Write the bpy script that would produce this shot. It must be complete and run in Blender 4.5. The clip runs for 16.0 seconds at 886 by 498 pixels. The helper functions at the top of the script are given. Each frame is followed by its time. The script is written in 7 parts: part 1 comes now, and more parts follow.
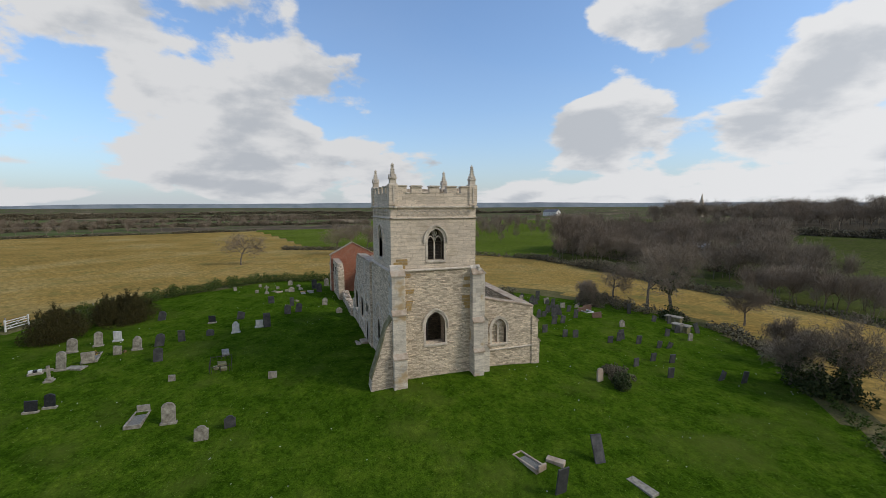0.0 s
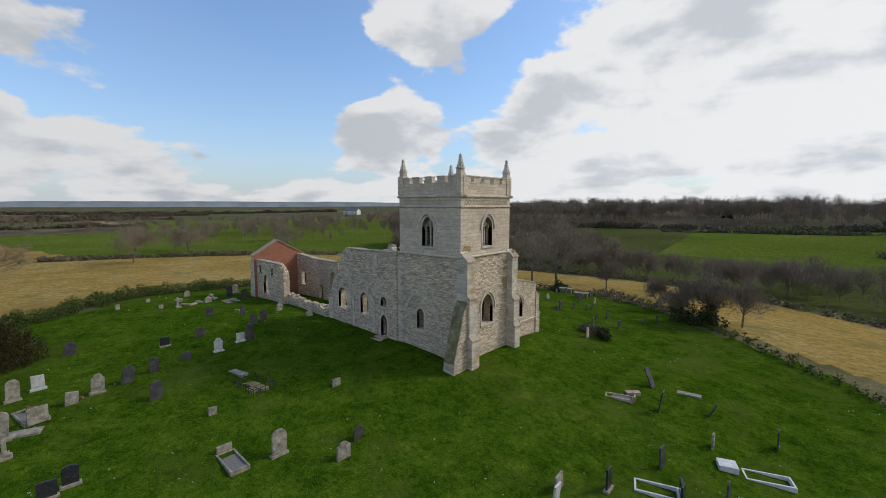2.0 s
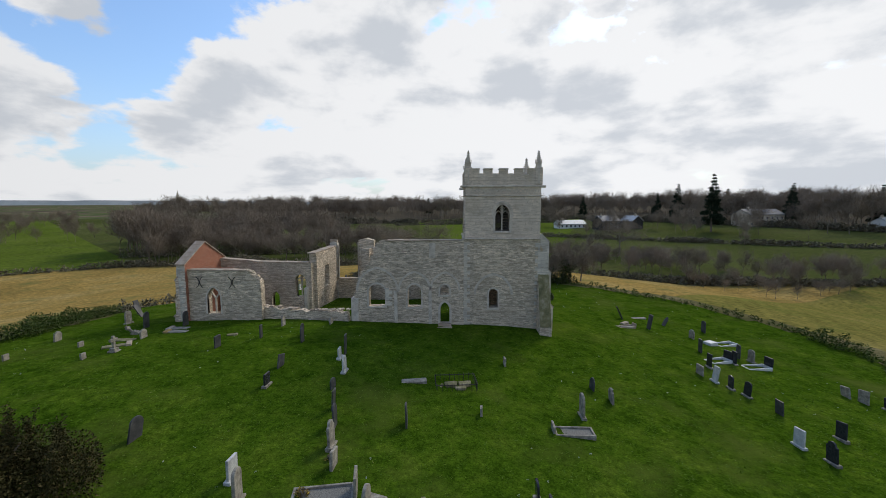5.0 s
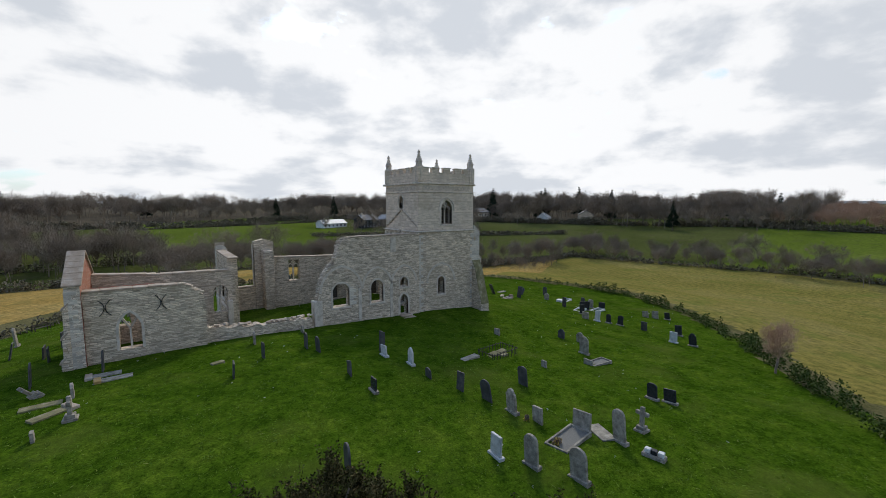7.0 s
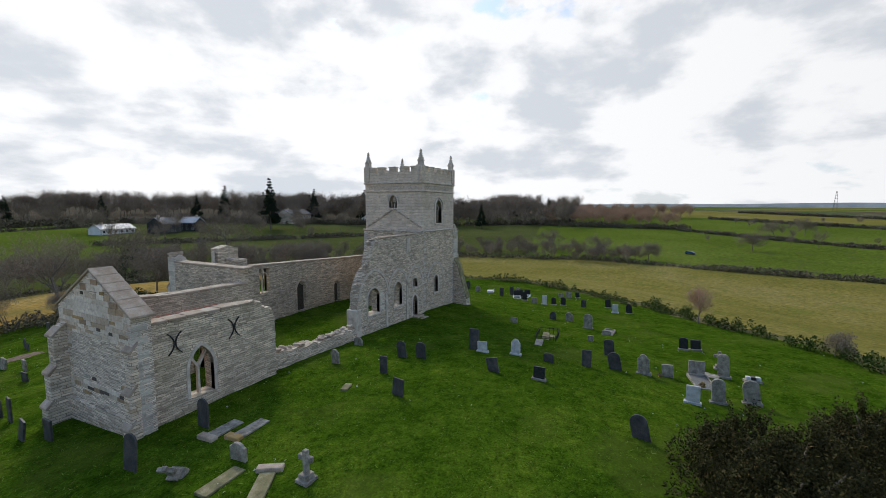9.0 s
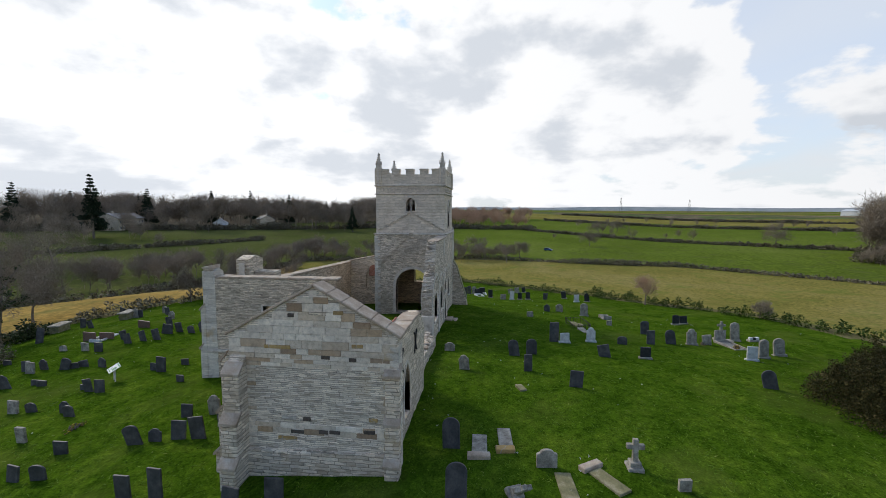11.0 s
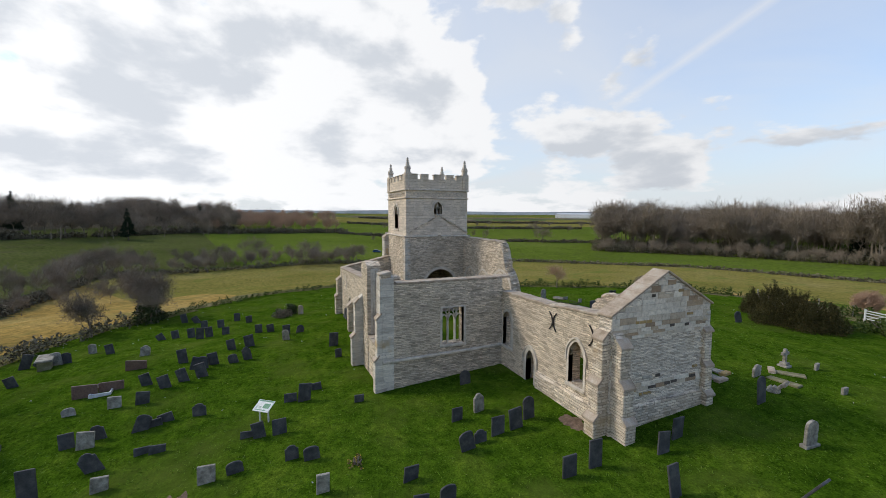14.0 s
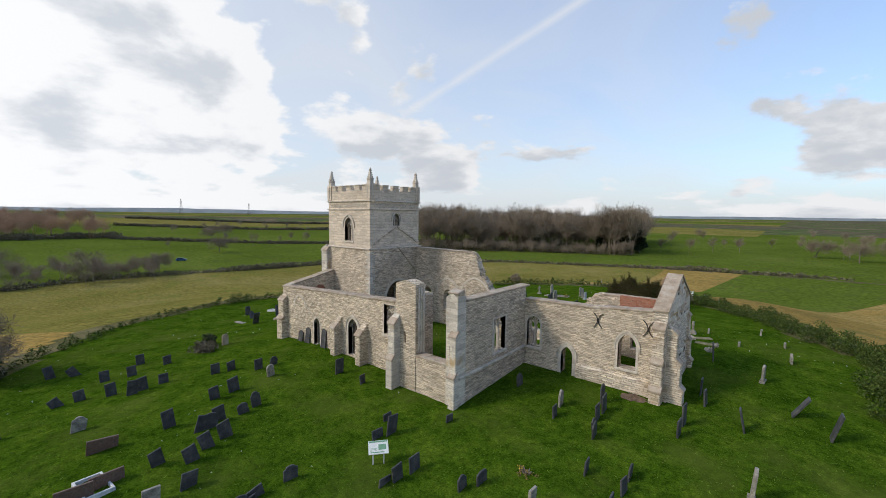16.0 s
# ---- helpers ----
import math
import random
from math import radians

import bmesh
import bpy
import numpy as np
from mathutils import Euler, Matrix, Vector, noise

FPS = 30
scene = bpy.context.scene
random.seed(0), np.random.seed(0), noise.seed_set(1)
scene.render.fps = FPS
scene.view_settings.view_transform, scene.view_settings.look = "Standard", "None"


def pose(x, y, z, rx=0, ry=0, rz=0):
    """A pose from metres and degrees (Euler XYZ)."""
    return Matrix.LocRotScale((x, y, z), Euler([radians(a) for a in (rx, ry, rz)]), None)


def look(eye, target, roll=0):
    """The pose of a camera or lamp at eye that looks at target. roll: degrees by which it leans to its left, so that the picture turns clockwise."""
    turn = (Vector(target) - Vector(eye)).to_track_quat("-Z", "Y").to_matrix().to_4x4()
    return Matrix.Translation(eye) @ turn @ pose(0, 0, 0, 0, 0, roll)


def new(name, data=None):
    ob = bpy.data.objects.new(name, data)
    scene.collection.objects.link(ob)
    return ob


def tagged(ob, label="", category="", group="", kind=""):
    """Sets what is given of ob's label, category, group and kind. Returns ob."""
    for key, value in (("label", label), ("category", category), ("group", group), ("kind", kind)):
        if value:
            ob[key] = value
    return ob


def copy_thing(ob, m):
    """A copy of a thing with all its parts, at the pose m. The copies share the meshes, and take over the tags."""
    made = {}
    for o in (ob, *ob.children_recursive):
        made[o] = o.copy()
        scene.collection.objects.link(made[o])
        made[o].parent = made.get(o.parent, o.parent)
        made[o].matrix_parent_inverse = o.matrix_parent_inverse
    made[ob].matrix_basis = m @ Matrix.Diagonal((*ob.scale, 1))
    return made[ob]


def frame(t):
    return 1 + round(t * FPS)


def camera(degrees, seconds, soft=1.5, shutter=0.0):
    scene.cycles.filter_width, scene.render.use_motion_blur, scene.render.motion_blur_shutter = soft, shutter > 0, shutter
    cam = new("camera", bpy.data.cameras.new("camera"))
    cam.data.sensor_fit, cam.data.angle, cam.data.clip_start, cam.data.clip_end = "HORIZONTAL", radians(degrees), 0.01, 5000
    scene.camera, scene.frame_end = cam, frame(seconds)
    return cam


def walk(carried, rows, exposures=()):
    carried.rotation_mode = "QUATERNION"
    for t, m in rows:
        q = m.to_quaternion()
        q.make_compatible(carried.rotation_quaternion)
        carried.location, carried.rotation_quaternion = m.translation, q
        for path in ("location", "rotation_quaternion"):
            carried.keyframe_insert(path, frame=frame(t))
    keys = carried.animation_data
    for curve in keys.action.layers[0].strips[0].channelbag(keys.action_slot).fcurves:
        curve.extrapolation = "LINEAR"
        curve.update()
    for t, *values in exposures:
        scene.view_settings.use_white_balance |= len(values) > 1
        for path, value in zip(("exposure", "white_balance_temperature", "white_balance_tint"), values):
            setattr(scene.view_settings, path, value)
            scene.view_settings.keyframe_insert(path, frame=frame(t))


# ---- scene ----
cam = camera(93.2, 16.0, soft=0.75)
PATH = [
    (0, (-35.4, 10.921, 13.92), (-33.531, 10.237, 13.717), -0.1),
    (0.5, (-33.719, 15.931, 13.736), (-31.939, 15.044, 13.531), -0.2),
    (1, (-31.295, 21.161, 13.472), (-29.651, 20.039, 13.269), -0.1),
    (1.5, (-28.249, 25.762, 13.261), (-26.753, 24.451, 13.057), -0.1),
    (2, (-24.871, 29.788, 13.089), (-23.553, 28.298, 12.883), -0.0),
    (2.5, (-20.834, 33.477, 12.891), (-19.71, 31.836, 12.682), 0.0),
    (3, (-16.495, 36.672, 12.722), (-15.552, 34.92, 12.511), 0.1),
    (5.5, (10.407, 44.355, 12.002), (10.16, 42.382, 11.788), -0.1),
    (6, (15.82, 43.926, 11.805), (15.254, 42.02, 11.592), -0.1),
    (6.5, (21.062, 42.726, 11.726), (20.187, 40.94, 11.512), -0.1),
    (7, (26.158, 40.608, 11.675), (25.025, 38.973, 11.464), -0.0),
    (7.5, (30.799, 37.546, 11.597), (29.442, 36.092, 11.388), 0.1),
    (8, (34.694, 34.138, 11.478), (33.151, 32.881, 11.275), 0.0),
    (8.5, (37.826, 30.078, 11.438), (36.16, 28.991, 11.234), 0.1),
    (9, (40.529, 25.695, 11.399), (38.772, 24.761, 11.198), 0.2),
    (9.5, (42.735, 21.325, 11.331), (40.889, 20.582, 11.133), 0.3),
    (12, (47.284, -0.067, 11.33), (45.292, -0.055, 11.149), 0.3),
    (12.5, (47.446, -4.791, 11.23), (45.459, -4.663, 11.049), 0.5),
    (13, (47.366, -8.791, 11.129), (45.388, -8.553, 10.954), 0.5),
    (13.5, (47.174, -12.892, 11.153), (45.236, -12.427, 10.982), 0.3),
    (14, (46.431, -16.987, 11.25), (44.588, -16.227, 11.085), 0.3),
    (14.5, (44.881, -21.032, 11.361), (43.171, -20.008, 11.197), 0.4),
    (15, (42.722, -24.865, 11.646), (41.123, -23.675, 11.486), 0.5),
    (15.5, (40.152, -28.303, 12.051), (38.704, -26.933, 11.888), 0.6),
    (16, (37.216, -31.631, 12.435), (35.927, -30.11, 12.275), 0.6),
]
walk(cam, [(t, look(eye, target, roll)) for t, eye, target, roll in PATH], exposures=[(0, -0.28), (3, -0.22), (6, -0.14), (8, -0.02), (9, -0.01), (12, 0.10), (13, 0.06), (16, 0.04)])

# ---------------------------------------------------------------- light
TRAIL_NORMAL, TRAIL_MIDDLE = (-0.2425, -0.5214, 0.8181), (-0.405, 0.821, 0.403)
SUN_AZ, SUN_EL = 214.0, 36.0            # compass degrees (y is north), degrees above the horizon
# where the cover thickens (+) or opens (-): direction, radius in degrees, amount
COVER = (
    (-0.05, -0.98, 0.20, 7, 0.070),
    (-0.07, -0.98, 0.20, 7, 0.070),
    (-0.01, -0.98, 0.20, 7, 0.060),
    (-0.98, -0.00, 0.22, 6, 0.080),
    (-0.98, 0.00, 0.22, 7, 0.080),
    (-0.98, -0.01, 0.21, 7, 0.080),
    (-0.94, 0.08, 0.33, 7, 0.070),
    (0.87, -0.41, 0.28, 11, -0.12),
    (0.89, -0.22, 0.4, 9, -0.09),
    (0.87, -0.41, 0.29, 9, -0.09),
    (0.55, -0.8, 0.26, 5, -0.06),
    (0.86, -0.44, 0.26, 12, -0.105),
    (0.61, -0.75, 0.26, 6, -0.06),
    (0.57, -0.78, 0.26, 8, -0.075),
    (0.92, 0.36, 0.18, 9, 0.045),
    (0.97, 0.13, 0.2, 10, 0.045),
    (0.92, 0.16, 0.35, 10, 0.045),
    (0.64, -0.69, 0.35, 8, 0.054),
    (0.47, -0.86, 0.17, 11, 0.045),
    (0.65, -0.66, 0.37, 9, 0.045),
    (0.84, -0.52, 0.14, 8, 0.036),
    (0.21, -0.91, 0.35, 14, 0.045),
    (-0.64, -0.68, 0.36, 16, 0.036),
    (-0.7, -0.62, 0.36, 20, 0.027),
    (-0.89, 0.31, 0.34, 9, 0.045),
    (-0.92, 0.28, 0.28, 9, 0.054),
    (-0.98, 0.1, 0.14, 6, 0.045),
    (-0.39, 0.85, 0.35, 12, -0.075),
    (-0.03, 0.96, 0.26, 14, -0.075),
    (-0.3, 0.9, 0.3, 10, -0.075),
)
world = bpy.data.worlds.new("sky")
scene.world = world
world.use_nodes = True


def sky_nodes():
    nt = world.node_tree
    nt.nodes.clear()
    N = lambda kind, **kw: node(nt, kind, **kw)
    out = N("ShaderNodeOutputWorld")
    bg = N("ShaderNodeBackground")
    sky = N("ShaderNodeTexSky")
    sky.sky_type, sky.sun_disc = "NISHITA", False
    sky.sun_elevation, sky.sun_rotation = radians(SUN_EL), radians(SUN_AZ)
    sky.dust_density, sky.ozone_density = 1.4, 1.5
    co = N("ShaderNodeTexCoord")
    sep = N("ShaderNodeSeparateXYZ")
    nt.links.new(co.outputs["Generated"], sep.inputs[0])
    up = math_node(nt, "MAXIMUM", sep.outputs[2], 0.0)
    den = math_node(nt, "ADD", up, 0.21)
    px = math_node(nt, "DIVIDE", sep.outputs[0], den)
    py = math_node(nt, "DIVIDE", sep.outputs[1], den)
    comb = N("ShaderNodeCombineXYZ")
    nt.links.new(px, comb.inputs[0])
    nt.links.new(py, comb.inputs[1])
    # cloud field: bearing and height, drawn in towards the horizon
    lift = math_node(nt, "POWER", math_node(nt, "ADD", up, 0.02), 0.72)
    puff = N("ShaderNodeCombineXYZ")
    nt.links.new(math_node(nt, "MULTIPLY", sep.outputs[0], 1.0), puff.inputs[0])
    nt.links.new(math_node(nt, "MULTIPLY", sep.outputs[1], 1.0), puff.inputs[1])
    nt.links.new(math_node(nt, "MULTIPLY", lift, 1.9), puff.inputs[2])
    above = N("ShaderNodeVectorMath", operation="ADD")
    above.inputs[1].default_value = (0.015, 0.015, 0.055)
    nt.links.new(puff.outputs[0], above.inputs[0])
    n1 = N("ShaderNodeTexNoise")
    n1.inputs["Scale"].default_value, n1.inputs["Detail"].default_value = 4.6, 12.0
    n1.inputs["Roughness"].default_value, n1.inputs["Distortion"].default_value = 0.52, 0.1
    nt.links.new(puff.outputs[0], n1.inputs["Vector"])
    n2 = N("ShaderNodeTexNoise")
    n2.inputs["Scale"].default_value, n2.inputs["Detail"].default_value = 4.6, 12.0
    n2.inputs["Roughness"].default_value, n2.inputs["Distortion"].default_value = 0.52, 0.1
    nt.links.new(above.outputs[0], n2.inputs["Vector"])
    # cloud cover grows towards the sun's quarter
    sx, sy = math.sin(radians(SUN_AZ)), math.cos(radians(SUN_AZ))
    a = math_node(nt, "MULTIPLY", sep.outputs[0], sx)
    b = math_node(nt, "MULTIPLY", sep.outputs[1], sy)
    toward = math_node(nt, "ADD", a, b)
    cover = math_node(nt, "MULTIPLY", math_node(nt, "ADD", toward, 0.25), 0.075)
    low = math_node(nt, "SUBTRACT", 0.35, up)
    lowc = math_node(nt, "MULTIPLY", low, 0.25)
    # the north-west stays clearer
    gap = N("ShaderNodeVectorMath", operation="DOT_PRODUCT")
    nt.links.new(co.outputs["Generated"], gap.inputs[0])
    gap.inputs[1].default_value = TRAIL_MIDDLE
    lowc = math_node(nt, "SUBTRACT", lowc, math_node(nt, "MULTIPLY", math_node(nt, "MAXIMUM", math_node(nt, "SUBTRACT", gap.outputs["Value"], 0.86), 0.0), 0.9))
    for x, y, z, r, amount in COVER:
        aim = N("ShaderNodeVectorMath", operation="DOT_PRODUCT")
        nt.links.new(co.outputs["Generated"], aim.inputs[0])
        aim.inputs[1].default_value = (x, y, z)
        fall = N("ShaderNodeMapRange")
        fall.interpolation_type = "SMOOTHSTEP"
        fall.inputs["From Min"].default_value, fall.inputs["From Max"].default_value = math.cos(radians(r * 1.5)), math.cos(radians(r * 0.35))
        fall.inputs["To Min"].default_value, fall.inputs["To Max"].default_value = 0.0, amount
        nt.links.new(aim.outputs["Value"], fall.inputs["Value"])
        lowc = math_node(nt, "ADD", lowc, fall.outputs[0])
    dens = math_node(nt, "ADD", math_node(nt, "ADD", n1.outputs[0], cover), lowc)
    ramp = N("ShaderNodeMapRange")
    ramp.interpolation_type = "SMOOTHSTEP"
    ramp.inputs["From Min"].default_value, ramp.inputs["From Max"].default_value = 0.485, 0.555
    nt.links.new(dens, ramp.inputs["Value"])
    # thick parts are grey from below, thin rims white
    thick = N("ShaderNodeMapRange")
    thick.interpolation_type = "SMOOTHSTEP"
    thick.inputs["From Min"].default_value, thick.inputs["From Max"].default_value = 0.50, 0.66
    nt.links.new(math_node(nt, "ADD", n2.outputs[0], math_node(nt, "MULTIPLY", cover, 0.35)), thick.inputs["Value"])
    bright = math_node(nt, "ADD", 12.0, math_node(nt, "MULTIPLY", math_node(nt, "MAXIMUM", toward, -0.3), 2.2))
    cl = N("ShaderNodeMixRGB")
    cl.inputs[1].default_value = (0.97, 0.98, 1.0, 1)
    cl.inputs[2].default_value = (0.66, 0.70, 0.76, 1)
    nt.links.new(thick.outputs[0], cl.inputs[0])
    scale = N("ShaderNodeVectorMath", operation="SCALE")
    nt.links.new(cl.outputs[0], scale.inputs[0])
    nt.links.new(bright, scale.inputs["Scale"])
    mix = N("ShaderNodeMixRGB")
    nt.links.new(ramp.outputs[0], mix.inputs[0])
    tint = N("ShaderNodeVectorMath", operation="MULTIPLY")
    tint.inputs[1].default_value = (2.05, 2.65, 3.2)
    nt.links.new(sky.outputs[0], tint.inputs[0])
    # pale haze towards the horizon
    hz = math_node(nt, "POWER", math_node(nt, "SUBTRACT", 1.0, up), 9.0)
    hazy = N("ShaderNodeMixRGB")
    hazy.inputs[2].default_value = (9.0, 9.6, 10.2, 1)
    nt.links.new(math_node(nt, "MULTIPLY", hz, 0.85), hazy.inputs[0])
    nt.links.new(tint.outputs[0], hazy.inputs[1])
    # an old vapour trail high in the north-west
    trail = N("ShaderNodeVectorMath", operation="DOT_PRODUCT")
    nt.links.new(co.outputs["Generated"], trail.inputs[0])
    trail.inputs[1].default_value = TRAIL_NORMAL
    frag = N("ShaderNodeTexNoise")
    frag.inputs["Scale"].default_value, frag.inputs["Detail"].default_value = 14.0, 5.0
    nt.links.new(co.outputs["Generated"], frag.inputs["Vector"])
    along = N("ShaderNodeVectorMath", operation="DOT_PRODUCT")
    nt.links.new(co.outputs["Generated"], along.inputs[0])
    along.inputs[1].default_value = TRAIL_MIDDLE
    wide = math_node(nt, "DIVIDE", math_node(nt, "ABSOLUTE", trail.outputs["Value"]), 0.013)
    line = math_node(nt, "MAXIMUM", math_node(nt, "SUBTRACT", 1.0, wide), 0.0)
    near = math_node(nt, "GREATER_THAN", along.outputs["Value"], 0.93)
    trail_fac = math_node(nt, "MULTIPLY", math_node(nt, "MULTIPLY", line, near), math_node(nt, "MULTIPLY", frag.outputs[0], 0.9))
    thin = N("ShaderNodeTexNoise")
    thin.inputs["Scale"].default_value, thin.inputs["Detail"].default_value = 0.9, 6.0
    thin.inputs["Distortion"].default_value = 1.2
    nt.links.new(comb.outputs[0], thin.inputs["Vector"])
    high = math_node(nt, "ADD", 0.10, math_node(nt, "MULTIPLY", math_node(nt, "MAXIMUM", math_node(nt, "ADD", math_node(nt, "MULTIPLY", sep.outputs[0], -0.8), math_node(nt, "MULTIPLY", math_node(nt, "MAXIMUM", sep.outputs[1], 0.0), 0.35)), 0.0), 0.75))
    high = math_node(nt, "MULTIPLY", high, math_node(nt, "ADD", 0.45, math_node(nt, "MULTIPLY", thin.outputs[0], 1.1)))
    cirrus = N("ShaderNodeMixRGB")
    nt.links.new(high, cirrus.inputs[0])
    nt.links.new(hazy.outputs[0], cirrus.inputs[1])
    cirrus.inputs[2].default_value = (9.6, 10.0, 10.5, 1)
    veil = N("ShaderNodeMixRGB")
    nt.links.new(trail_fac, veil.inputs[0])
    nt.links.new(cirrus.outputs[0], veil.inputs[1])
    veil.inputs[2].default_value = (10.5, 10.6, 10.8, 1)
    nt.links.new(veil.outputs[0], mix.inputs[1])
    nt.links.new(scale.outputs[0], mix.inputs[2])
    nt.links.new(mix.outputs[0], bg.inputs[0])
    bg.inputs[1].default_value = 0.075
    nt.links.new(bg.outputs[0], out.inputs[0])


def node(nt, kind, **kw):
    n = nt.nodes.new(kind)
    for key, value in kw.items():
        if key == "operation":
            n.operation = value
    return n


def math_node(nt, op, a, b=0.0):
    n = nt.nodes.new("ShaderNodeMath")
    n.operation = op
    for k, v in enumerate((a, b)):
        if isinstance(v, (int, float)):
            n.inputs[k].default_value = v
        else:
            nt.links.new(v, n.inputs[k])
    return n.outputs[0]


sky_nodes()
sun = new("sun", bpy.data.lights.new("sun", "SUN"))
sun.data.energy, sun.data.angle, sun.data.color = 2.1, radians(13.0), (1.0, 0.92, 0.80)
saz, sel = radians(SUN_AZ), radians(SUN_EL)
sun.matrix_world = look((0, 0, 60), (-math.sin(saz) * math.cos(sel), -math.cos(saz) * math.cos(sel), 60 - math.sin(sel)))


# ---------------------------------------------------------------- materials
def shader(name, rough=0.9):
    m = bpy.data.materials.new(name)
    m.use_nodes = True
    nt = m.node_tree
    b = nt.nodes["Principled BSDF"]
    b.inputs["Roughness"].default_value = rough
    b.inputs["Specular IOR Level"].default_value = 0.25
    return m, nt, b


def noise_node(nt, scale, detail=4.0, rough=0.55, vec=None):
    n = nt.nodes.new("ShaderNodeTexNoise")
    n.inputs["Scale"].default_value, n.inputs["Detail"].default_value, n.inputs["Roughness"].default_value = scale, detail, rough
    if vec is None:
        vec = nt.nodes.new("ShaderNodeTexCoord").outputs["Object"]
    nt.links.new(vec, n.inputs["Vector"])
    return n.outputs[0]


def ramp_node(nt, fac, stops):
    r = nt.nodes.new("ShaderNodeValToRGB")
    while len(r.color_ramp.elements) < len(stops):
        r.color_ramp.elements.new(0.5)
    for e, (p, c) in zip(r.color_ramp.elements, stops):
        e.position, e.color = p, (*c, 1)
    nt.links.new(fac, r.inputs[0])
    return r.outputs[0]


def mix_node(nt, fac, a, b, mode="MIX"):
    m = nt.nodes.new("ShaderNodeMixRGB")
    m.blend_type = mode
    for k, v in enumerate((fac, a, b)):
        if isinstance(v, (int, float)):
            m.inputs[k].default_value = v
        elif isinstance(v, tuple):
            m.inputs[k].default_value = (*v, 1)
        else:
            nt.links.new(v, m.inputs[k])
    return m.outputs[0]


def bump_node(nt, b, height, strength, dist=0.03):
    n = nt.nodes.new("ShaderNodeBump")
    n.inputs["Strength"].default_value, n.inputs["Distance"].default_value = strength, dist
    nt.links.new(height, n.inputs["Height"])
    nt.links.new(n.outputs[0], b.inputs["Normal"])


def world_pos(nt):
    return nt.nodes.new("ShaderNodeNewGeometry").outputs["Position"]


def masonry(name, base, dark, light, course, length, wobble=0.05, mortar=(0.36, 0.34, 0.31), stain=0.35, bump=0.7, lichen=0.0, warm=(0.36, 0.29, 0.19), ragged=0.0):
    """Coursed stone: stones of their own tone, mortar joints (a dark mortar holds their shadow), grime and lichen."""
    m, nt, b = shader(name, 0.92)
    pos = world_pos(nt)
    sep = nt.nodes.new("ShaderNodeSeparateXYZ")
    nt.links.new(pos, sep.inputs[0])
    wob = noise_node(nt, 1.3, 3.0, vec=pos)
    slip = math_node(nt, "MULTIPLY", noise_node(nt, 0.9, 2.0, vec=pos), 0.9)
    u = math_node(nt, "ADD", math_node(nt, "ADD", sep.outputs[0], sep.outputs[1]), slip)
    v = math_node(nt, "ADD", sep.outputs[2], math_node(nt, "MULTIPLY", math_node(nt, "SUBTRACT", wob, 0.5), wobble * 4))
    comb = nt.nodes.new("ShaderNodeCombineXYZ")
    nt.links.new(u, comb.inputs[0])
    nt.links.new(v, comb.inputs[1])
    br = nt.nodes.new("ShaderNodeTexBrick")
    br.inputs["Scale"].default_value = 1.0
    br.inputs["Mortar Size"].default_value = min(0.016, course * 0.10)
    br.inputs["Mortar Smooth"].default_value = 0.4
    br.inputs["Bias"].default_value = 0.0
    br.inputs["Brick Width"].default_value, br.inputs["Row Height"].default_value = length, course
    br.offset, br.squash, br.squash_frequency = 0.43, 1.6, 3
    br.inputs["Color1"].default_value, br.inputs["Color2"].default_value = (0, 0, 0, 1), (1, 1, 1, 1)
    br.inputs["Mortar"].default_value = (0.5, 0.5, 0.5, 1)
    nt.links.new(comb.outputs[0], br.inputs["Vector"])
    tone = ramp_node(nt, br.outputs["Color"], [(0.0, (dark[0] * 0.8, dark[1] * 0.78, dark[2] * 0.76)), (0.22, dark), (0.4, base), (0.75, base), (1.0, light)])
    # a second, larger set of tones so that courses differ
    sc = nt.nodes.new("ShaderNodeVectorMath")
    sc.operation = "MULTIPLY"
    sc.inputs[1].default_value = (1.1, 1.1, 10.0)
    nt.links.new(pos, sc.inputs[0])
    band = noise_node(nt, 1.0, 4.0, 0.6, vec=sc.outputs[0])
    tone = mix_node(nt, 0.45, tone, ramp_node(nt, band, [(0.28, dark), (0.42, base), (0.72, light)]), "MIX")
    tone = mix_node(nt, math_node(nt, "MULTIPLY", br.outputs["Fac"], 0.85), tone, mortar)
    sg = nt.nodes.new("ShaderNodeVectorMath")
    sg.operation = "MULTIPLY"
    sg.inputs[1].default_value = (1.0, 1.0, 1.9)
    nt.links.new(pos, sg.inputs[0])
    grain = noise_node(nt, 9.0, 8.0, 0.78, vec=sg.outputs[0])
    tone = mix_node(nt, 0.42, tone, ramp_node(nt, grain, [(0.3, (0.30, 0.29, 0.28)), (0.48, (0.95, 0.95, 0.95)), (0.72, (1.45, 1.44, 1.42))]), "MULTIPLY")
    if ragged:
        vs = nt.nodes.new("ShaderNodeVectorMath")
        vs.operation = "MULTIPLY"
        vs.inputs[1].default_value = (2.6, 2.6, 10.5)
        nt.links.new(pos, vs.inputs[0])
        cell = nt.nodes.new("ShaderNodeTexVoronoi")
        cell.inputs["Scale"].default_value = 1.0
        nt.links.new(vs.outputs[0], cell.inputs["Vector"])
        sp = nt.nodes.new("ShaderNodeSeparateXYZ")
        nt.links.new(cell.outputs["Color"], sp.inputs[0])
        tone = mix_node(nt, ragged, tone, ramp_node(nt, sp.outputs[0], [(0.05, (0.42, 0.40, 0.38)), (0.22, (0.85, 0.82, 0.78)), (0.6, (1.05, 1.03, 1.0)), (0.95, (1.38, 1.35, 1.30))]), "MULTIPLY")
        pit = noise_node(nt, 4.6, 6.0, 0.7, vec=sg.outputs[0])
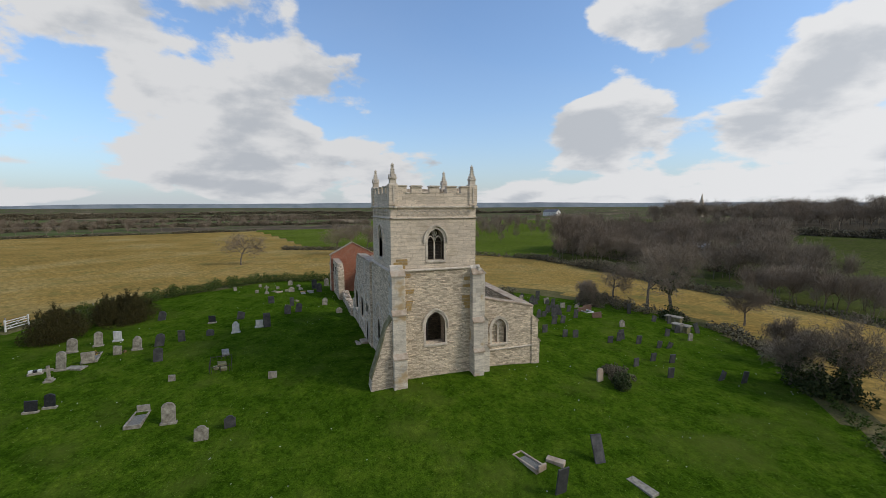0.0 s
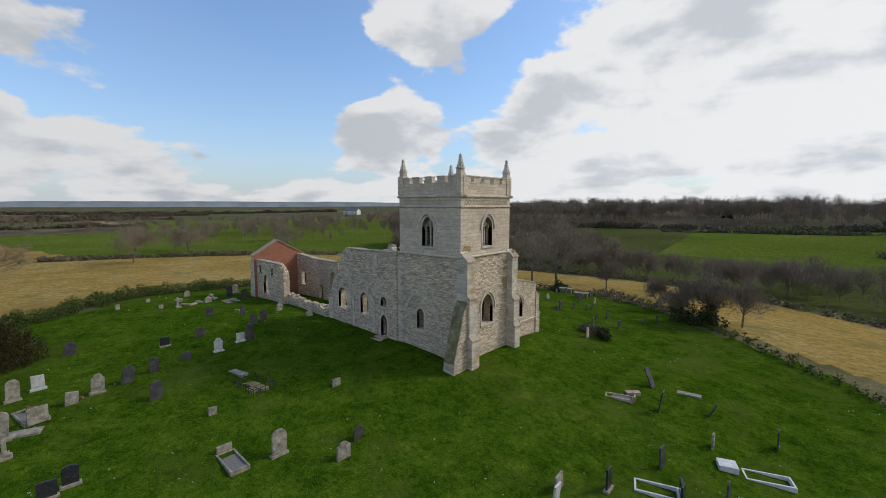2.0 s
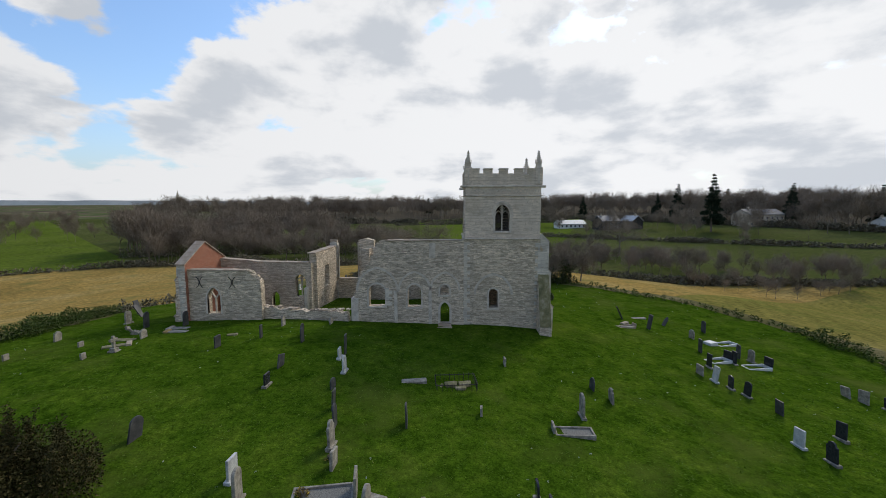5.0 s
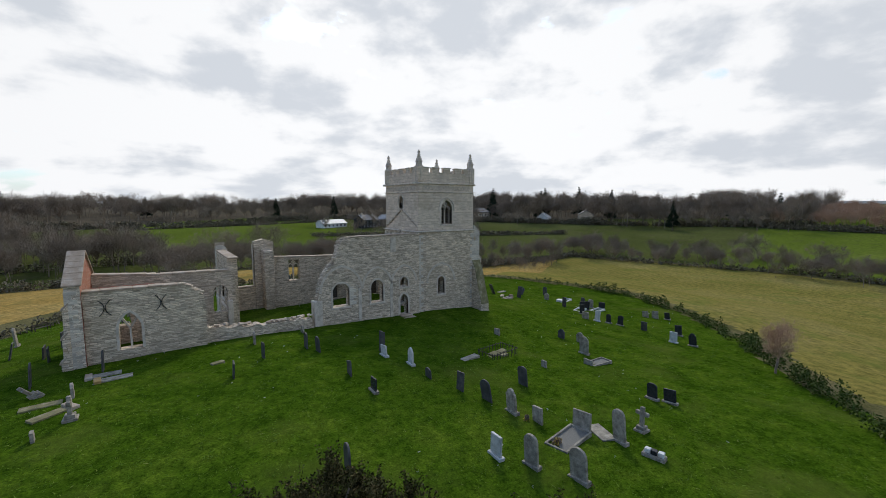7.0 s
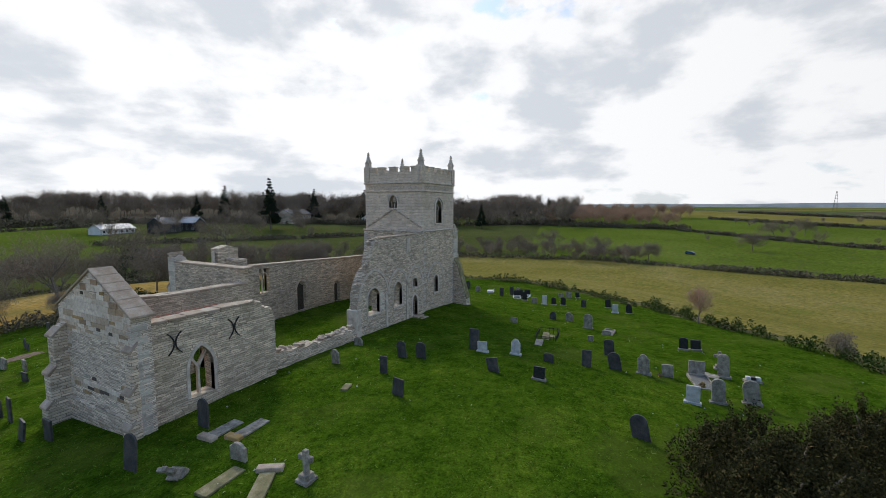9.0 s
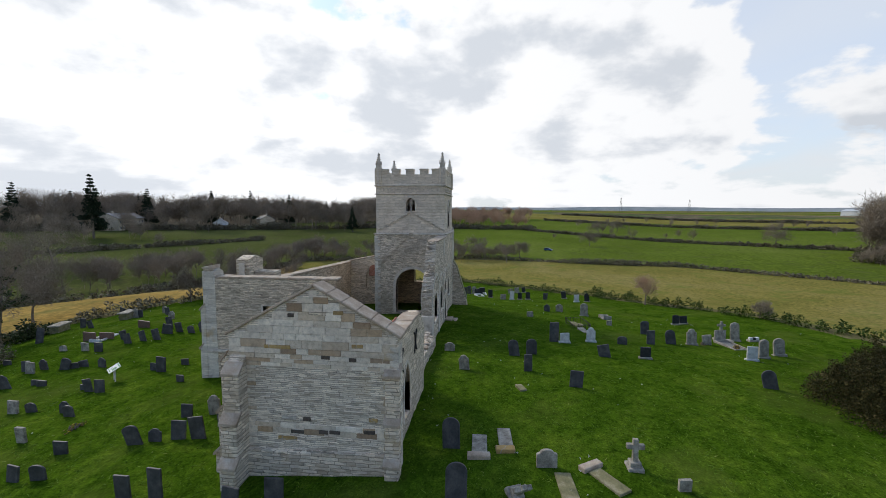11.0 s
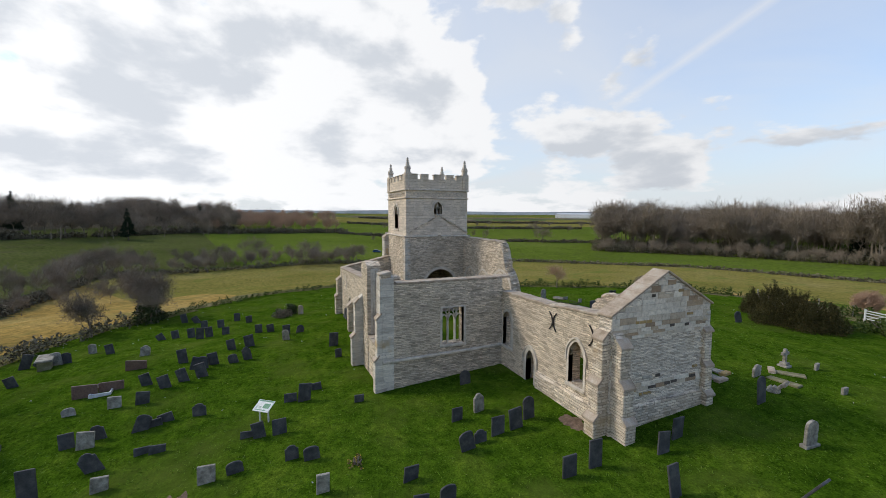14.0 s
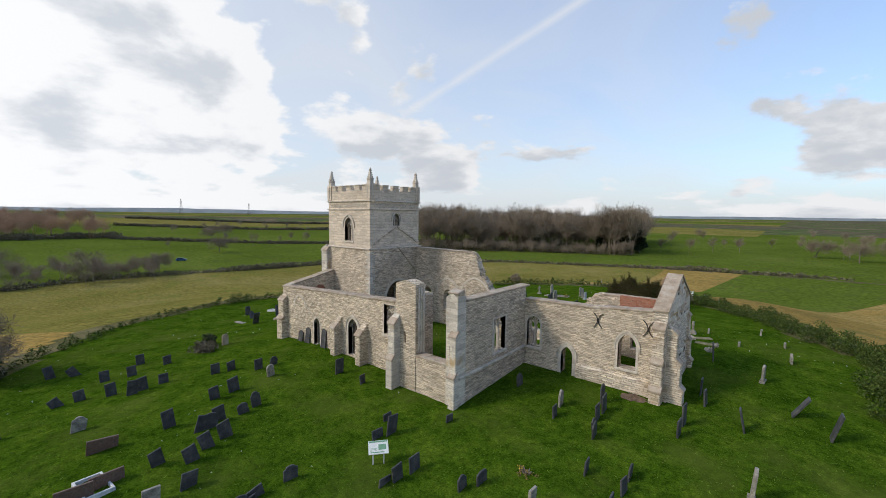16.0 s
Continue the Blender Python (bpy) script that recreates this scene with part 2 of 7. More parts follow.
        tone = mix_node(nt, ramp_node(nt, pit, [(0.66, (0, 0, 0)), (0.72, (0.8, 0.8, 0.8))]), tone, (0.12, 0.10, 0.08))
    big = noise_node(nt, 0.35, 5.0, 0.62, vec=pos)
    tone = mix_node(nt, math_node(nt, "MULTIPLY", ramp_node(nt, big, [(0.45, (0, 0, 0)), (0.66, (1, 1, 1))]), stain), tone, (dark[0] * 0.75, dark[1] * 0.75, dark[2] * 0.78))
    if lichen:
        patch = noise_node(nt, 0.55, 3.0, 0.6, vec=nt.nodes.new("ShaderNodeTexCoord").outputs["Object"])
        tone = mix_node(nt, math_node(nt, "MULTIPLY", ramp_node(nt, patch, [(0.56, (0, 0, 0)), (0.66, (1, 1, 1))]), lichen), tone, warm)
    nt.links.new(tone, b.inputs["Base Color"])
    h = math_node(nt, "ADD", math_node(nt, "MULTIPLY", br.outputs["Fac"], -0.9), math_node(nt, "MULTIPLY", grain, 0.9))
    h = math_node(nt, "ADD", h, math_node(nt, "MULTIPLY", br.outputs["Color"], 0.5))
    bump_node(nt, b, h, bump, 0.035)
    return m


# the dark mortar of rubble, gable and thin courses has joint shadow painted in
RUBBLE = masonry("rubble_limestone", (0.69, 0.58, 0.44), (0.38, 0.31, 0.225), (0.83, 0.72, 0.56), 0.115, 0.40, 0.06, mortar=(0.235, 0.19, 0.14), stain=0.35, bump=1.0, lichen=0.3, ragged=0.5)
# slightly darker rubble: inner faces, tower east side, nave and chapel walls
RUBBLE_DARK = masonry("darker_rubble", (0.64, 0.54, 0.415), (0.34, 0.285, 0.215), (0.80, 0.69, 0.55), 0.11, 0.38, 0.06, mortar=(0.22, 0.18, 0.135), stain=0.4, bump=1.0, ragged=0.5)
ASHLAR = masonry("tower_ashlar", (0.66, 0.56, 0.44), (0.56, 0.475, 0.375), (0.72, 0.62, 0.50), 0.30, 0.80, 0.008, mortar=(0.38, 0.31, 0.24), stain=0.45, bump=0.5, lichen=0.3, ragged=0.28)
QUOIN = masonry("dressed_quoins", (0.60, 0.545, 0.455), (0.42, 0.38, 0.32), (0.72, 0.665, 0.57), 0.40, 0.9, 0.01, mortar=(0.42, 0.39, 0.34), stain=0.4, bump=0.5, lichen=0.75, warm=(0.42, 0.28, 0.12), ragged=0.3)
GABLE = masonry("gable_masonry", (0.70, 0.60, 0.47), (0.44, 0.345, 0.245), (0.82, 0.73, 0.60), 0.15, 0.5, 0.03, mortar=(0.24, 0.195, 0.145), stain=0.4, bump=0.9, lichen=0.45, warm=(0.44, 0.29, 0.13), ragged=0.55)
COURSED = masonry("thin_coursed_rubble", (0.76, 0.67, 0.55), (0.46, 0.38, 0.29), (0.86, 0.78, 0.67), 0.08, 0.42, 0.035, mortar=(0.20, 0.165, 0.125), stain=0.35, bump=1.0, lichen=0.35, warm=(0.44, 0.32, 0.18), ragged=0.5)
OCHRE = masonry("lichened_ochre_stone", (0.40, 0.265, 0.10), (0.28, 0.19, 0.09), (0.50, 0.36, 0.17), 0.30, 0.5, 0.02, stain=0.3, bump=0.5)
BRICK = masonry("red_brick", (0.34, 0.125, 0.07), (0.24, 0.09, 0.055), (0.45, 0.20, 0.12), 0.075, 0.23, 0.006, mortar=(0.40, 0.33, 0.27), stain=0.2, bump=0.4)


def mottled(name, stops, scale, rough=0.9, bump=0.4, fine=20.0, dist=0.02):
    m, nt, b = shader(name, rough)
    pos = world_pos(nt)
    tone = ramp_node(nt, noise_node(nt, scale, 6.0, 0.65, vec=pos), stops)
    fn = noise_node(nt, fine, 5.0, 0.7, vec=pos)
    tone = mix_node(nt, 0.5, tone, ramp_node(nt, fn, [(0.3, (0.6, 0.6, 0.6)), (0.72, (1.3, 1.3, 1.3))]), "MULTIPLY")
    nt.links.new(tone, b.inputs["Base Color"])
    bump_node(nt, b, fn, bump, dist)
    return m


def block_material(name, stops, bump=0.5):
    """Single stones, each of its own tone."""
    m, nt, b = shader(name, 0.92)
    info = nt.nodes.new("ShaderNodeObjectInfo")
    pos = world_pos(nt)
    tone = ramp_node(nt, info.outputs["Random"], stops)
    grain = noise_node(nt, 5.5, 8.0, 0.75, vec=pos)
    tone = mix_node(nt, 0.65, tone, ramp_node(nt, grain, [(0.3, (0.38, 0.37, 0.35)), (0.5, (0.97, 0.97, 0.97)), (0.72, (1.35, 1.34, 1.32))]), "MULTIPLY")
    big = noise_node(nt, 0.5, 5.0, 0.6, vec=pos)
    tone = mix_node(nt, math_node(nt, "MULTIPLY", ramp_node(nt, big, [(0.45, (0, 0, 0)), (0.65, (1, 1, 1))]), 0.35), tone, (0.27, 0.235, 0.195))
    nt.links.new(tone, b.inputs["Base Color"])
    bump_node(nt, b, grain, bump, 0.03)
    return m


BLOCK = block_material("gable_blocks", [(0.0, (0.20, 0.14, 0.10)), (0.07, (0.42, 0.29, 0.17)), (0.16, (0.54, 0.42, 0.29)), (0.32, (0.62, 0.53, 0.41)), (0.6, (0.70, 0.61, 0.49)), (1.0, (0.82, 0.74, 0.61))])
COPING = mottled("coping_stone", [(0.3, (0.25, 0.19, 0.13)), (0.5, (0.40, 0.32, 0.24)), (0.7, (0.50, 0.44, 0.36))], 1.3)
DRESSED = mottled("dressed_limestone", [(0.3, (0.38, 0.33, 0.27)), (0.5, (0.58, 0.51, 0.42)), (0.7, (0.70, 0.63, 0.53))], 1.8)
DARKSTONE = mottled("dark_ironstone", [(0.3, (0.06, 0.05, 0.04)), (0.7, (0.13, 0.105, 0.085))], 4.0)
MOSSY = mottled("mossy_weathering", [(0.3, (0.10, 0.10, 0.05)), (0.5, (0.20, 0.18, 0.09)), (0.7, (0.36, 0.32, 0.22))], 1.5)
IRON = mottled("rusted_iron", [(0.3, (0.025, 0.023, 0.022)), (0.7, (0.06, 0.05, 0.045))], 6.0, 0.7)
DARK_WOOD = mottled("dark_oak_boards", [(0.3, (0.045, 0.035, 0.025)), (0.7, (0.11, 0.09, 0.07))], 5.0, 0.8)
SLATE = mottled("slate_headstone", [(0.3, (0.034, 0.034, 0.036)), (0.5, (0.062, 0.061, 0.063)), (0.75, (0.125, 0.12, 0.11))], 2.2, 0.55, 0.15)
GREYSTONE = mottled("grey_limestone_headstone", [(0.3, (0.13, 0.115, 0.09)), (0.5, (0.27, 0.245, 0.20)), (0.72, (0.44, 0.41, 0.34))], 3.5)
PALE = mottled("pale_marble", [(0.3, (0.52, 0.52, 0.50)), (0.7, (0.74, 0.74, 0.72))], 4.0, 0.6, 0.1)
MARBLE = mottled("weathered_white_marble", [(0.3, (0.34, 0.34, 0.32)), (0.5, (0.50, 0.50, 0.48)), (0.72, (0.64, 0.64, 0.61))], 3.0, 0.7, 0.15)
BLACKGRANITE = mottled("polished_black_granite", [(0.3, (0.018, 0.019, 0.022)), (0.7, (0.045, 0.046, 0.05))], 9.0, 0.25, 0.03)
REDGRANITE = mottled("brown_granite", [(0.3, (0.11, 0.065, 0.05)), (0.7, (0.20, 0.13, 0.10))], 9.0, 0.4, 0.05)


def ground_material(name, tones, scale, streak=None, bump=0.6, fine_scale=5.0, worn=None, blade=0.0):
    m, nt, b = shader(name, 0.95)
    b.inputs["Specular IOR Level"].default_value = 0.0
    pos = world_pos(nt)
    big = noise_node(nt, scale, 7.0, 0.66, vec=pos)
    tone = ramp_node(nt, big, tones)
    fine = noise_node(nt, fine_scale, 8.0, 0.75, vec=pos)
    tone = mix_node(nt, 0.9, tone, ramp_node(nt, fine, [(0.28, (0.30, 0.36, 0.30)), (0.5, (0.95, 0.95, 0.95)), (0.74, (1.75, 1.62, 1.4))]), "MULTIPLY")
    if blade:
        tuft = noise_node(nt, 11.0, 5.0, 0.7, vec=pos)
        tone = mix_node(nt, blade, tone, ramp_node(nt, tuft, [(0.34, (0.38, 0.42, 0.4)), (0.5, (1.0, 1.0, 1.0)), (0.68, (1.7, 1.55, 1.5))]), "MULTIPLY")
    if worn:
        pt = noise_node(nt, 0.16, 5.0, 0.6, vec=pos)
        tone = mix_node(nt, ramp_node(nt, pt, [(0.52, (0, 0, 0)), (0.72, (0.75, 0.75, 0.75))]), tone, worn)
    if streak:
        wv = nt.nodes.new("ShaderNodeTexWave")
        wv.inputs["Scale"].default_value, wv.inputs["Distortion"].default_value = streak[0] * 0.45, 5.0
        wv.inputs["Detail"].default_value = 3.0
        rot = nt.nodes.new("ShaderNodeMapping")
        rot.inputs["Rotation"].default_value = (0, 0, radians(streak[1]))
        nt.links.new(pos, rot.inputs["Vector"])
        nt.links.new(rot.outputs[0], wv.inputs["Vector"])
        tone = mix_node(nt, 0.2, tone, ramp_node(nt, wv.outputs["Fac"], [(0.2, (0.75, 0.75, 0.75)), (0.8, (1.2, 1.2, 1.2))]), "MULTIPLY")
    nt.links.new(tone, b.inputs["Base Color"])
    bump_node(nt, b, fine, bump, 0.08)
    return m


GRASS = ground_material("churchyard_turf", [(0.28, (0.021, 0.050, 0.003)), (0.5, (0.043, 0.085, 0.006)), (0.72, (0.080, 0.124, 0.012))], 0.5, worn=(0.086, 0.108, 0.019), fine_scale=2.4, blade=0.8)
STUBBLE = ground_material("stubble_field", [(0.3, (0.21, 0.145, 0.045)), (0.5, (0.31, 0.21, 0.065)), (0.7, (0.36, 0.27, 0.11))], 0.03, (0.35, 60), worn=(0.14, 0.14, 0.045), fine_scale=1.2)
WINTER_CROP = ground_material("yellowing_winter_crop", [(0.3, (0.13, 0.125, 0.03)), (0.5, (0.19, 0.165, 0.045)), (0.7, (0.24, 0.20, 0.075))], 0.03, (0.3, 25), worn=(0.12, 0.145, 0.03), fine_scale=1.2)
# darker pasture for the southern bearings: shade on the fields put into the colour
SHADED_PASTURE = ground_material("shaded_rough_pasture", [(0.3, (0.05, 0.062, 0.018)), (0.5, (0.075, 0.088, 0.026)), (0.7, (0.10, 0.11, 0.04))], 0.015, worn=(0.075, 0.07, 0.035), fine_scale=0.8)
PASTURE = ground_material("green_pasture", [(0.3, (0.070, 0.098, 0.014)), (0.5, (0.098, 0.135, 0.020)), (0.7, (0.13, 0.16, 0.034))], 0.012, worn=(0.085, 0.10, 0.03), fine_scale=0.8)
ROUGH = ground_material("rough_grass_margin", [(0.3, (0.07, 0.075, 0.025)), (0.5, (0.12, 0.11, 0.05)), (0.7, (0.21, 0.18, 0.10))], 0.12)
FARLAND = ground_material("far_farmland", [(0.36, (0.085, 0.07, 0.052)), (0.45, (0.13, 0.105, 0.075)), (0.52, (0.085, 0.12, 0.04)), (0.58, (0.12, 0.095, 0.07)), (0.66, (0.25, 0.20, 0.13))], 0.006, fine_scale=0.05)
WOODFLOOR = ground_material("woodland_floor", [(0.3, (0.07, 0.058, 0.042)), (0.7, (0.13, 0.11, 0.08))], 0.05, fine_scale=0.5)



# ---------------------------------------------------------------- mesh helpers
def link_mesh(name, verts, faces, material, parent=None, label="", smooth=False):
    me = bpy.data.meshes.new(name)
    me.from_pydata([tuple(v) for v in verts], [], faces)
    me.materials.append(material)
    if smooth:
        me.polygons.foreach_set("use_smooth", [True] * len(me.polygons))
    ob = new(name, me)
    if parent:
        ob.parent = parent
    if label:
        ob["label"] = label
    return ob


def part(name, bm, material, parent=None, label="", smooth=False):
    me = bpy.data.meshes.new(name)
    bmesh.ops.recalc_face_normals(bm, faces=bm.faces)
    bm.to_mesh(me)
    bm.free()
    me.materials.append(material)
    if smooth:
        me.polygons.foreach_set("use_smooth", [True] * len(me.polygons))
    ob = new(name, me)
    if parent:
        ob.parent = parent
    if label:
        ob["label"] = label
    return ob


def thing(name, label, category, group="", kind="", at=(0, 0, 0)):
    e = new(name)
    e.location = at
    return tagged(e, label, category, group, kind)


def prism(bm, poly, lo, hi, axis):
    """Adds a prism: the 2D outline poly swept along an axis (0 x, 1 y, 2 z) from lo to hi."""
    def p3(u, v, w):
        return (w, u, v) if axis == 0 else (u, w, v) if axis == 1 else (u, v, w)
    a = [bm.verts.new(p3(u, v, lo)) for u, v in poly]
    b = [bm.verts.new(p3(u, v, hi)) for u, v in poly]
    n = len(poly)
    bm.faces.new(a)
    bm.faces.new(b[::-1])
    for i in range(n):
        bm.faces.new((a[i], b[i], b[(i + 1) % n], a[(i + 1) % n]))


def box(bm, x0, x1, y0, y1, z0, z1):
    prism(bm, [(x0, y0), (x1, y0), (x1, y1), (x0, y1)], z0, z1, 2)


def soften(bm, width=0.02):
    bmesh.ops.recalc_face_normals(bm, faces=bm.faces)
    bmesh.ops.bevel(bm, geom=list(bm.edges), offset=width, segments=1, affect="EDGES", clamp_overlap=True)
    return bm


def arch(u0, u1, z0, spring, apex, n=7):
    """Outline of a pointed opening, counter-clockwise from its lower left corner."""
    uc, hw, h = (u0 + u1) / 2, (u1 - u0) / 2, apex - spring
    pts = [(u0, z0), (u1, z0)]
    if h < 0.02:
        return pts + [(u1, spring), (u0, spring)]
    r = (h * h + hw * hw) / (2 * hw)
    top = math.asin(min(1.0, h / r))
    if h < hw:                              # flatter than a half circle
        r, top = (h * h + hw * hw) / (2 * h), None
    right = []
    for i in range(n + 1):
        if top is not None:
            a = top * i / n
            right.append((uc + hw - r + r * math.cos(a), spring + r * math.sin(a)))
        else:
            a0 = math.asin(hw / r)
            a = a0 * (1 - i / n)
            right.append((uc + r * math.sin(a), apex - r + r * math.cos(a)))
    return pts + right + [(2 * uc - u, z) for u, z in right[-2::-1]]


def head(u0, u1, spring, apex, n=7):
    """The arch line alone, from the right springing over the apex to the left."""
    return arch(u0, u1, spring - 1, spring, apex, n)[2:]


def inside(p, poly):
    c, n = False, len(poly)
    for i in range(n):
        (x0, y0), (x1, y1) = poly[i], poly[(i + 1) % n]
        if (y0 > p[1]) != (y1 > p[1]) and p[0] < (x1 - x0) * (p[1] - y0) / (y1 - y0) + x0:
            c = not c
    return c


def fine_line(pts, step, rag=0.0, rng=random):
    out = []
    for (x0, y0), (x1, y1) in zip(pts, pts[1:] + pts[:1]):
        n = max(1, round(math.hypot(x1 - x0, y1 - y0) / step))
        for i in range(n):
            t = i / n
            r = rag if i else rag * 0.3
            out.append((x0 + (x1 - x0) * t + rng.uniform(-r, r), y0 + (y1 - y0) * t + rng.uniform(-r, r)))
    return out


from mathutils.geometry import delaunay_2d_cdt


def wall(name, outline, holes, axis, face, thick, material, parent=None, label="", step=0.45, rough=0.018, rag=0.0, back_material=None):
    """An upright wall through which its openings go. axis 0: it lies in a plane of constant x (u is y), 1: constant y (u is x).
    face: where its outer side stands; thick: its depth from there, with sign."""
    rng = random.Random(len(outline) * 7 + len(holes))
    rings = [fine_line(outline, step, rag, rng)] + [list(h) for h in holes]
    pts, edges = [], []
    for ring in rings:
        k = len(pts)
        pts += [Vector(p) for p in ring]
        edges += [(k + i, k + (i + 1) % len(ring)) for i in range(len(ring))]
    us, zs = [p[0] for p in outline], [p[1] for p in outline]
    grown = [[(sum(q[0] for q in h) / len(h) + (p[0] - sum(q[0] for q in h) / len(h)) * 1.2, sum(q[1] for q in h) / len(h) + (p[1] - sum(q[1] for q in h) / len(h)) * 1.15) for p in h] for h in holes]
    u = min(us) + step / 2
    while u < max(us):
        z = min(zs) + step / 2
        while z < max(zs):
            q = (u + rng.uniform(-0.12, 0.12), z + rng.uniform(-0.12, 0.12))
            if inside(q, rings[0]) and not any(inside(q, h) for h in grown):
                pts.append(Vector(q))
            z += step
        u += step
    vs, _, fs, *_ = delaunay_2d_cdt(pts, edges, [], 0, 1e-4)

    def middle(f):
        return (sum(vs[i].x for i in f) / 3, sum(vs[i].y for i in f) / 3)
    fs = [list(f) for f in fs if inside(middle(f), rings[0]) and not any(inside(middle(f), h) for h in holes)]
    used = sorted({i for f in fs for i in f})
    back_to = {i: k for k, i in enumerate(used)}
    vs, fs = [vs[i] for i in used], [[back_to[i] for i in f] for f in fs]
    count = {}
    for f in fs:
        for a, b in zip(f, f[1:] + f[:1]):
            count[frozenset((a, b))] = count.get(frozenset((a, b)), 0) + 1
    rim = {v for e, c in count.items() if c == 1 for v in e}

    def p3(u, z, w):
        return (w, u, z) if axis == 0 else (u, w, z)

    s = 1 if thick < 0 else -1
    n = len(vs)
    front = [p3(v.x, v.y, face + (0 if i in rim else s * rng.uniform(-rough, rough))) for i, v in enumerate(vs)]
    back = [p3(v.x, v.y, face + thick - (0 if i in rim else s * rng.uniform(-rough, rough))) for i, v in enumerate(vs)]
    me = bpy.data.meshes.new(name)
    faces = [list(f) for f in fs] + [[i + n for i in f[::-1]] for f in fs]
    nf = len(fs)
    for f in fs:
        for a, b in zip(f, f[1:] + f[:1]):
            if count[frozenset((a, b))] == 1:
                faces.append([b, a, a + n, b + n])
    me.from_pydata(front + back, [], faces)
    me.materials.append(material)
    if back_material:
        me.materials.append(back_material)
        for i in range(nf, 2 * nf):
            me.polygons[i].material_index = 1
    bm = bmesh.new()
    bm.from_mesh(me)
    bmesh.ops.recalc_face_normals(bm, faces=bm.faces)
    bm.to_mesh(me)
    bm.free()
    ob = new(name, me)
    if parent:
        ob.parent = parent
    if label:
        ob["label"] = label
    return ob


def offset_line(line, d):
    out = []
    for i, p in enumerate(line):
        a, b = line[max(i - 1, 0)], line[min(i + 1, len(line) - 1)]
        t = Vector((b[0] - a[0], b[1] - a[1]))
        t = t.normalized() if t.length else Vector((1, 0))
        out.append((p[0] + t.y * d, p[1] - t.x * d))
    return out


def band(bm, line, d0, d1, axis, w0, w1):
    """A moulding that follows a line in a wall's plane, from d0 to d1 beside it and from w0 to w1 through the wall."""
    a, b = offset_line(line, d0), offset_line(line, d1)

    def p3(p, w):
        return (w, p[0], p[1]) if axis == 0 else (p[0], w, p[1])
    rows = [[bm.verts.new(p3(q, w)) for q, w in ((a[i], w0), (b[i], w0), (b[i], w1), (a[i], w1))] for i in range(len(line))]
    for r, s in zip(rows, rows[1:]):
        for k in range(4):
            bm.faces.new((r[k], r[(k + 1) % 4], s[(k + 1) % 4], s[k]))
    bm.faces.new(rows[0][::-1])
    bm.faces.new(rows[-1])


# ---------------------------------------------------------------- the ground
CUBIC = (0.602, 1.416, 0.522, -1.476, 1.465, -1.148, -0.171, 0.38, -1.355, 0.294)
SWELLS = ((-22, -2, 0.15), (-22, 18, 0.2), (-22, 28, 0.16), (-12, -32, -0.3), (-12, -22, -0.2), (-12, -12, -0.42), (-12, -2, -0.15), (-12, 8, -0.18), (-12, 18, -0.23), (-2, -32, -0.49), (-2, -22, -0.12), (-2, -2, 0.56), (-2, 8, 0.29), (-2, 18, -0.37), (8, -32, 0.38), (8, -22, 0.15), (8, -12, -0.06), (8, -2, -0.22), (8, 8, -0.15), (18, -32, 0.37), (18, -22, -0.36), (18, -12, -0.22), (18, -2, -0.17), (18, 8, 0.24), (18, 18, 0.18), (18, 28, -0.06), (28, -32, 0.25), (28, -2, -0.16), (28, 8, 0.05), (28, 28, -0.11), (38, -32, 0.08), (38, -22, 0.08), (38, -2, -0.2))   # x, y, height
YARD = ((0, 41), (22, 41), (33, 37), (45, 36), (54, 35), (68, 36), (81, 34), (94, 34), (120, 40), (160, 45), (177, 44.5), (190, 43.5), (204, 41), (217, 40), (230, 40.5), (243, 43), (257, 44.5), (271, 45), (285, 43.5), (295, 40.5), (311, 37), (327, 36.5), (341, 39), (360, 41))
FIELD = ((0, 150), (35, 170), (45, 330), (84, 340), (90, 170), (100, 155), (130, 125), (158, 82), (195, 76), (225, 92), (240, 140), (300, 155), (360, 150))


def bearing(x, y):
    return math.degrees(math.atan2(x - 9, y - 2)) % 360


def yard_edge(b):
    return float(np.interp(b, [p[0] for p in YARD], [p[1] for p in YARD]))


def ground_z(x, y):
    """Height of the churchyard knoll and the low land round it."""
    u, v = (min(max(x, -26.0), 46.0) - 10) / 30, min(max(y, -40.0), 38.0) / 30
    z = float(np.dot(CUBIC, (1, u, v, u * u, u * v, v * v, u**3, u * u * v, u * v * v, v**3)))
    if abs(x - 9) < 75 and abs(y - 2) < 75:
        z += sum(k * math.exp(-((x - a) ** 2 + (y - c) ** 2) / 128.0) for a, c, k in SWELLS)
    z = max(z, -3.2)
    b = bearing(x, y)
    r = math.hypot(x - 9, y - 2)
    t = min(max((r - yard_edge(b) + 1) / 62, 0.0), 1.0)
    t = t * t * (3 - 2 * t)
    ba = math.radians(b)
    low = -8.0 - 3.5 * math.sin(ba - math.pi) * (1 if math.sin(ba) < 0 else 0.2)
    far = min(max((r - 130) / 500, 0.0), 1.0)
    south = max(0.0, math.cos(ba - radians(205)))
    west = max(0.0, math.cos(ba - radians(285)))
    low += far * (9.0 * south + 13.0 * west + 3.0) + 3.5 * south * min(1.0, r / 250)
    low += 1.0 * math.sin(x * 0.013 + 1.0) * math.cos(y * 0.011) * min(1.0, r / 200)
    low += 6.0 * min(max((r - 1500) / 2000, 0.0), 1.0)
    rough = 0.05 * noise.noise((x * 0.25, y * 0.25, 0.3)) + 0.03 * noise.noise((x * 0.9, y * 0.9, 4.3)) if r < 60 else 0
    return z * (1 - t) + low * t + rough


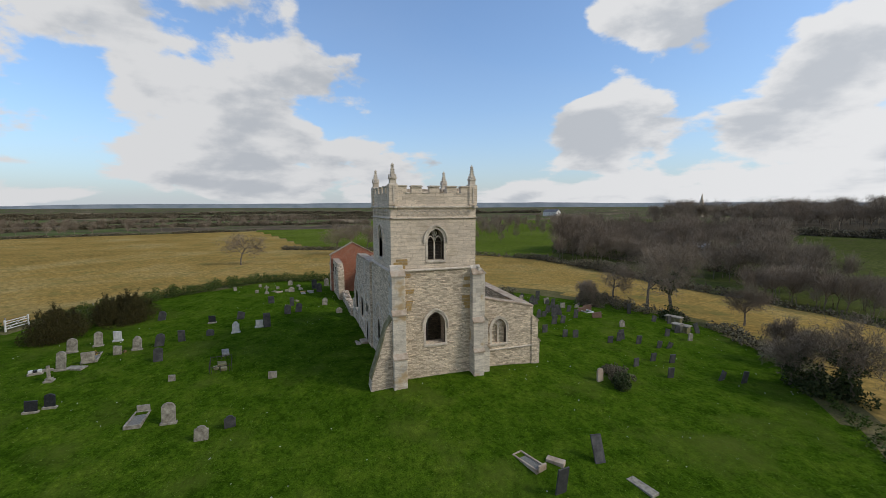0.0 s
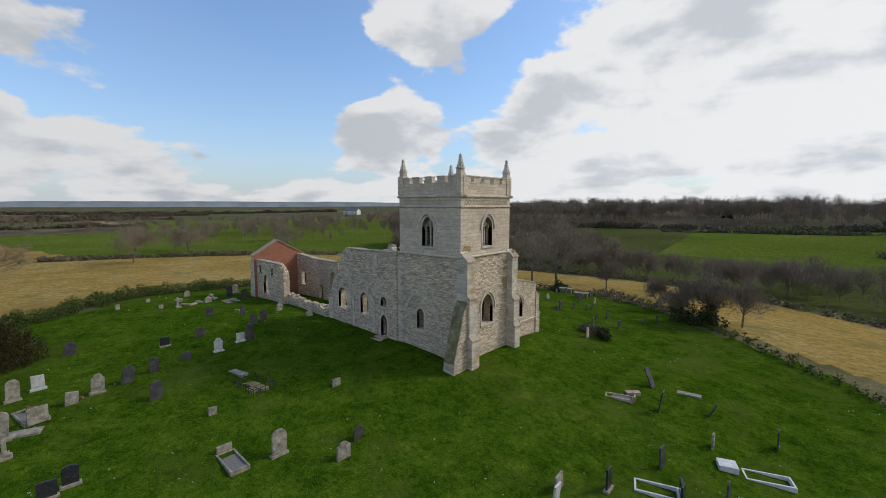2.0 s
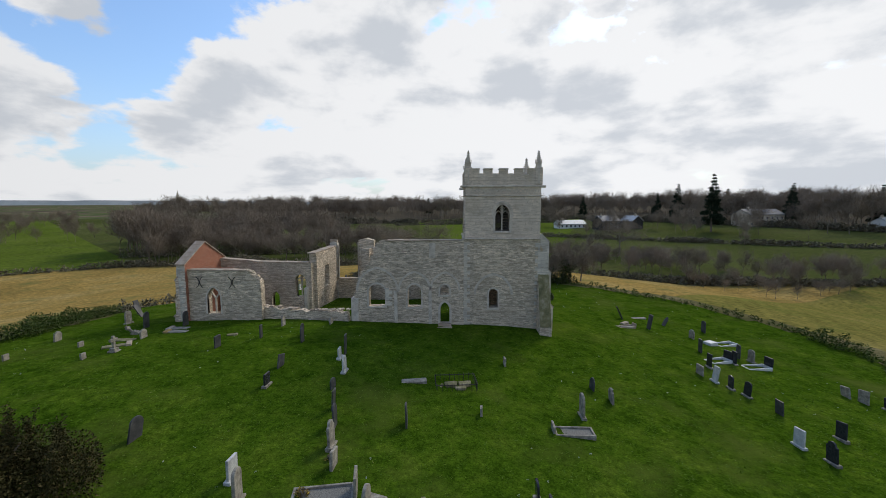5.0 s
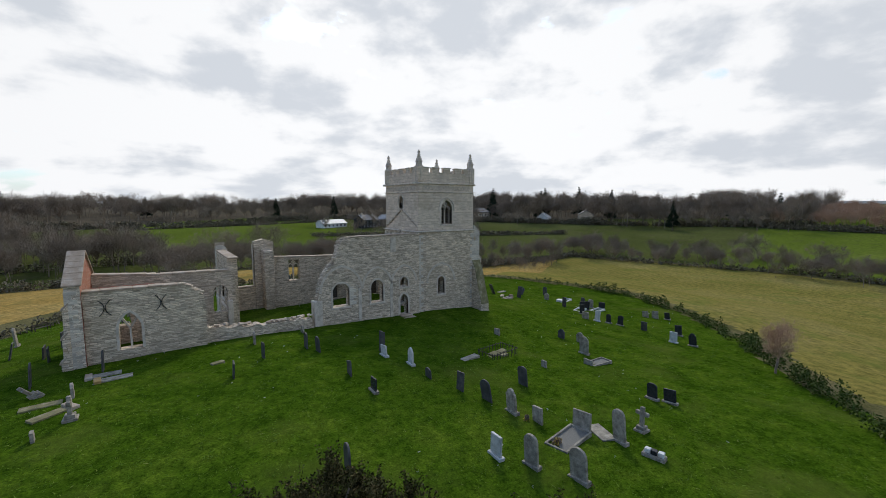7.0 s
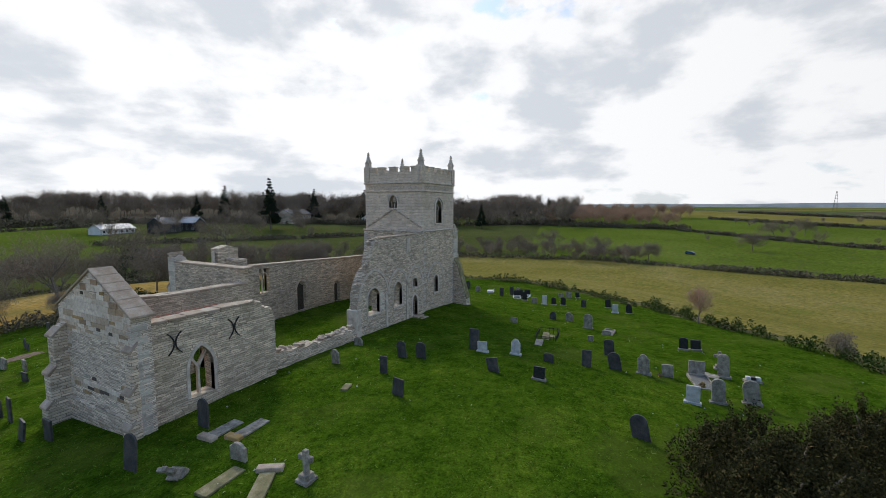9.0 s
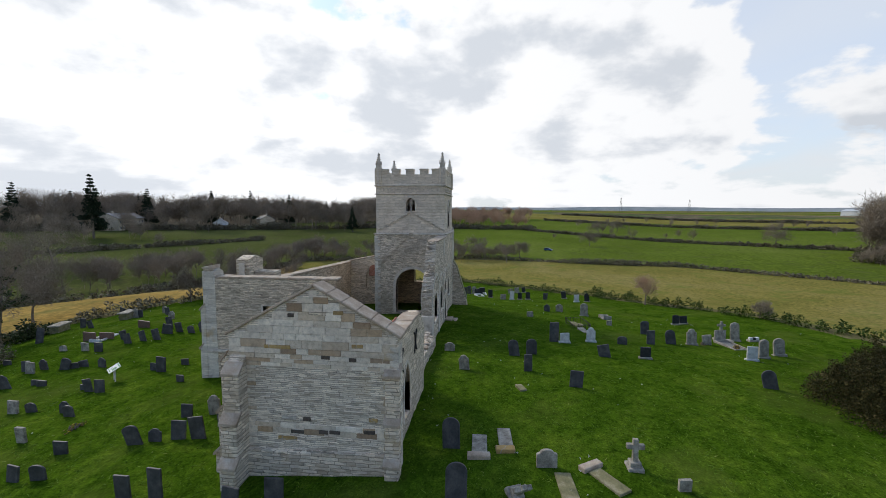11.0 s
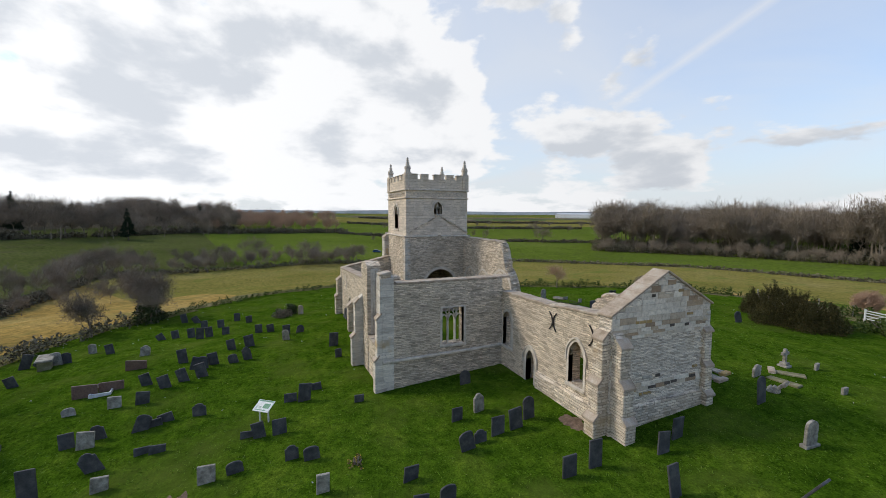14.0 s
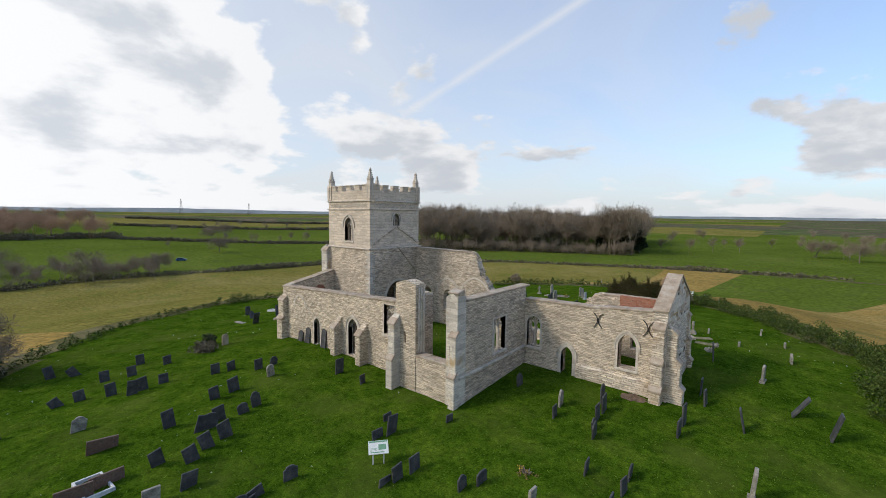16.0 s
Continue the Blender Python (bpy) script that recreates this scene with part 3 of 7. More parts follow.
def ground_kind(x, y):
    r = math.hypot(x - 9, y - 2)
    b = bearing(x, y)
    edge = yard_edge(b) + 0.8 * math.sin(radians(b * 11))
    if r < edge:
        return 0
    field = float(np.interp(b, [p[0] for p in FIELD], [p[1] for p in FIELD]))
    if r < edge + (3 if b > 150 else 6):
        return 3
    if r < field:
        if 5 < b < 22:
            return 2
        return 6 if 238 < b < 356 else 1
    if r < field + 4:
        return 3
    if 150 < b < 262 and r > 330 + 40 * math.sin(radians(b * 6)):
        return 5
    if 30 < b < 100 and r > 350:
        return 4
    if 262 < b < 372 and r > 430:
        # a patchwork of far fields
        cell = int(b / 7.0 + 0.6 * math.sin(r / 90)) * 7 + int((r + 40 * math.sin(radians(b * 9))) / 190) * 13
        return (2, 2, 4, 2, 6, 7, 2)[cell * cell % 7]
    if r < 480 + 60 * math.sin(radians(b * 4)) + (900 if 262 < b < 372 else 0):
        return 7 if 132 < b < 258 and not (176 < b < 200 and r > 150) else 2
    return 4


def build_ground():
    radii = [0.0]
    r = 1.1
    while r < 4300:
        radii.append(r)
        r += 1.0 if r < 55 else max(1.2, r * 0.018) if r < 420 else r * 0.035 if r < 1200 else r * 0.09
    seg = 420
    verts, faces, kinds = [(9.0, 2.0, ground_z(9, 2))], [], []
    for r in radii[1:]:
        for k in range(seg):
            a = 2 * math.pi * k / seg
            x, y = 9 + r * math.sin(a), 2 + r * math.cos(a)
            verts.append((x, y, ground_z(x, y)))
    for i in range(1, len(radii)):
        for k in range(seg):
            k2 = (k + 1) % seg
            a = 2 * math.pi * (k + 0.5) / seg
            rm = (radii[i] + radii[i - 1]) / 2
            kinds.append(ground_kind(9 + rm * math.sin(a), 2 + rm * math.cos(a)))
            if i == 1:
                faces.append((0, 1 + k2, 1 + k))
            else:
                p, q = 1 + (i - 2) * seg, 1 + (i - 1) * seg
                faces.append((p + k, p + k2, q + k2, q + k))
    ob = link_mesh("ground", verts, faces, GRASS, smooth=True)
    for m in (STUBBLE, PASTURE, ROUGH, FARLAND, WOODFLOOR, WINTER_CROP, SHADED_PASTURE):
        ob.data.materials.append(m)
    ob.data.polygons.foreach_set("material_index", kinds)
    return tagged(ob, "green churchyard turf with stubble field and pastures beyond", "ground", kind="structure")


build_ground()


# ---------------------------------------------------------------- the church: openings and trims
def surround(parent, pts, axis, face, out, width=0.16, deep=0.28, name="window_surround", material=None):
    """Dressed stones lining an opening: proud of the wall by 3 cm and reaching into it."""
    bm = bmesh.new()
    line = pts[1:] + pts[:1]                 # from the lower right, round the head, to the lower left
    band(bm, line, 0.0, width, axis, face + out * 0.03, face - out * deep)
    return part(name, bm, material or DRESSED, parent)


def sill(parent, u0, u1, z, axis, face, out, name="window_sill"):
    bm = bmesh.new()
    lo, hi = sorted((face + out * 0.10, face - out * 0.35))
    prof = [(u0 - 0.18, z - 0.2), (u1 + 0.18, z - 0.2), (u1 + 0.18, z - 0.02), (u0 - 0.18, z - 0.02)]
    prism(bm, prof, lo, hi, axis)
    return part(name, soften(bm), DRESSED, parent)


def hood(parent, u0, u1, spring, apex, axis, face, out, gap=0.2, width=0.12, proud=0.12):
    bm = bmesh.new()
    line = head(u0, u1, spring, apex)
    line = [(line[0][0], line[0][1] - 0.25)] + line + [(line[-1][0], line[-1][1] - 0.25)]
    band(bm, line, gap, gap + width, axis, face + out * proud, face - out * 0.05)
    return part("hood_mould", bm, DRESSED, parent)


def tracery(parent, u0, u1, z0, spring, apex, axis, mid, lights=2, w=0.055, d=0.09, style="cusp"):
    """Mullions and the bars in a window's head, each its own piece."""
    hw = (u1 - u0) / 2
    uc = (u0 + u1) / 2
    step = (u1 - u0) / lights
    sub = min(step / 2 * 1.25, max(apex - spring, 0.3) * 0.62)
    for k in range(1, lights):
        bm = bmesh.new()
        u = u0 + k * step
        top = apex - 0.05 if lights == 2 and style != "y" else spring + (sub if style != "y" else 0)
        top = min(top, apex - 0.03)
        box(bm, *((mid - d, mid + d, u - w, u + w) if axis == 0 else (u - w, u + w, mid - d, mid + d)), z0, top)
        part("mullion", bm, DRESSED, parent)
    if style == "y":
        for s in (-1, 1):
            bm = bmesh.new()
            line = [(uc + s * hw * math.sin(t * 1.05) * 0.92, spring + (apex - spring) * 0.78 * t) for t in [i / 6 for i in range(7)]]
            band(bm, line, -w, w, axis, mid - d, mid + d)
            part("tracery_bar", bm, DRESSED, parent)
        return
    for k in range(lights):
        bm = bmesh.new()
        a = u0 + k * step
        band(bm, head(a + 0.02, a + step - 0.02, spring - 0.02, spring + sub, 5), -w, w * 0.7, axis, mid - d, mid + d)
        part("tracery_bar", bm, DRESSED, parent)
    if style == "cusp":
        for k in range(lights - 1 if lights > 2 else 1):
            u = u0 + (k + 1) * step
            zc = spring + sub * 1.0
            h = min(apex - zc - 0.06, step * 0.9)
            if h > 0.15:
                bm = bmesh.new()
                ww = min(step * 0.32, 0.26)
                band(bm, [(u, zc - 0.1), (u + ww, zc + h * 0.45), (u, zc + h), (u - ww, zc + h * 0.45), (u, zc - 0.1)], -w * 0.6, w * 0.6, axis, mid - d, mid + d)
                part("tracery_bar", bm, DRESSED, parent)


def stone_course(bm, axis, a0, a1, lo, hi, z, h=0.14):
    """A moulded string along a wall."""
    prism(bm, [(lo, z - h * 0.5), (hi, z - h * 0.2), (hi, z + h * 0.25), (lo, z + h * 0.6)], a0, a1, axis)


def buttress(parent, axis, side, width0, width1, root, steps, z_foot, material, label=""):
    """A stepped buttress. axis: the one it projects along; side: +1 or -1; steps: (reach, top) from the ground up, each with a sloped head."""
    bm = bmesh.new()
    prof = [(root - side * 0.15, z_foot)]
    reach = steps[0][0]
    prof.append((root + side * reach, z_foot))
    for k, (r, top) in enumerate(steps):
        nxt = steps[k + 1][0] if k + 1 < len(steps) else -0.02
        prof.append((root + side * r, top))
        prof.append((root + side * nxt, top + (r - nxt) * 1.05))
    prof.append((root - side * 0.15, prof[-1][1]))
    if axis == 0:
        prism(bm, prof, width0, width1, 1)
    else:
        prism(bm, prof, width0, width1, 0)
    ob = part("buttress", soften(bm, 0.03), material, parent, label)
    for r, top in steps:
        cap = bmesh.new()
        c0, c1 = root + side * (r - 0.32), root + side * (r + 0.07)
        pr = [(c0, top + 0.30), (c0, top + 0.40), (c1, top + 0.02), (c1, top - 0.09), (root + side * r, top - 0.09)]
        prism(cap, pr, width0 - 0.05, width1 + 0.05, 1 if axis == 0 else 0)
        part("weathering", cap, COPING, ob)
    return ob


QUOIN_MESH = {}


def quoins(parent, x, y, sx, sy, z0, z1, step=0.36, rng=random.Random(5)):
    """Dressed corner stones, long and short in turn, up an outer corner at x, y."""
    z, k = z0, 0
    while z + step * 0.7 < z1:
        h = step * rng.choice((0.85, 1.0, 1.15))
        la, lb = ((0.62, 0.32), (0.34, 0.58))[k % 2]
        key = (sx, sy, k % 2, round(h, 2))
        if key not in QUOIN_MESH:
            bm = bmesh.new()
            xs, ys = sorted((0.03 * sx, -la * sx)), sorted((0.03 * sy, -lb * sy))
            box(bm, xs[0], xs[1], ys[0], ys[1], 0.008, h - 0.008)
            soften(bm, 0.012)
            me = bpy.data.meshes.new("quoin")
            bm.to_mesh(me)
            bm.free()
            me.materials.append(QUOIN)
            QUOIN_MESH[key] = me
        q = new("quoin", QUOIN_MESH[key])
        q.parent = parent
        q.location = (x, y, z)
        z += h
        k += 1


def coping_run(parent, axis, line, w0, w1, over=0.08, h=0.16, rng=random.Random(3)):
    """Flat capping slabs along a wall's top line (u, z)."""
    for (u0, z0), (u1, z1) in zip(line, line[1:]):
        n = max(1, round(abs(u1 - u0) / 0.85))
        for i in range(n):
            a, b = i / n, (i + 1) / n
            ua, ub = u0 + (u1 - u0) * a + 0.008, u0 + (u1 - u0) * b - 0.008
            dz = rng.uniform(-0.02, 0.02)
            za, zb = z0 + (z1 - z0) * a + dz, z0 + (z1 - z0) * b + dz
            bm = bmesh.new()
            lo, hi = min(w0, w1) - over, max(w0, w1) + over
            prism(bm, [(ua, za - 0.02), (ub, zb - 0.02), (ub, zb + h), (ua, za + h)], lo, hi, axis)
            part("coping_slab", soften(bm, 0.025), COPING, parent)


# ---------------------------------------------------------------- tower
def build_tower():
    T = thing("church_tower", "tall pale limestone church tower with battlements and pinnacles", "church tower")
    A, B = 3.60, 3.74                        # half widths of the upper and lower stage
    Z1, Z2, Z3, ZC, ZM = 8.85, 12.98, 13.86, 14.92, 15.45
    thick = 0.95
    # windows and arches, face by face
    bel = lambda c: arch(c - 0.68, c + 0.68, 9.6, 11.25, 12.12)
    west = arch(-0.84, 0.84, 2.72, 4.2, 5.36)
    north = arch(0.42, 1.28, 2.1, 3.5, 3.98)
    east_low = arch(-1.5, 2.1, 0.6, 3.4, 5.2)
    east_bel = arch(-0.42, 0.55, 11.25, 11.9, 12.6)
    for name, axis, face, s, low, high in (
        ("wall_west", 0, -1, -1, [west], [bel(-0.1)]),
        ("wall_east", 0, 1, 1, [east_low], [east_bel]),
        ("wall_north", 1, 1, 1, [north], [bel(0.05)]),
        ("wall_south", 1, -1, -1, [], [bel(0.05)]),
    ):
        cut = thick if axis == 1 else 0.0     # the north and south walls butt between the others
        wl, wh = B - cut, A - cut
        wall(name, [(-wl, -0.6), (wl, -0.6), (wl, Z1), (-wl, Z1)], low, axis, face * B, -face * thick, RUBBLE if name != "wall_east" else RUBBLE_DARK, T, step=0.4)
        wall(name, [(-wh, Z1), (wh, Z1), (wh, ZC), (-wh, ZC)], high, axis, face * A, -face * thick, ASHLAR, T, step=0.6, rough=0.006)
        # strings
        for z, half, rise in ((Z1, B, 0.16), (Z2, A, 0.12), (Z3, A, 0.2)):
            bm = bmesh.new()
            lo, hi = face * (half - 0.1), face * (half + (0.12 if z != Z3 else 0.16))
            stone_course(bm, 1 if axis == 0 else 0, -half - 0.12, half + 0.12, lo, hi, z, rise)
            part("string_course", bm, DRESSED, T)
        # carved frieze between the two upper strings: a row of lozenges
        bm = bmesh.new()
        n = 15
        for k in range(n):
            u = -A + 0.5 + (2 * A - 1.0) * (k + 0.5) / n
            h = 0.2
            pts = [(u - h, Z2 + 0.42), (u, Z2 + 0.20), (u + h, Z2 + 0.42), (u, Z2 + 0.66), (u - h, Z2 + 0.42)]
            band(bm, pts, -0.03, 0.03, axis, face * (A - 0.02), face * (A + 0.05))
        part("carved_frieze", bm, DRESSED, T)
        # merlons: three between the wide corner blocks
        for u, hw in ((-1.47, 0.43), (0.0, 0.43), (1.47, 0.43), (-2.92, 0.64), (2.92, 0.64)):
            bm = bmesh.new()
            lo, hi = sorted((face * A, face * (A - 0.42)))
            if hw > 0.5 and axis == 1:        # the corner blocks butt between the others
                u = math.copysign(2.70, u)
                hw = 0.42
            prism(bm, [(u - hw, ZC - 0.004), (u + hw, ZC - 0.004), (u + hw, ZM), (u - hw, ZM)], lo, hi, axis)
            m = part("merlon", soften(bm), ASHLAR, T)
            bm = bmesh.new()
            lo, hi = (face * (A + 0.07), face * (A - 0.47))
            lo, hi = sorted((lo, hi))
            prism(bm, [(u - hw - 0.06, ZM - 0.002), (u + hw + 0.06, ZM - 0.002), (u + hw + 0.06, ZM + 0.05), (u + hw - 0.02, ZM + 0.11), (u - hw + 0.02, ZM + 0.11), (u - hw - 0.06, ZM + 0.05)], lo, hi, axis)
            part("merlon_cap", soften(bm, 0.012), DRESSED, m)
        for u in (-2.12, -0.735, 0.735, 2.12):
            bm = bmesh.new()
            lo, hi = sorted((face * (A + 0.05), face * (A - 0.45)))
            prism(bm, [(u - 0.27, ZC), (u + 0.27, ZC), (u + 0.27, ZC + 0.07), (u - 0.27, ZC + 0.07)], lo, hi, axis)
            part("crenel_sill", soften(bm, 0.015), DRESSED, T)
        for h in low:
            if name == "wall_west":
                surround(T, h, axis, face * B, face)
                hood(T, -0.84, 0.84, 4.2, 5.36, axis, face * B, face)
                sill(T, -0.84, 0.84, 2.72, axis, face * B, face)
            elif name == "wall_north":
                surround(T, h, axis, face * B, face)
                sill(T, 0.42, 1.28, 2.1, axis, face * B, face)
                bm = bmesh.new()
                band(bm, head(-0.85, 2.55, 3.4, 5.3), -0.02, 0.22, axis, face * (B + 0.03), face * (B - 0.1))
                part("blocked_arch", bm, DRESSED, T, "arch ring of a blocked opening")
            else:
                surround(T, h, axis, face * B, face, 0.3, 0.5, "arch_ring")
        c = {"wall_west": -0.1}.get(name, 0.05)
        if name == "wall_east":
            surround(T, east_bel, axis, face * A, face, 0.12)
            hood(T, -0.42, 0.55, 11.9, 12.6, axis, face * A, face, 0.14, 0.09, 0.09)
            tracery(T, -0.42, 0.55, 11.25, 11.75, 12.55, axis, face * (A - 0.35), 2, 0.05)
            for apex, foot, half in ((11.15, 9.2, 3.5), (9.0, 5.5, 3.5)):
                bm = bmesh.new()
                band(bm, [(0.14 + half, foot), (0.14, apex), (0.14 - half, foot)], -0.08, 0.08, axis, A + 0.02 if foot > 9 else B - 0.05, (A if foot > 9 else B) + 0.12)
                part("roof_crease", bm, RUBBLE_DARK, T, "weathered drip course of a lost roof")
        else:
            surround(T, bel(c), axis, face * A, face, 0.2, 0.4)
            hood(T, c - 0.68, c + 0.68, 11.25, 12.12, axis, face * A, face, 0.22, 0.13, 0.13)
            sill(T, c - 0.68, c + 0.68, 9.6, axis, face * A, face)
            tracery(T, c - 0.68, c + 0.68, 9.6, 11.1, 12.1, axis, face * (A - 0.42), 2)
            # louvre boards behind the lights
            for k in range(9):
                bm = bmesh.new()
                z = 9.7 + k * 0.27
                w0, w1 = face * (A - 0.60), face * (A - 0.78)
                half = 0.66 if z < 11.3 else 0.45
                prism(bm, [(w0, z), (w1, z + 0.2), (w1, z + 0.24), (w0, z + 0.04)], c - half, c + half, 1 if axis == 0 else 0)
                part("louvre", bm, DARK_WOOD, T)
    # roof behind the parapet and a floor below the bells close the shaft
    for z in (13.7, 9.0):
        bm = bmesh.new()
        box(bm, -A + 0.5, A - 0.5, -A + 0.5, A - 0.5, z - 0.2, z)
        part("roof_deck", bm, DARK_WOOD, T)
    # corner pinnacles: panelled shaft, gablets, crocketed spirelet and finial
    for sx in (-1, 1):
        for sy in (-1, 1):
            x, y = sx * (A - 0.26), sy * (A - 0.26)
            bm = bmesh.new()
            box(bm, x - 0.36, x + 0.36, y - 0.36, y + 0.36, Z3 + 0.15, ZM + 0.13)
            P = part("pinnacle", soften(bm), ASHLAR, T)
            for du, dv in ((0.37, 0), (-0.37, 0), (0, 0.37), (0, -0.37)):
                bm = bmesh.new()
                box(bm, x + du - (0.03 if du else 0.06), x + du + (0.03 if du else 0.06), y + dv - (0.03 if dv else 0.06), y + dv + (0.03 if dv else 0.06), Z3 + 0.3, ZM + 0.05)
                part("rib", bm, DRESSED, P)
            bm = bmesh.new()
            zs = [(ZM + 0.13, 0.33), (ZM + 0.2, 0.33), (ZM + 0.24, 0.24), (ZM + 0.60, 0.235), (ZM + 0.63, 0.29), (ZM + 0.70, 0.27), (ZM + 0.76, 0.17), (17.02, 0.055), (17.06, 0.10), (17.13, 0.10), (17.17, 0.05), (17.27, 0.02)]
            rows = [[bm.verts.new((x + r * a, y + r * b, z)) for a, b in ((1, 1), (-1, 1), (-1, -1), (1, -1))] for z, r in zs]
            for r, s in zip(rows, rows[1:]):
                for k in range(4):
                    bm.faces.new((r[k], r[(k + 1) % 4], s[(k + 1) % 4], s[k]))
            bm.faces.new(rows[0][::-1])
            bm.faces.new(rows[-1])
            spire = part("spirelet", bm, DRESSED, P)
            for du, dv in ((1, 0), (-1, 0), (0, 1), (0, -1)):
                bm = bmesh.new()
                c = x if dv else y
                w = (y + dv * 0.27) if dv else (x + du * 0.27)
                prism(bm, [(c - 0.2, ZM + 0.58), (c + 0.2, ZM + 0.58), (c, ZM + 0.95)], w - 0.03, w + 0.03, 1 if dv else 0)
                part("gablet", bm, DRESSED, spire)
            for lvl in range(4):
                z = ZM + 0.90 + lvl * 0.2
                r = 0.175 - lvl * 0.032
                for a, b in ((1, 1), (-1, 1), (-1, -1), (1, -1)):
                    bm = bmesh.new()
                    bmesh.ops.create_icosphere(bm, subdivisions=1, radius=0.062, matrix=Matrix.Translation((x + a * r, y + b * r, z)) @ Matrix.Diagonal((1.0, 1.0, 0.8, 1)))
                    part("crocket", bm, DRESSED, spire)
    # water spouts under the parapet
    for sx, sy in ((-1, -1), (-1, 1), (1, 1), (1, -1)):
        bm = bmesh.new()
        box(bm, sx * A - 0.1 if sx > 0 else sx * A - 0.5, sx * A + 0.5 if sx > 0 else sx * A + 0.1, sy * (A - 0.3) - 0.12, sy * (A - 0.3) + 0.12, Z3 - 0.12, Z3 + 0.1)
        part("water_spout", soften(bm, 0.04), DRESSED, T)
    # corner stones
    for sx, sy in ((1, 1), (1, -1), (-1, 1), (-1, -1)):
        quoins(T, sx * B, sy * B, sx, sy, 0.2, Z1 - 0.2)
    # ochre, lichened stones near the western corners
    rng = random.Random(17)
    for y0, y1, z0, z1 in ((1.75, 2.7, 5.6, 8.6), (-3.5, -2.3, 5.2, 7.8), (2.2, 3.5, 9.0, 9.7)):
        z = z0
        while z < z1:
            h = rng.uniform(0.22, 0.36)
            ya = y0 + rng.uniform(0, 0.35)
            yb = y1 - rng.uniform(0, 0.35)
            if rng.random() < 0.72:
                bm = bmesh.new()
                xx = -B if z < Z1 else -A
                box(bm, xx - 0.025, xx + 0.1, ya, yb, z, z + h - 0.015)
                part("odd_stone", soften(bm, 0.012), OCHRE, T)
            z += h
    # buttresses
    g = -0.5
    buttress(T, 0, -1, 2.72, 3.78, -B, [(1.22, 2.2), (0.95, 5.6), (0.7, 8.6)], g, QUOIN, "stepped corner buttress with ochre lichen")
    buttress(T, 0, -1, -3.95, -3.05, -B, [(1.0, 1.9), (0.85, 4.4), (0.6, 8.4)], g, QUOIN, "stepped corner buttress")
    buttress(T, 1, -1, -4.2, -3.2, -B, [(1.0, 1.9), (0.8, 4.4), (0.5, 8.4)], g, QUOIN, "stepped corner buttress")
    bm = bmesh.new()                          # raked buttress against the north side
    prism(bm, [(B - 0.1, g), (5.55, g), (5.42, 0.7), (4.95, 2.1), (4.2, 4.6), (B - 0.1, 5.4)], -4.5, -3.38, 0)
    rk = part("raking_buttress", soften(bm, 0.05), RUBBLE_DARK, T, "raking buttress with a mossy slope")
    bm = bmesh.new()
    prism(bm, [(5.48, 0.68), (5.01, 2.14), (4.26, 4.62), (B, 5.46), (B, 5.3), (4.2, 4.5), (4.95, 2.05), (5.42, 0.62)], -4.46, -3.42, 0)
    part("mossy_slope", bm, MOSSY, rk)


build_tower()


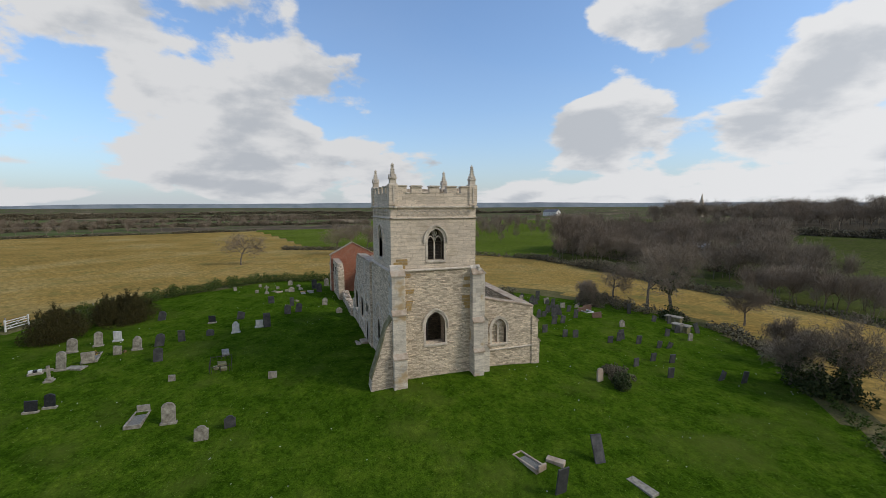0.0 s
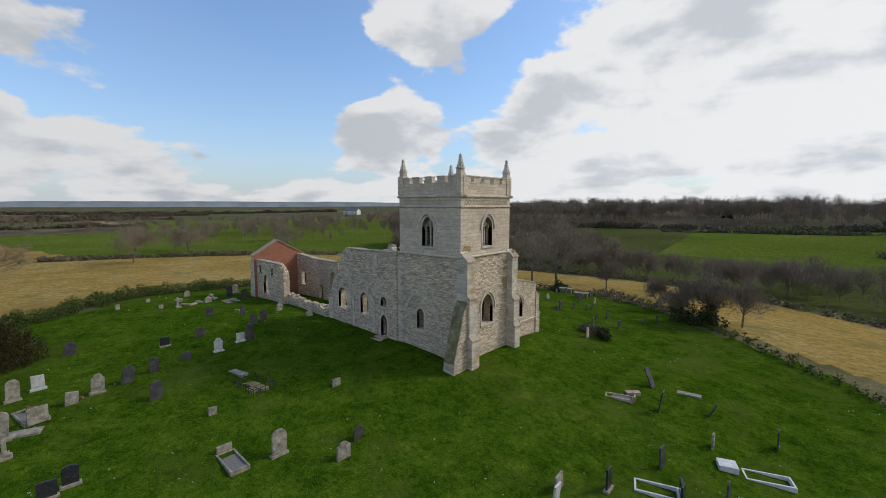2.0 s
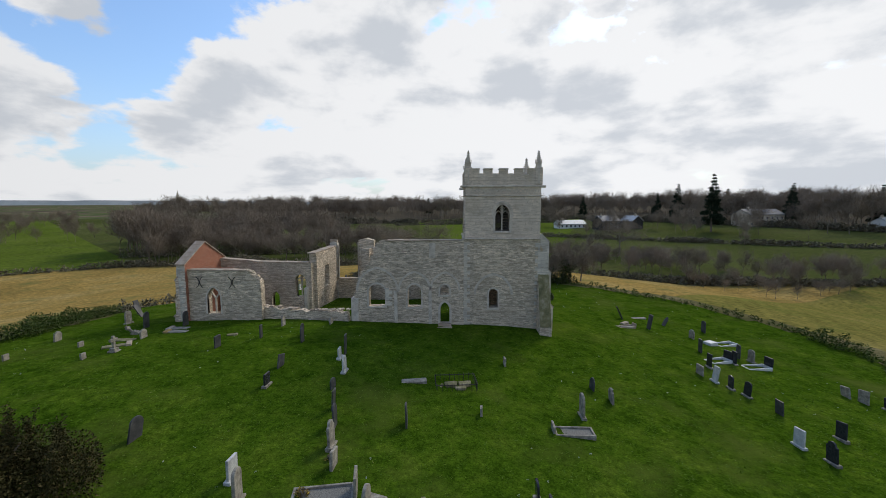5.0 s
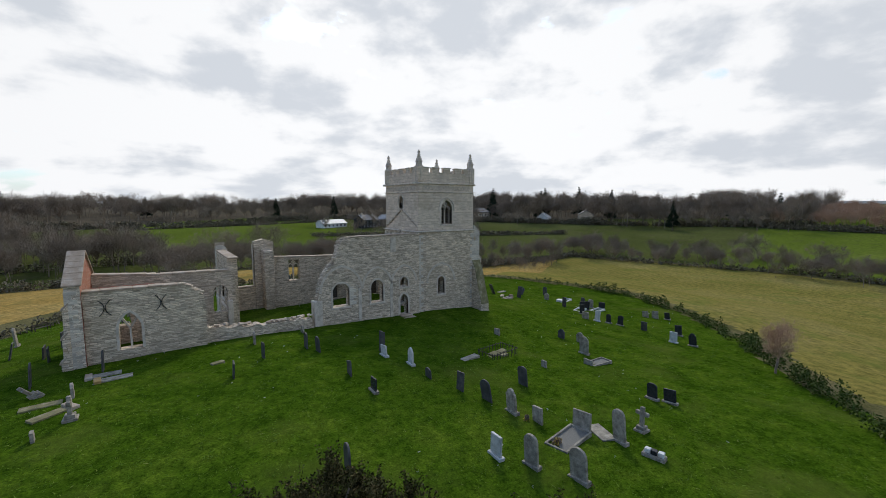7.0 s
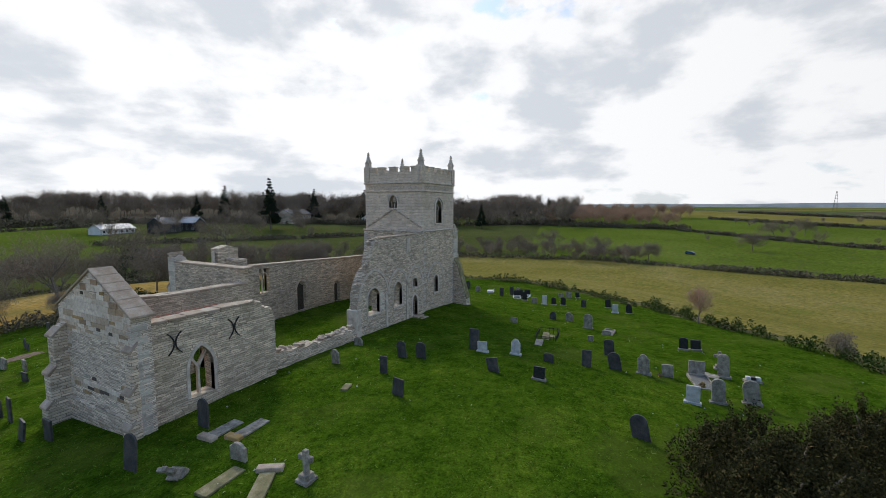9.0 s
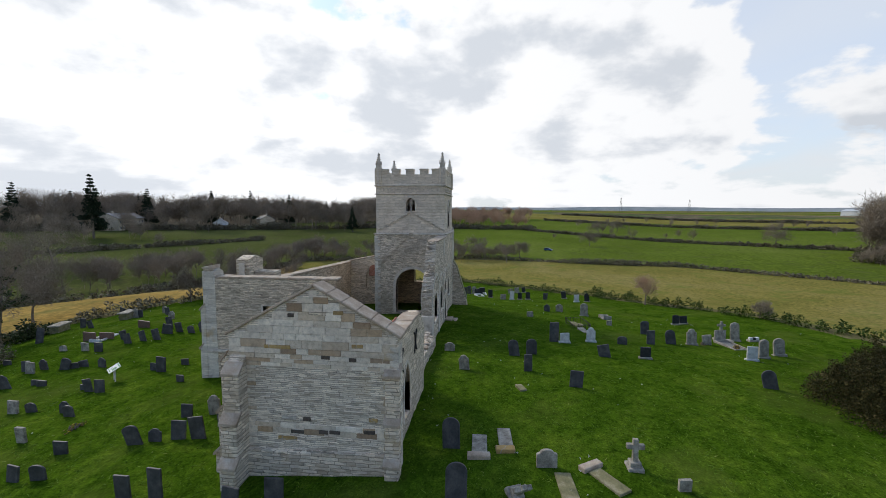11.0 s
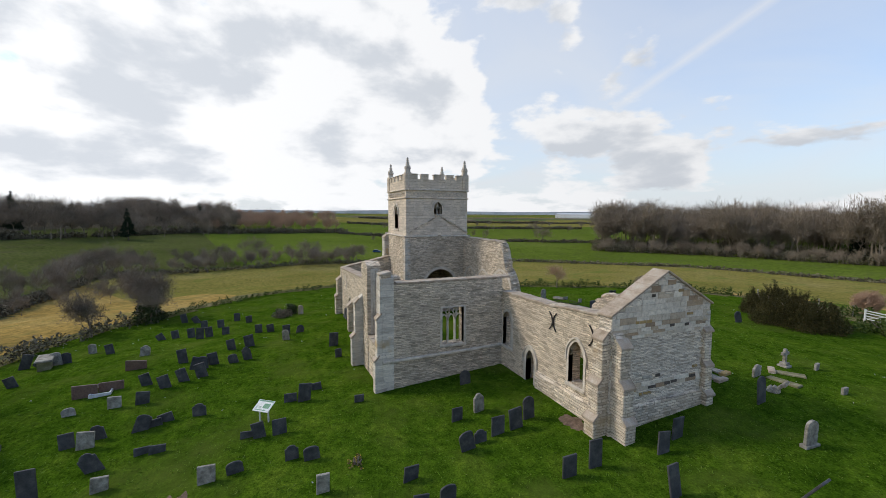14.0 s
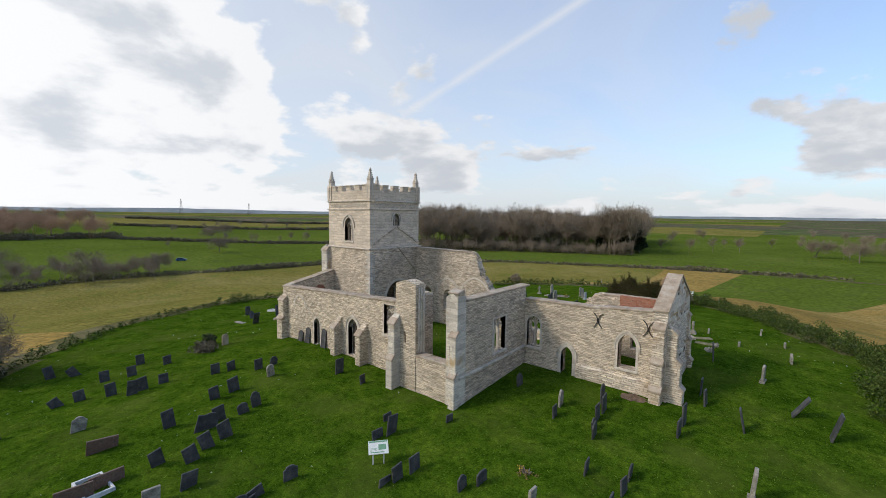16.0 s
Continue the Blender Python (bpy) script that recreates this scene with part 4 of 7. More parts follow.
# ---------------------------------------------------------------- nave north wall
def build_nave():
    T = thing("nave_wall", "ruined grey rubble nave wall with blocked arcade arches", "ruined wall")
    F, th = 3.96, -0.85
    w1 = arch(11.42, 13.0, 2.25, 3.85, 4.45)
    w2 = arch(7.9, 9.2, 2.2, 3.7, 4.42)
    w3 = arch(5.12, 6.02, 3.42, 3.95, 4.38)
    dr = arch(5.12, 6.02, 0.5, 1.95, 2.66)
    cl = [(6.45, 7.0), (7.1, 7.0), (7.1, 8.3), (6.45, 8.3)]
    top = [(3.75, -0.2), (14.45, -0.2), (14.45, 2.9), (14.2, 4.2), (13.9, 5.2), (13.3, 6.0), (12.8, 6.3), (12.6, 7.0), (12.35, 7.9), (11.9, 8.5), (11.2, 8.66), (3.75, 8.72)]
    wall("nave_masonry", top, [w1, w2, w3, dr], 1, F, th, RUBBLE_DARK, T, step=0.4, rough=0.03, rag=0.05)
    for w, (a, b, z) in ((w1, (11.42, 13.0, 2.25)), (w2, (7.9, 9.2, 2.2)), (w3, (5.12, 6.02, 3.42))):
        surround(T, w, 1, F, 1)
        sill(T, a, b, z, 1, F, 1)
    surround(T, dr, 1, F, 1, 0.22, 0.3, "door_surround")
    for c, half, spring, apex in ((12.15, 1.9, 3.7, 5.95), (8.52, 1.45, 3.8, 5.55), (5.56, 1.3, 3.9, 5.5)):
        for face, out in ((F, 1), (F + th, -1)):
            bm = bmesh.new()
            band(bm, head(c - half, c + half, spring, apex), 0.0, 0.2, 1, face + out * 0.05, face - out * 0.1)
            part("arcade_arch", bm, DRESSED, T)
    for u in (10.35, 7.0):
        bm = bmesh.new()
        box(bm, u - 0.16, u + 0.16, F - 0.1, F + 0.07, 0.4, 3.8)
        part("pilaster", soften(bm), DRESSED, T)
    bm = bmesh.new()
    box(bm, 14.0, 14.75, F - 0.85, F + 0.12, 0.2, 3.05)
    part("respond", soften(bm, 0.05), DRESSED, T, "broken arcade pier")
    bm = bmesh.new()
    box(bm, 6.48, 7.08, F - 0.1, F + 0.05, 7.0, 8.45)
    part("blocked_window", soften(bm), DRESSED, T, "blocked clerestory window")
    coping_run(T, 1, [(3.9, 8.68), (11.2, 8.64)], F, F + th, 0.06, 0.1)
    quoins(T, 11.35, F + 0.02, 1, 1, 2.3, 4.2, 0.3)
    bm = bmesh.new()
    box(bm, 4.95, 6.2, F + 0.05, F + 0.75, 0.35, 0.62)
    box(bm, 4.85, 6.3, F + 0.75, F + 1.25, 0.25, 0.48)
    tagged(part("door_step", soften(bm, 0.04), COPING), "worn stone doorstep below the blocked nave door", "step")
    # the fallen stretch between nave and chancel
    L = thing("low_ruined_wall", "tumbled low rubble wall with loose stones on top", "ruined wall")
    rng = random.Random(8)
    pts = [(14.75, 0.1), (23.3, 0.3), (23.3, 2.3)]
    x = 22.6
    while x > 14.8:
        pts.append((x, 1.75 + rng.uniform(-0.12, 0.15) + max(0, (x - 19) * 0.1)))
        x -= 0.5
    wall("low_masonry", pts, [], 1, 4.35, -0.8, RUBBLE_DARK, L, step=0.35, rough=0.05, rag=0.05)
    for k in range(46):
        u = rng.uniform(14.9, 23.0)
        bm = bmesh.new()
        s = rng.uniform(0.12, 0.3)
        m = Matrix.Translation((u, rng.uniform(3.7, 4.2), 1.85 + max(0, (u - 19) * 0.1) + s * 0.1)) @ Euler((rng.uniform(-.2, .2), rng.uniform(-.2, .2), rng.uniform(0, 3))).to_matrix().to_4x4() @ Matrix.Diagonal((s * 1.6, s, s * 0.55, 1))
        bmesh.ops.create_cube(bm, size=1.0, matrix=m)
        for v in bm.verts:
            v.co += Vector((rng.uniform(-1, 1), rng.uniform(-1, 1), rng.uniform(-1, 1))) * s * 0.14
        part("loose_stone", soften(bm, 0.02), COPING if k % 2 else RUBBLE, L)


build_nave()


def ragged_top(name, label, axis, line, w0, w1, n, seed, material):
    """Weathered stones left standing along a broken wall head."""
    rng = random.Random(seed)
    T = thing(name, label, "wall head")
    for _ in range(n):
        (u0, z0), (u1, z1) = rng.choice(list(zip(line, line[1:])))
        t = rng.random()
        u, z = u0 + (u1 - u0) * t, z0 + (z1 - z0) * t
        l, d, h = rng.uniform(0.25, 0.55), rng.uniform(0.2, 0.4), rng.uniform(0.07, 0.16)
        w = rng.uniform(min(w0, w1) + d * 0.5, max(w0, w1) - d * 0.5)
        bm = bmesh.new()
        m = Matrix.Translation((u, w, z + h * 0.3) if axis == 1 else (w, u, z + h * 0.3)) @ Euler((rng.uniform(-0.08, 0.08), rng.uniform(-0.08, 0.08), rng.uniform(-0.3, 0.3))).to_matrix().to_4x4()
        bmesh.ops.create_cube(bm, size=1.0, matrix=m @ Matrix.Diagonal((l, d, h, 1) if axis == 1 else (d, l, h, 1)))
        for v in bm.verts:
            v.co += Vector((rng.uniform(-1, 1), rng.uniform(-1, 1), rng.uniform(-1, 1))) * 0.03
        part("loose_stone", soften(bm, 0.015), material, T)


ragged_top("broken_wall_head", "loose grey stones on the broken nave wall end", 1, [(14.3, 2.95), (14.1, 4.25), (13.8, 5.2), (13.2, 6.0), (12.7, 6.5), (12.3, 7.9), (11.9, 8.5), (11.2, 8.68)], 3.15, 3.95, 46, 61, RUBBLE_DARK)
ragged_top("broken_wall_head", "loose pale stones on the broken chancel wall", 1, [(23.35, 4.95), (23.75, 5.25), (24.25, 5.65), (24.9, 5.9)], 4.1, 4.82, 22, 62, RUBBLE)


# ---------------------------------------------------------------- chancel
def tie(parent, u, z, axis, face, out, r=0.54):
    """A wrought cross tie: two bent iron bars back to back."""
    bm = bmesh.new()
    for s in (-1, 1):
        line = [(u + s * (0.03 + 0.30 * t * t), z + t * r) for t in [i / 5 - 1 for i in range(11)]]
        band(bm, line, -0.022, 0.022, axis, face + out * 0.015, face + out * 0.085)
    tagged(part("wall_tie", bm, IRON), "black wrought-iron tie of two bent bars", "wall tie", "ties on the chancel walls")


def build_chancel():
    T = thing("chancel", "roofless pale stone chancel with an east gable", "ruined chancel")
    YN, YS, XE, th = 4.85, -1.8, 31.1, 0.8
    nw = arch(27.22, 28.5, 1.66, 3.1, 4.25)
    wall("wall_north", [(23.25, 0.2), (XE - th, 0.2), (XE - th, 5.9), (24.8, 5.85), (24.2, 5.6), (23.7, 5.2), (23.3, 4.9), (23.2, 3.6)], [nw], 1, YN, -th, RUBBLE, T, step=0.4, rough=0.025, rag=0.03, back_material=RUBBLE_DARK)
    surround(T, nw, 1, YN, 1)
    tracery(T, 27.22, 28.5, 1.66, 3.1, 4.25, 1, YN - 0.4, 2, style="y")
    coping_run(T, 1, [(24.9, 5.82), (XE - th, 5.86)], YN, YN - th, 0.05, 0.12)
    # upper brick lining of the north wall, inside
    bm = bmesh.new()
    box(bm, 26.3, XE - th - 0.01, YN - th - 0.12, YN - th - 0.012, 4.5, 6.02)
    part("brick_lining", soften(bm), BRICK, T, "patch of red brick facing")
    s1 = arch(28.07, 29.27, 1.98, 3.5, 4.42)
    s2 = arch(20.95, 22.1, 2.06, 4.0, 4.5)
    dr = arch(23.9, 24.8, 0.4, 1.9, 2.62)
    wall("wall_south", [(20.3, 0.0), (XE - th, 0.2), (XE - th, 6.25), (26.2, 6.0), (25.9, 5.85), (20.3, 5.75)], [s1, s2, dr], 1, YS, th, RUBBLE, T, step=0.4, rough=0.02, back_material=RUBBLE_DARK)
    for h in (s1, s2):
        surround(T, h, 1, YS, -1)
    surround(T, dr, 1, YS, -1, 0.26, 0.4, "door_surround")
    hood(T, 28.07, 29.27, 3.5, 4.42, 1, YS, -1, 0.16, 0.1, 0.09)
    hood(T, 23.9, 24.8, 1.9, 2.62, 1, YS, -1, 0.26, 0.1, 0.09)
    sill(T, 28.07, 29.27, 1.98, 1, YS, -1)
    sill(T, 20.95, 22.1, 2.06, 1, YS, -1)
    tracery(T, 20.95, 22.1, 2.06, 3.7, 4.46, 1, YS + 0.35, 2)
    coping_run(T, 1, [(20.7, 5.76), (25.9, 5.84), (XE - th, 6.22)], YS, YS + th, 0.05, 0.12)
    bm = bmesh.new()
    prism(bm, [(YS - 0.16, -0.1), (YS + 0.1, -0.1), (YS + 0.1, 1.55), (YS - 0.02, 1.55), (YS - 0.16, 1.35)], 25.1, XE - 0.1, 0)
    part("plinth", soften(bm), GABLE, T)
    # east gable wall
    g = [(YS, 0.0), (YN + 0.35, 0.2), (YN + 0.35, 6.5), (1.85, 8.34), (YS, 6.35)]
    wall("gable_wall", g, [], 0, XE, -th, COURSED, T, step=0.45, rough=0.015, back_material=BRICK)
    for (y0, z0), (y1, z1) in (((YS - 0.12, 6.36), (1.85, 8.44)), ((YN + 0.50, 6.50), (1.85, 8.44))):
        n = 6
        for k in range(n):
            a, b = k / n + 0.003, (k + 1) / n - 0.003
            ya, yb, za, zb = y0 + (y1 - y0) * a, y0 + (y1 - y0) * b, z0 + (z1 - z0) * a, z0 + (z1 - z0) * b
            bm = bmesh.new()
            prism(bm, [(ya, za - 0.09), (yb, zb - 0.09), (yb, zb + 0.03), (ya, za + 0.03)], XE - th - 0.12, XE + 0.09, 0)
            part("coping_slab", soften(bm, 0.02), COPING, T)
    bm = bmesh.new()
    prism(bm, [(YS - 0.05, -0.1), (YN + 0.4, 0.1), (YN + 0.4, 1.75), (YS - 0.05, 1.55)], XE - 0.05, XE + 0.13, 0)
    part("plinth", soften(bm, 0.03), GABLE, T)
    # the gable's own stones, course by course, a little uneven
    rng = random.Random(11)
    shapes = {}
    z = 1.78
    while z < 8.1:
        h = rng.choice((0.11, 0.13, 0.16)) if 2.9 < z < 5.3 else rng.choice((0.20, 0.24, 0.28)) if z < 5.7 else rng.choice((0.26, 0.30, 0.34))
        lo = max(YS + 0.02, YS + (z + h - 6.30) * 1.80 + 0.02)
        hi = min(YN + 0.33, YN + 0.35 - (z + h - 6.42) * 1.78 - 0.02)
        y = lo
        while y < hi - 0.12:
            l = min(rng.choice((0.5, 0.66, 0.84, 1.1)), hi - y)
            if hi - y - l < 0.2:
                l = hi - y
            # thin-coursed rubble between the larger stones of the corners, a middle band and the gable head
            if (z < 2.2 or 2.65 < z < 5.0) and lo + 0.25 < y < hi - 0.7:
                y += l
                continue
            key = (round(l, 2), h)
            if key not in shapes:
                bm = bmesh.new()
                box(bm, -0.06, 0.0, 0.007, l - 0.007, 0.007, h - 0.007)
                soften(bm, 0.01)
                me = bpy.data.meshes.new("block")
                bm.to_mesh(me)
                bm.free()
                me.materials.append(BLOCK)
                shapes[key] = me
            blk = new("block", shapes[key])
            blk.parent = T
            blk.location = (XE + rng.uniform(0.012, 0.04), y, z)
            y += l
        z += h
    # odd dark and ochre stones in the gable
    rng = random.Random(4)
    for y, z, w, m in ((1.05, 2.42, 0.55, DARKSTONE), (2.15, 2.46, 0.4, DARKSTONE), (2.62, 2.49, 0.45, DARKSTONE), (4.03, 2.59, 0.45, DARKSTONE), (1.45, 2.98, 0.3, DARKSTONE), (2.1, 5.35, 0.6, QUOIN), (0.62, 2.12, 0.8, OCHRE), (0.7, 2.98, 0.6, QUOIN), (4.2, 3.1, 0.35, OCHRE), (0.3, 5.9, 1.1, OCHRE), (3.6, 6.05, 0.45, OCHRE), (2.85, 7.35, 0.4, OCHRE), (2.3, 5.55, 0.35, DARKSTONE), (3.4, 5.5, 0.3, DARKSTONE), (2.0, 7.3, 0.7, RUBBLE_DARK), (0.9, 7.2, 0.25, DARKSTONE)):
        bm = bmesh.new()
        box(bm, XE - 0.1, XE + 0.05, y - w / 2, y + w / 2, z - 0.075, z + 0.075)
        part("odd_stone", soften(bm, 0.012), m, T)
    # buttresses at the corners
    buttress(T, 0, 1, -1.72, -1.05, XE, [(1.05, 1.3), (0.85, 3.0), (0.6, 4.9)], -0.2, GABLE)
    buttress(T, 1, -1, 30.35, 31.05, YS, [(0.85, 1.2), (0.65, 3.0), (0.45, 5.2)], -0.2, GABLE)
    buttress(T, 0, 1, 4.72, 5.28, XE, [(0.42, 1.5), (0.28, 3.1), (0.16, 5.0)], 0.0, GABLE)
    quoins(T, XE + 0.0, YN + 0.35, 1, 1, 1.0, 6.1, 0.3)
    for u, z in ((29.15, 4.74), (25.98, 4.72)):
        tie(T, u, z, 1, YN, 1)
    for u, z in ((26.62, 5.03), (29.98, 5.03)):
        tie(T, u, z, 1, YS, -1)
    bm = bmesh.new()
    box(bm, 20.6, 21.05, YS + th - 0.02, YS + th + 0.5, 0.2, 3.1)
    part("respond", soften(bm, 0.06), DRESSED, T, "stump of the chancel arch")


build_chancel()


# ---------------------------------------------------------------- south chapel
def build_chapel():
    T = thing("south_chapel", "roofless stone chapel with an open south window", "ruined chapel")
    XE, YS = 20.74, -10.7
    w = [(-6.42, 2.45), (-4.82, 2.45), (-4.82, 4.95), (-6.42, 4.95)]
    wall("wall_east", [(YS + 0.1, -0.6), (-1.81, 0.0), (-1.81, 6.75), (-9.7, 6.72), (-10.0, 7.3), (YS + 0.1, 7.4)], [w], 0, XE, -0.8, RUBBLE_DARK, T, step=0.4, rough=0.025)
    surround(T, w, 0, XE, 1, 0.16, 0.35)
    sill(T, -6.42, -4.82, 2.45, 0, XE, 1)
    tracery(T, -6.42, -4.82, 2.45, 4.1, 4.95, 0, XE - 0.35, 3, 0.045)
    bm = bmesh.new()
    prism(bm, [(YS + 0.15, 1.64), (-1.85, 1.86), (-1.85, 2.04), (YS + 0.15, 1.82)], XE - 0.1, XE + 0.17, 0)
    part("string_course", soften(bm, 0.04), DRESSED, T, "pale projecting string course")
    coping_run(T, 0, [(-9.6, 6.74), (-1.2, 6.78)], XE, XE - 0.8, 0.05, 0.12)
    bm = bmesh.new()
    prism(bm, [(YS - 0.02, 7.36), (-9.95, 7.32), (-9.95, 7.62), (YS - 0.02, 7.46)], XE - 0.85, XE + 0.05, 0)
    part("coping_slab", soften(bm, 0.03), COPING, T)
    # south-east pier with its little niche
    for x0, x1, top, nx in ((19.82, 20.77, 7.4, 20.24), (15.0, 17.0, 7.8, 15.95)):
        niche = arch(nx - 0.13, nx + 0.13, 3.2, 3.75, 4.0, 4)
        wall("pier", [(x0, -0.5), (x1, -0.5), (x1, top - 0.25), ((x0 + x1) / 2, top), (x0, top - 0.3)], [niche], 1, YS, 0.9 if x0 > 18 else 1.0, QUOIN if x0 > 18 else RUBBLE, T, "tall window jamb left standing", step=0.4, rough=0.015)
        bm = bmesh.new()
        for k in range(3):
            u = x0 - 0.06 - 0.06 * k if x0 > 18 else x1 + 0.06 * k
            box(bm, u, u + 0.08, YS + 0.25 + 0.18 * k, YS + 0.4 + 0.18 * k, 2.6, top - 0.5)
        part("moulded_jamb", bm, DRESSED, T)
    bm = bmesh.new()
    box(bm, 15.3, 16.3, YS + 1.0, -8.0, 0.0, 6.6)
    part("wall_west", soften(bm, 0.05), RUBBLE_DARK, T)
    wall("wall_south", [(17.0, -0.5), (19.82, -0.5), (19.82, 2.42), (17.0, 2.4)], [], 1, YS + 0.05, 0.75, RUBBLE, T, step=0.35)
    coping_run(T, 1, [(17.0, 2.4), (19.82, 2.42)], YS + 0.05, YS + 0.8, 0.06, 0.14)
    buttress(T, 1, -1, 14.8, 15.45, YS, [(0.85, 2.0), (0.6, 4.6)], -0.6, QUOIN, "pale corner buttress")
    buttress(T, 1, -1, 20.3, 20.82, YS, [(0.36, 1.9), (0.22, 4.6)], -0.7, QUOIN, "pale corner buttress")


build_chapel()


# ---------------------------------------------------------------- south aisle
def build_aisle():
    T = thing("south_aisle", "roofless south aisle walls of warm rubble stone", "ruined aisle")
    YS, XW, th = -9.5, -3.3, 0.85
    d1 = arch(2.4, 3.35, 0.0, 2.0, 2.58)
    d2 = arch(7.72, 8.98, 0.2, 2.6, 3.45)
    w1 = [(12.36, 2.95), (13.6, 2.95), (13.6, 5.35), (12.36, 5.35)]
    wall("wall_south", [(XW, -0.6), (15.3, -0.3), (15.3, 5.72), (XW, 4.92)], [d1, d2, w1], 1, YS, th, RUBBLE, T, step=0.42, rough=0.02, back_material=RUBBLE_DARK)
    coping_run(T, 1, [(XW, 4.91), (15.3, 5.71)], YS, YS + th, 0.06, 0.14)
    surround(T, d1, 1, YS, -1, 0.15, 0.3, "door_surround")
    surround(T, d2, 1, YS, -1, 0.26, 0.4, "door_surround")
    hood(T, 7.72, 8.98, 2.6, 3.45, 1, YS, -1, 0.26, 0.1, 0.1)
    surround(T, w1, 1, YS, -1, 0.15, 0.3)
    sill(T, 12.36, 13.6, 2.95, 1, YS, -1)
    tracery(T, 12.36, 13.6, 2.95, 4.5, 5.33, 1, YS + 0.4, 2)
    for a, b, top in ((2.45, 3.3, 2.4), (7.78, 8.92, 3.1)):
        n = 5
        for k in range(n):
            bm = bmesh.new()
            w = (b - a) / n
            box(bm, a + k * w + 0.006, a + (k + 1) * w - 0.006, YS + 0.42, YS + 0.47, 0.1, top - abs(k - 2) * 0.12)
            part("door_board", bm, DARK_WOOD, T, "old grey oak door board" if k == 0 else "")
    bm = bmesh.new()                          # blocked window
    band(bm, head(-1.0, 0.9, 3.2, 4.3), 0.0, 0.16, 1, YS - 0.04, YS + 0.1)
    part("blocked_arch", bm, DRESSED, T)
    for u in (6.5, 10.0):
        buttress(T, 1, -1, u - 0.33, u + 0.33, YS, [(0.85, 2.5)], -0.5, RUBBLE)
    buttress(T, 1, -1, XW - 0.1, XW + 0.9, YS, [(0.7, 1.7), (0.5, 3.6)], -0.7, RUBBLE)
    ww = arch(-6.75, -5.35, 1.9, 3.2, 4.1)
    wall("wall_west", [(YS + th, -0.6), (-3.7, -0.4), (-3.7, 6.15), (-4.7, 5.95), (YS + th, 5.12)], [ww], 0, XW, th, RUBBLE, T, step=0.42, rough=0.02)
    surround(T, ww, 0, XW, -1, 0.16, 0.3)
    hood(T, -6.75, -5.35, 3.2, 4.1, 0, XW, -1, 0.18, 0.1, 0.09)
    sill(T, -6.75, -5.35, 1.9, 0, XW, -1)
    tracery(T, -6.75, -5.35, 1.9, 3.3, 4.05, 0, XW + 0.25, 2)
    bm = bmesh.new()
    prism(bm, arch(-6.8, -5.3, 1.85, 3.2, 4.12), XW + 0.36, XW + 0.5, 0)
    part("window_blocking", bm, RUBBLE, T, "pale stone blocking of the window")
    bm = bmesh.new()
    prism(bm, arch(-6.3, -5.0, 3.4, 4.1, 4.75), XW + th + 0.005, XW + th + 0.07, 0)
    part("brick_lining", soften(bm), BRICK, T, "patch of red brick facing")
    coping_run(T, 0, [(YS + 0.1, 4.95), (YS + th, 5.12), (-4.7, 5.93), (-3.8, 6.12)], XW, XW + th, 0.06, 0.14)
    bm = bmesh.new()
    stone_course(bm, 1, YS - 0.1, -4.5, XW + 0.1, XW - 0.12, 1.35, 0.14)
    part("string_course", bm, DRESSED, T)


build_aisle()


# ---------------------------------------------------------------- graves
def stone_outline(w, h, top):
    a = w / 2
    if top == "round":
        return [(-a, 0), (a, 0), (a, h - a * 0.55)] + [(a * math.cos(t), h - a * 0.55 + a * 0.55 * math.sin(t)) for t in [math.pi * i / 8 for i in range(1, 8)]] + [(-a, h - a * 0.55)]
    if top == "arch":
        return [(-a, 0), (a, 0), (a, h - a * 0.9)] + [(a * math.cos(t), h - a * 0.9 + a * 0.9 * math.sin(t)) for t in [math.pi * i / 10 for i in range(1, 10)]] + [(-a, h - a * 0.9)]
    if top == "shoulder":
        return [(-a, 0), (a, 0), (a, h * 0.82), (a * 0.72, h * 0.85), (a * 0.55, h * 0.95), (a * 0.2, h), (-a * 0.2, h), (-a * 0.55, h * 0.95), (-a * 0.72, h * 0.85), (-a, h * 0.82)]
    return [(-a, 0), (a, 0), (a, h), (-a, h * 0.985)]


def set_on_ground(ob, x, y, turn=0.0, lean=0.0, tilt=0.0, sink=0.0):
    ob.matrix_world = Matrix.Translation((x, y, ground_z(x, y) - sink)) @ Euler((radians(tilt), radians(lean), radians(turn))).to_matrix().to_4x4()
    return ob


KINDS = {
    "slate": (SLATE, 0.09, "thin dark slate headstone", "flat"),
    "grey": (GREYSTONE, 0.14, "weathered grey limestone headstone", "arch"),
    "pale": (MARBLE, 0.12, "pale marble headstone on a plinth", "round"),
    "black": (BLACKGRANITE, 0.10, "polished black granite headstone", "round"),
    "ochre": (COPING, 0.16, "ochre-grey carved headstone", "arch"),
    "brown": (REDGRANITE, 0.12, "low brown granite headstone", "flat"),
}


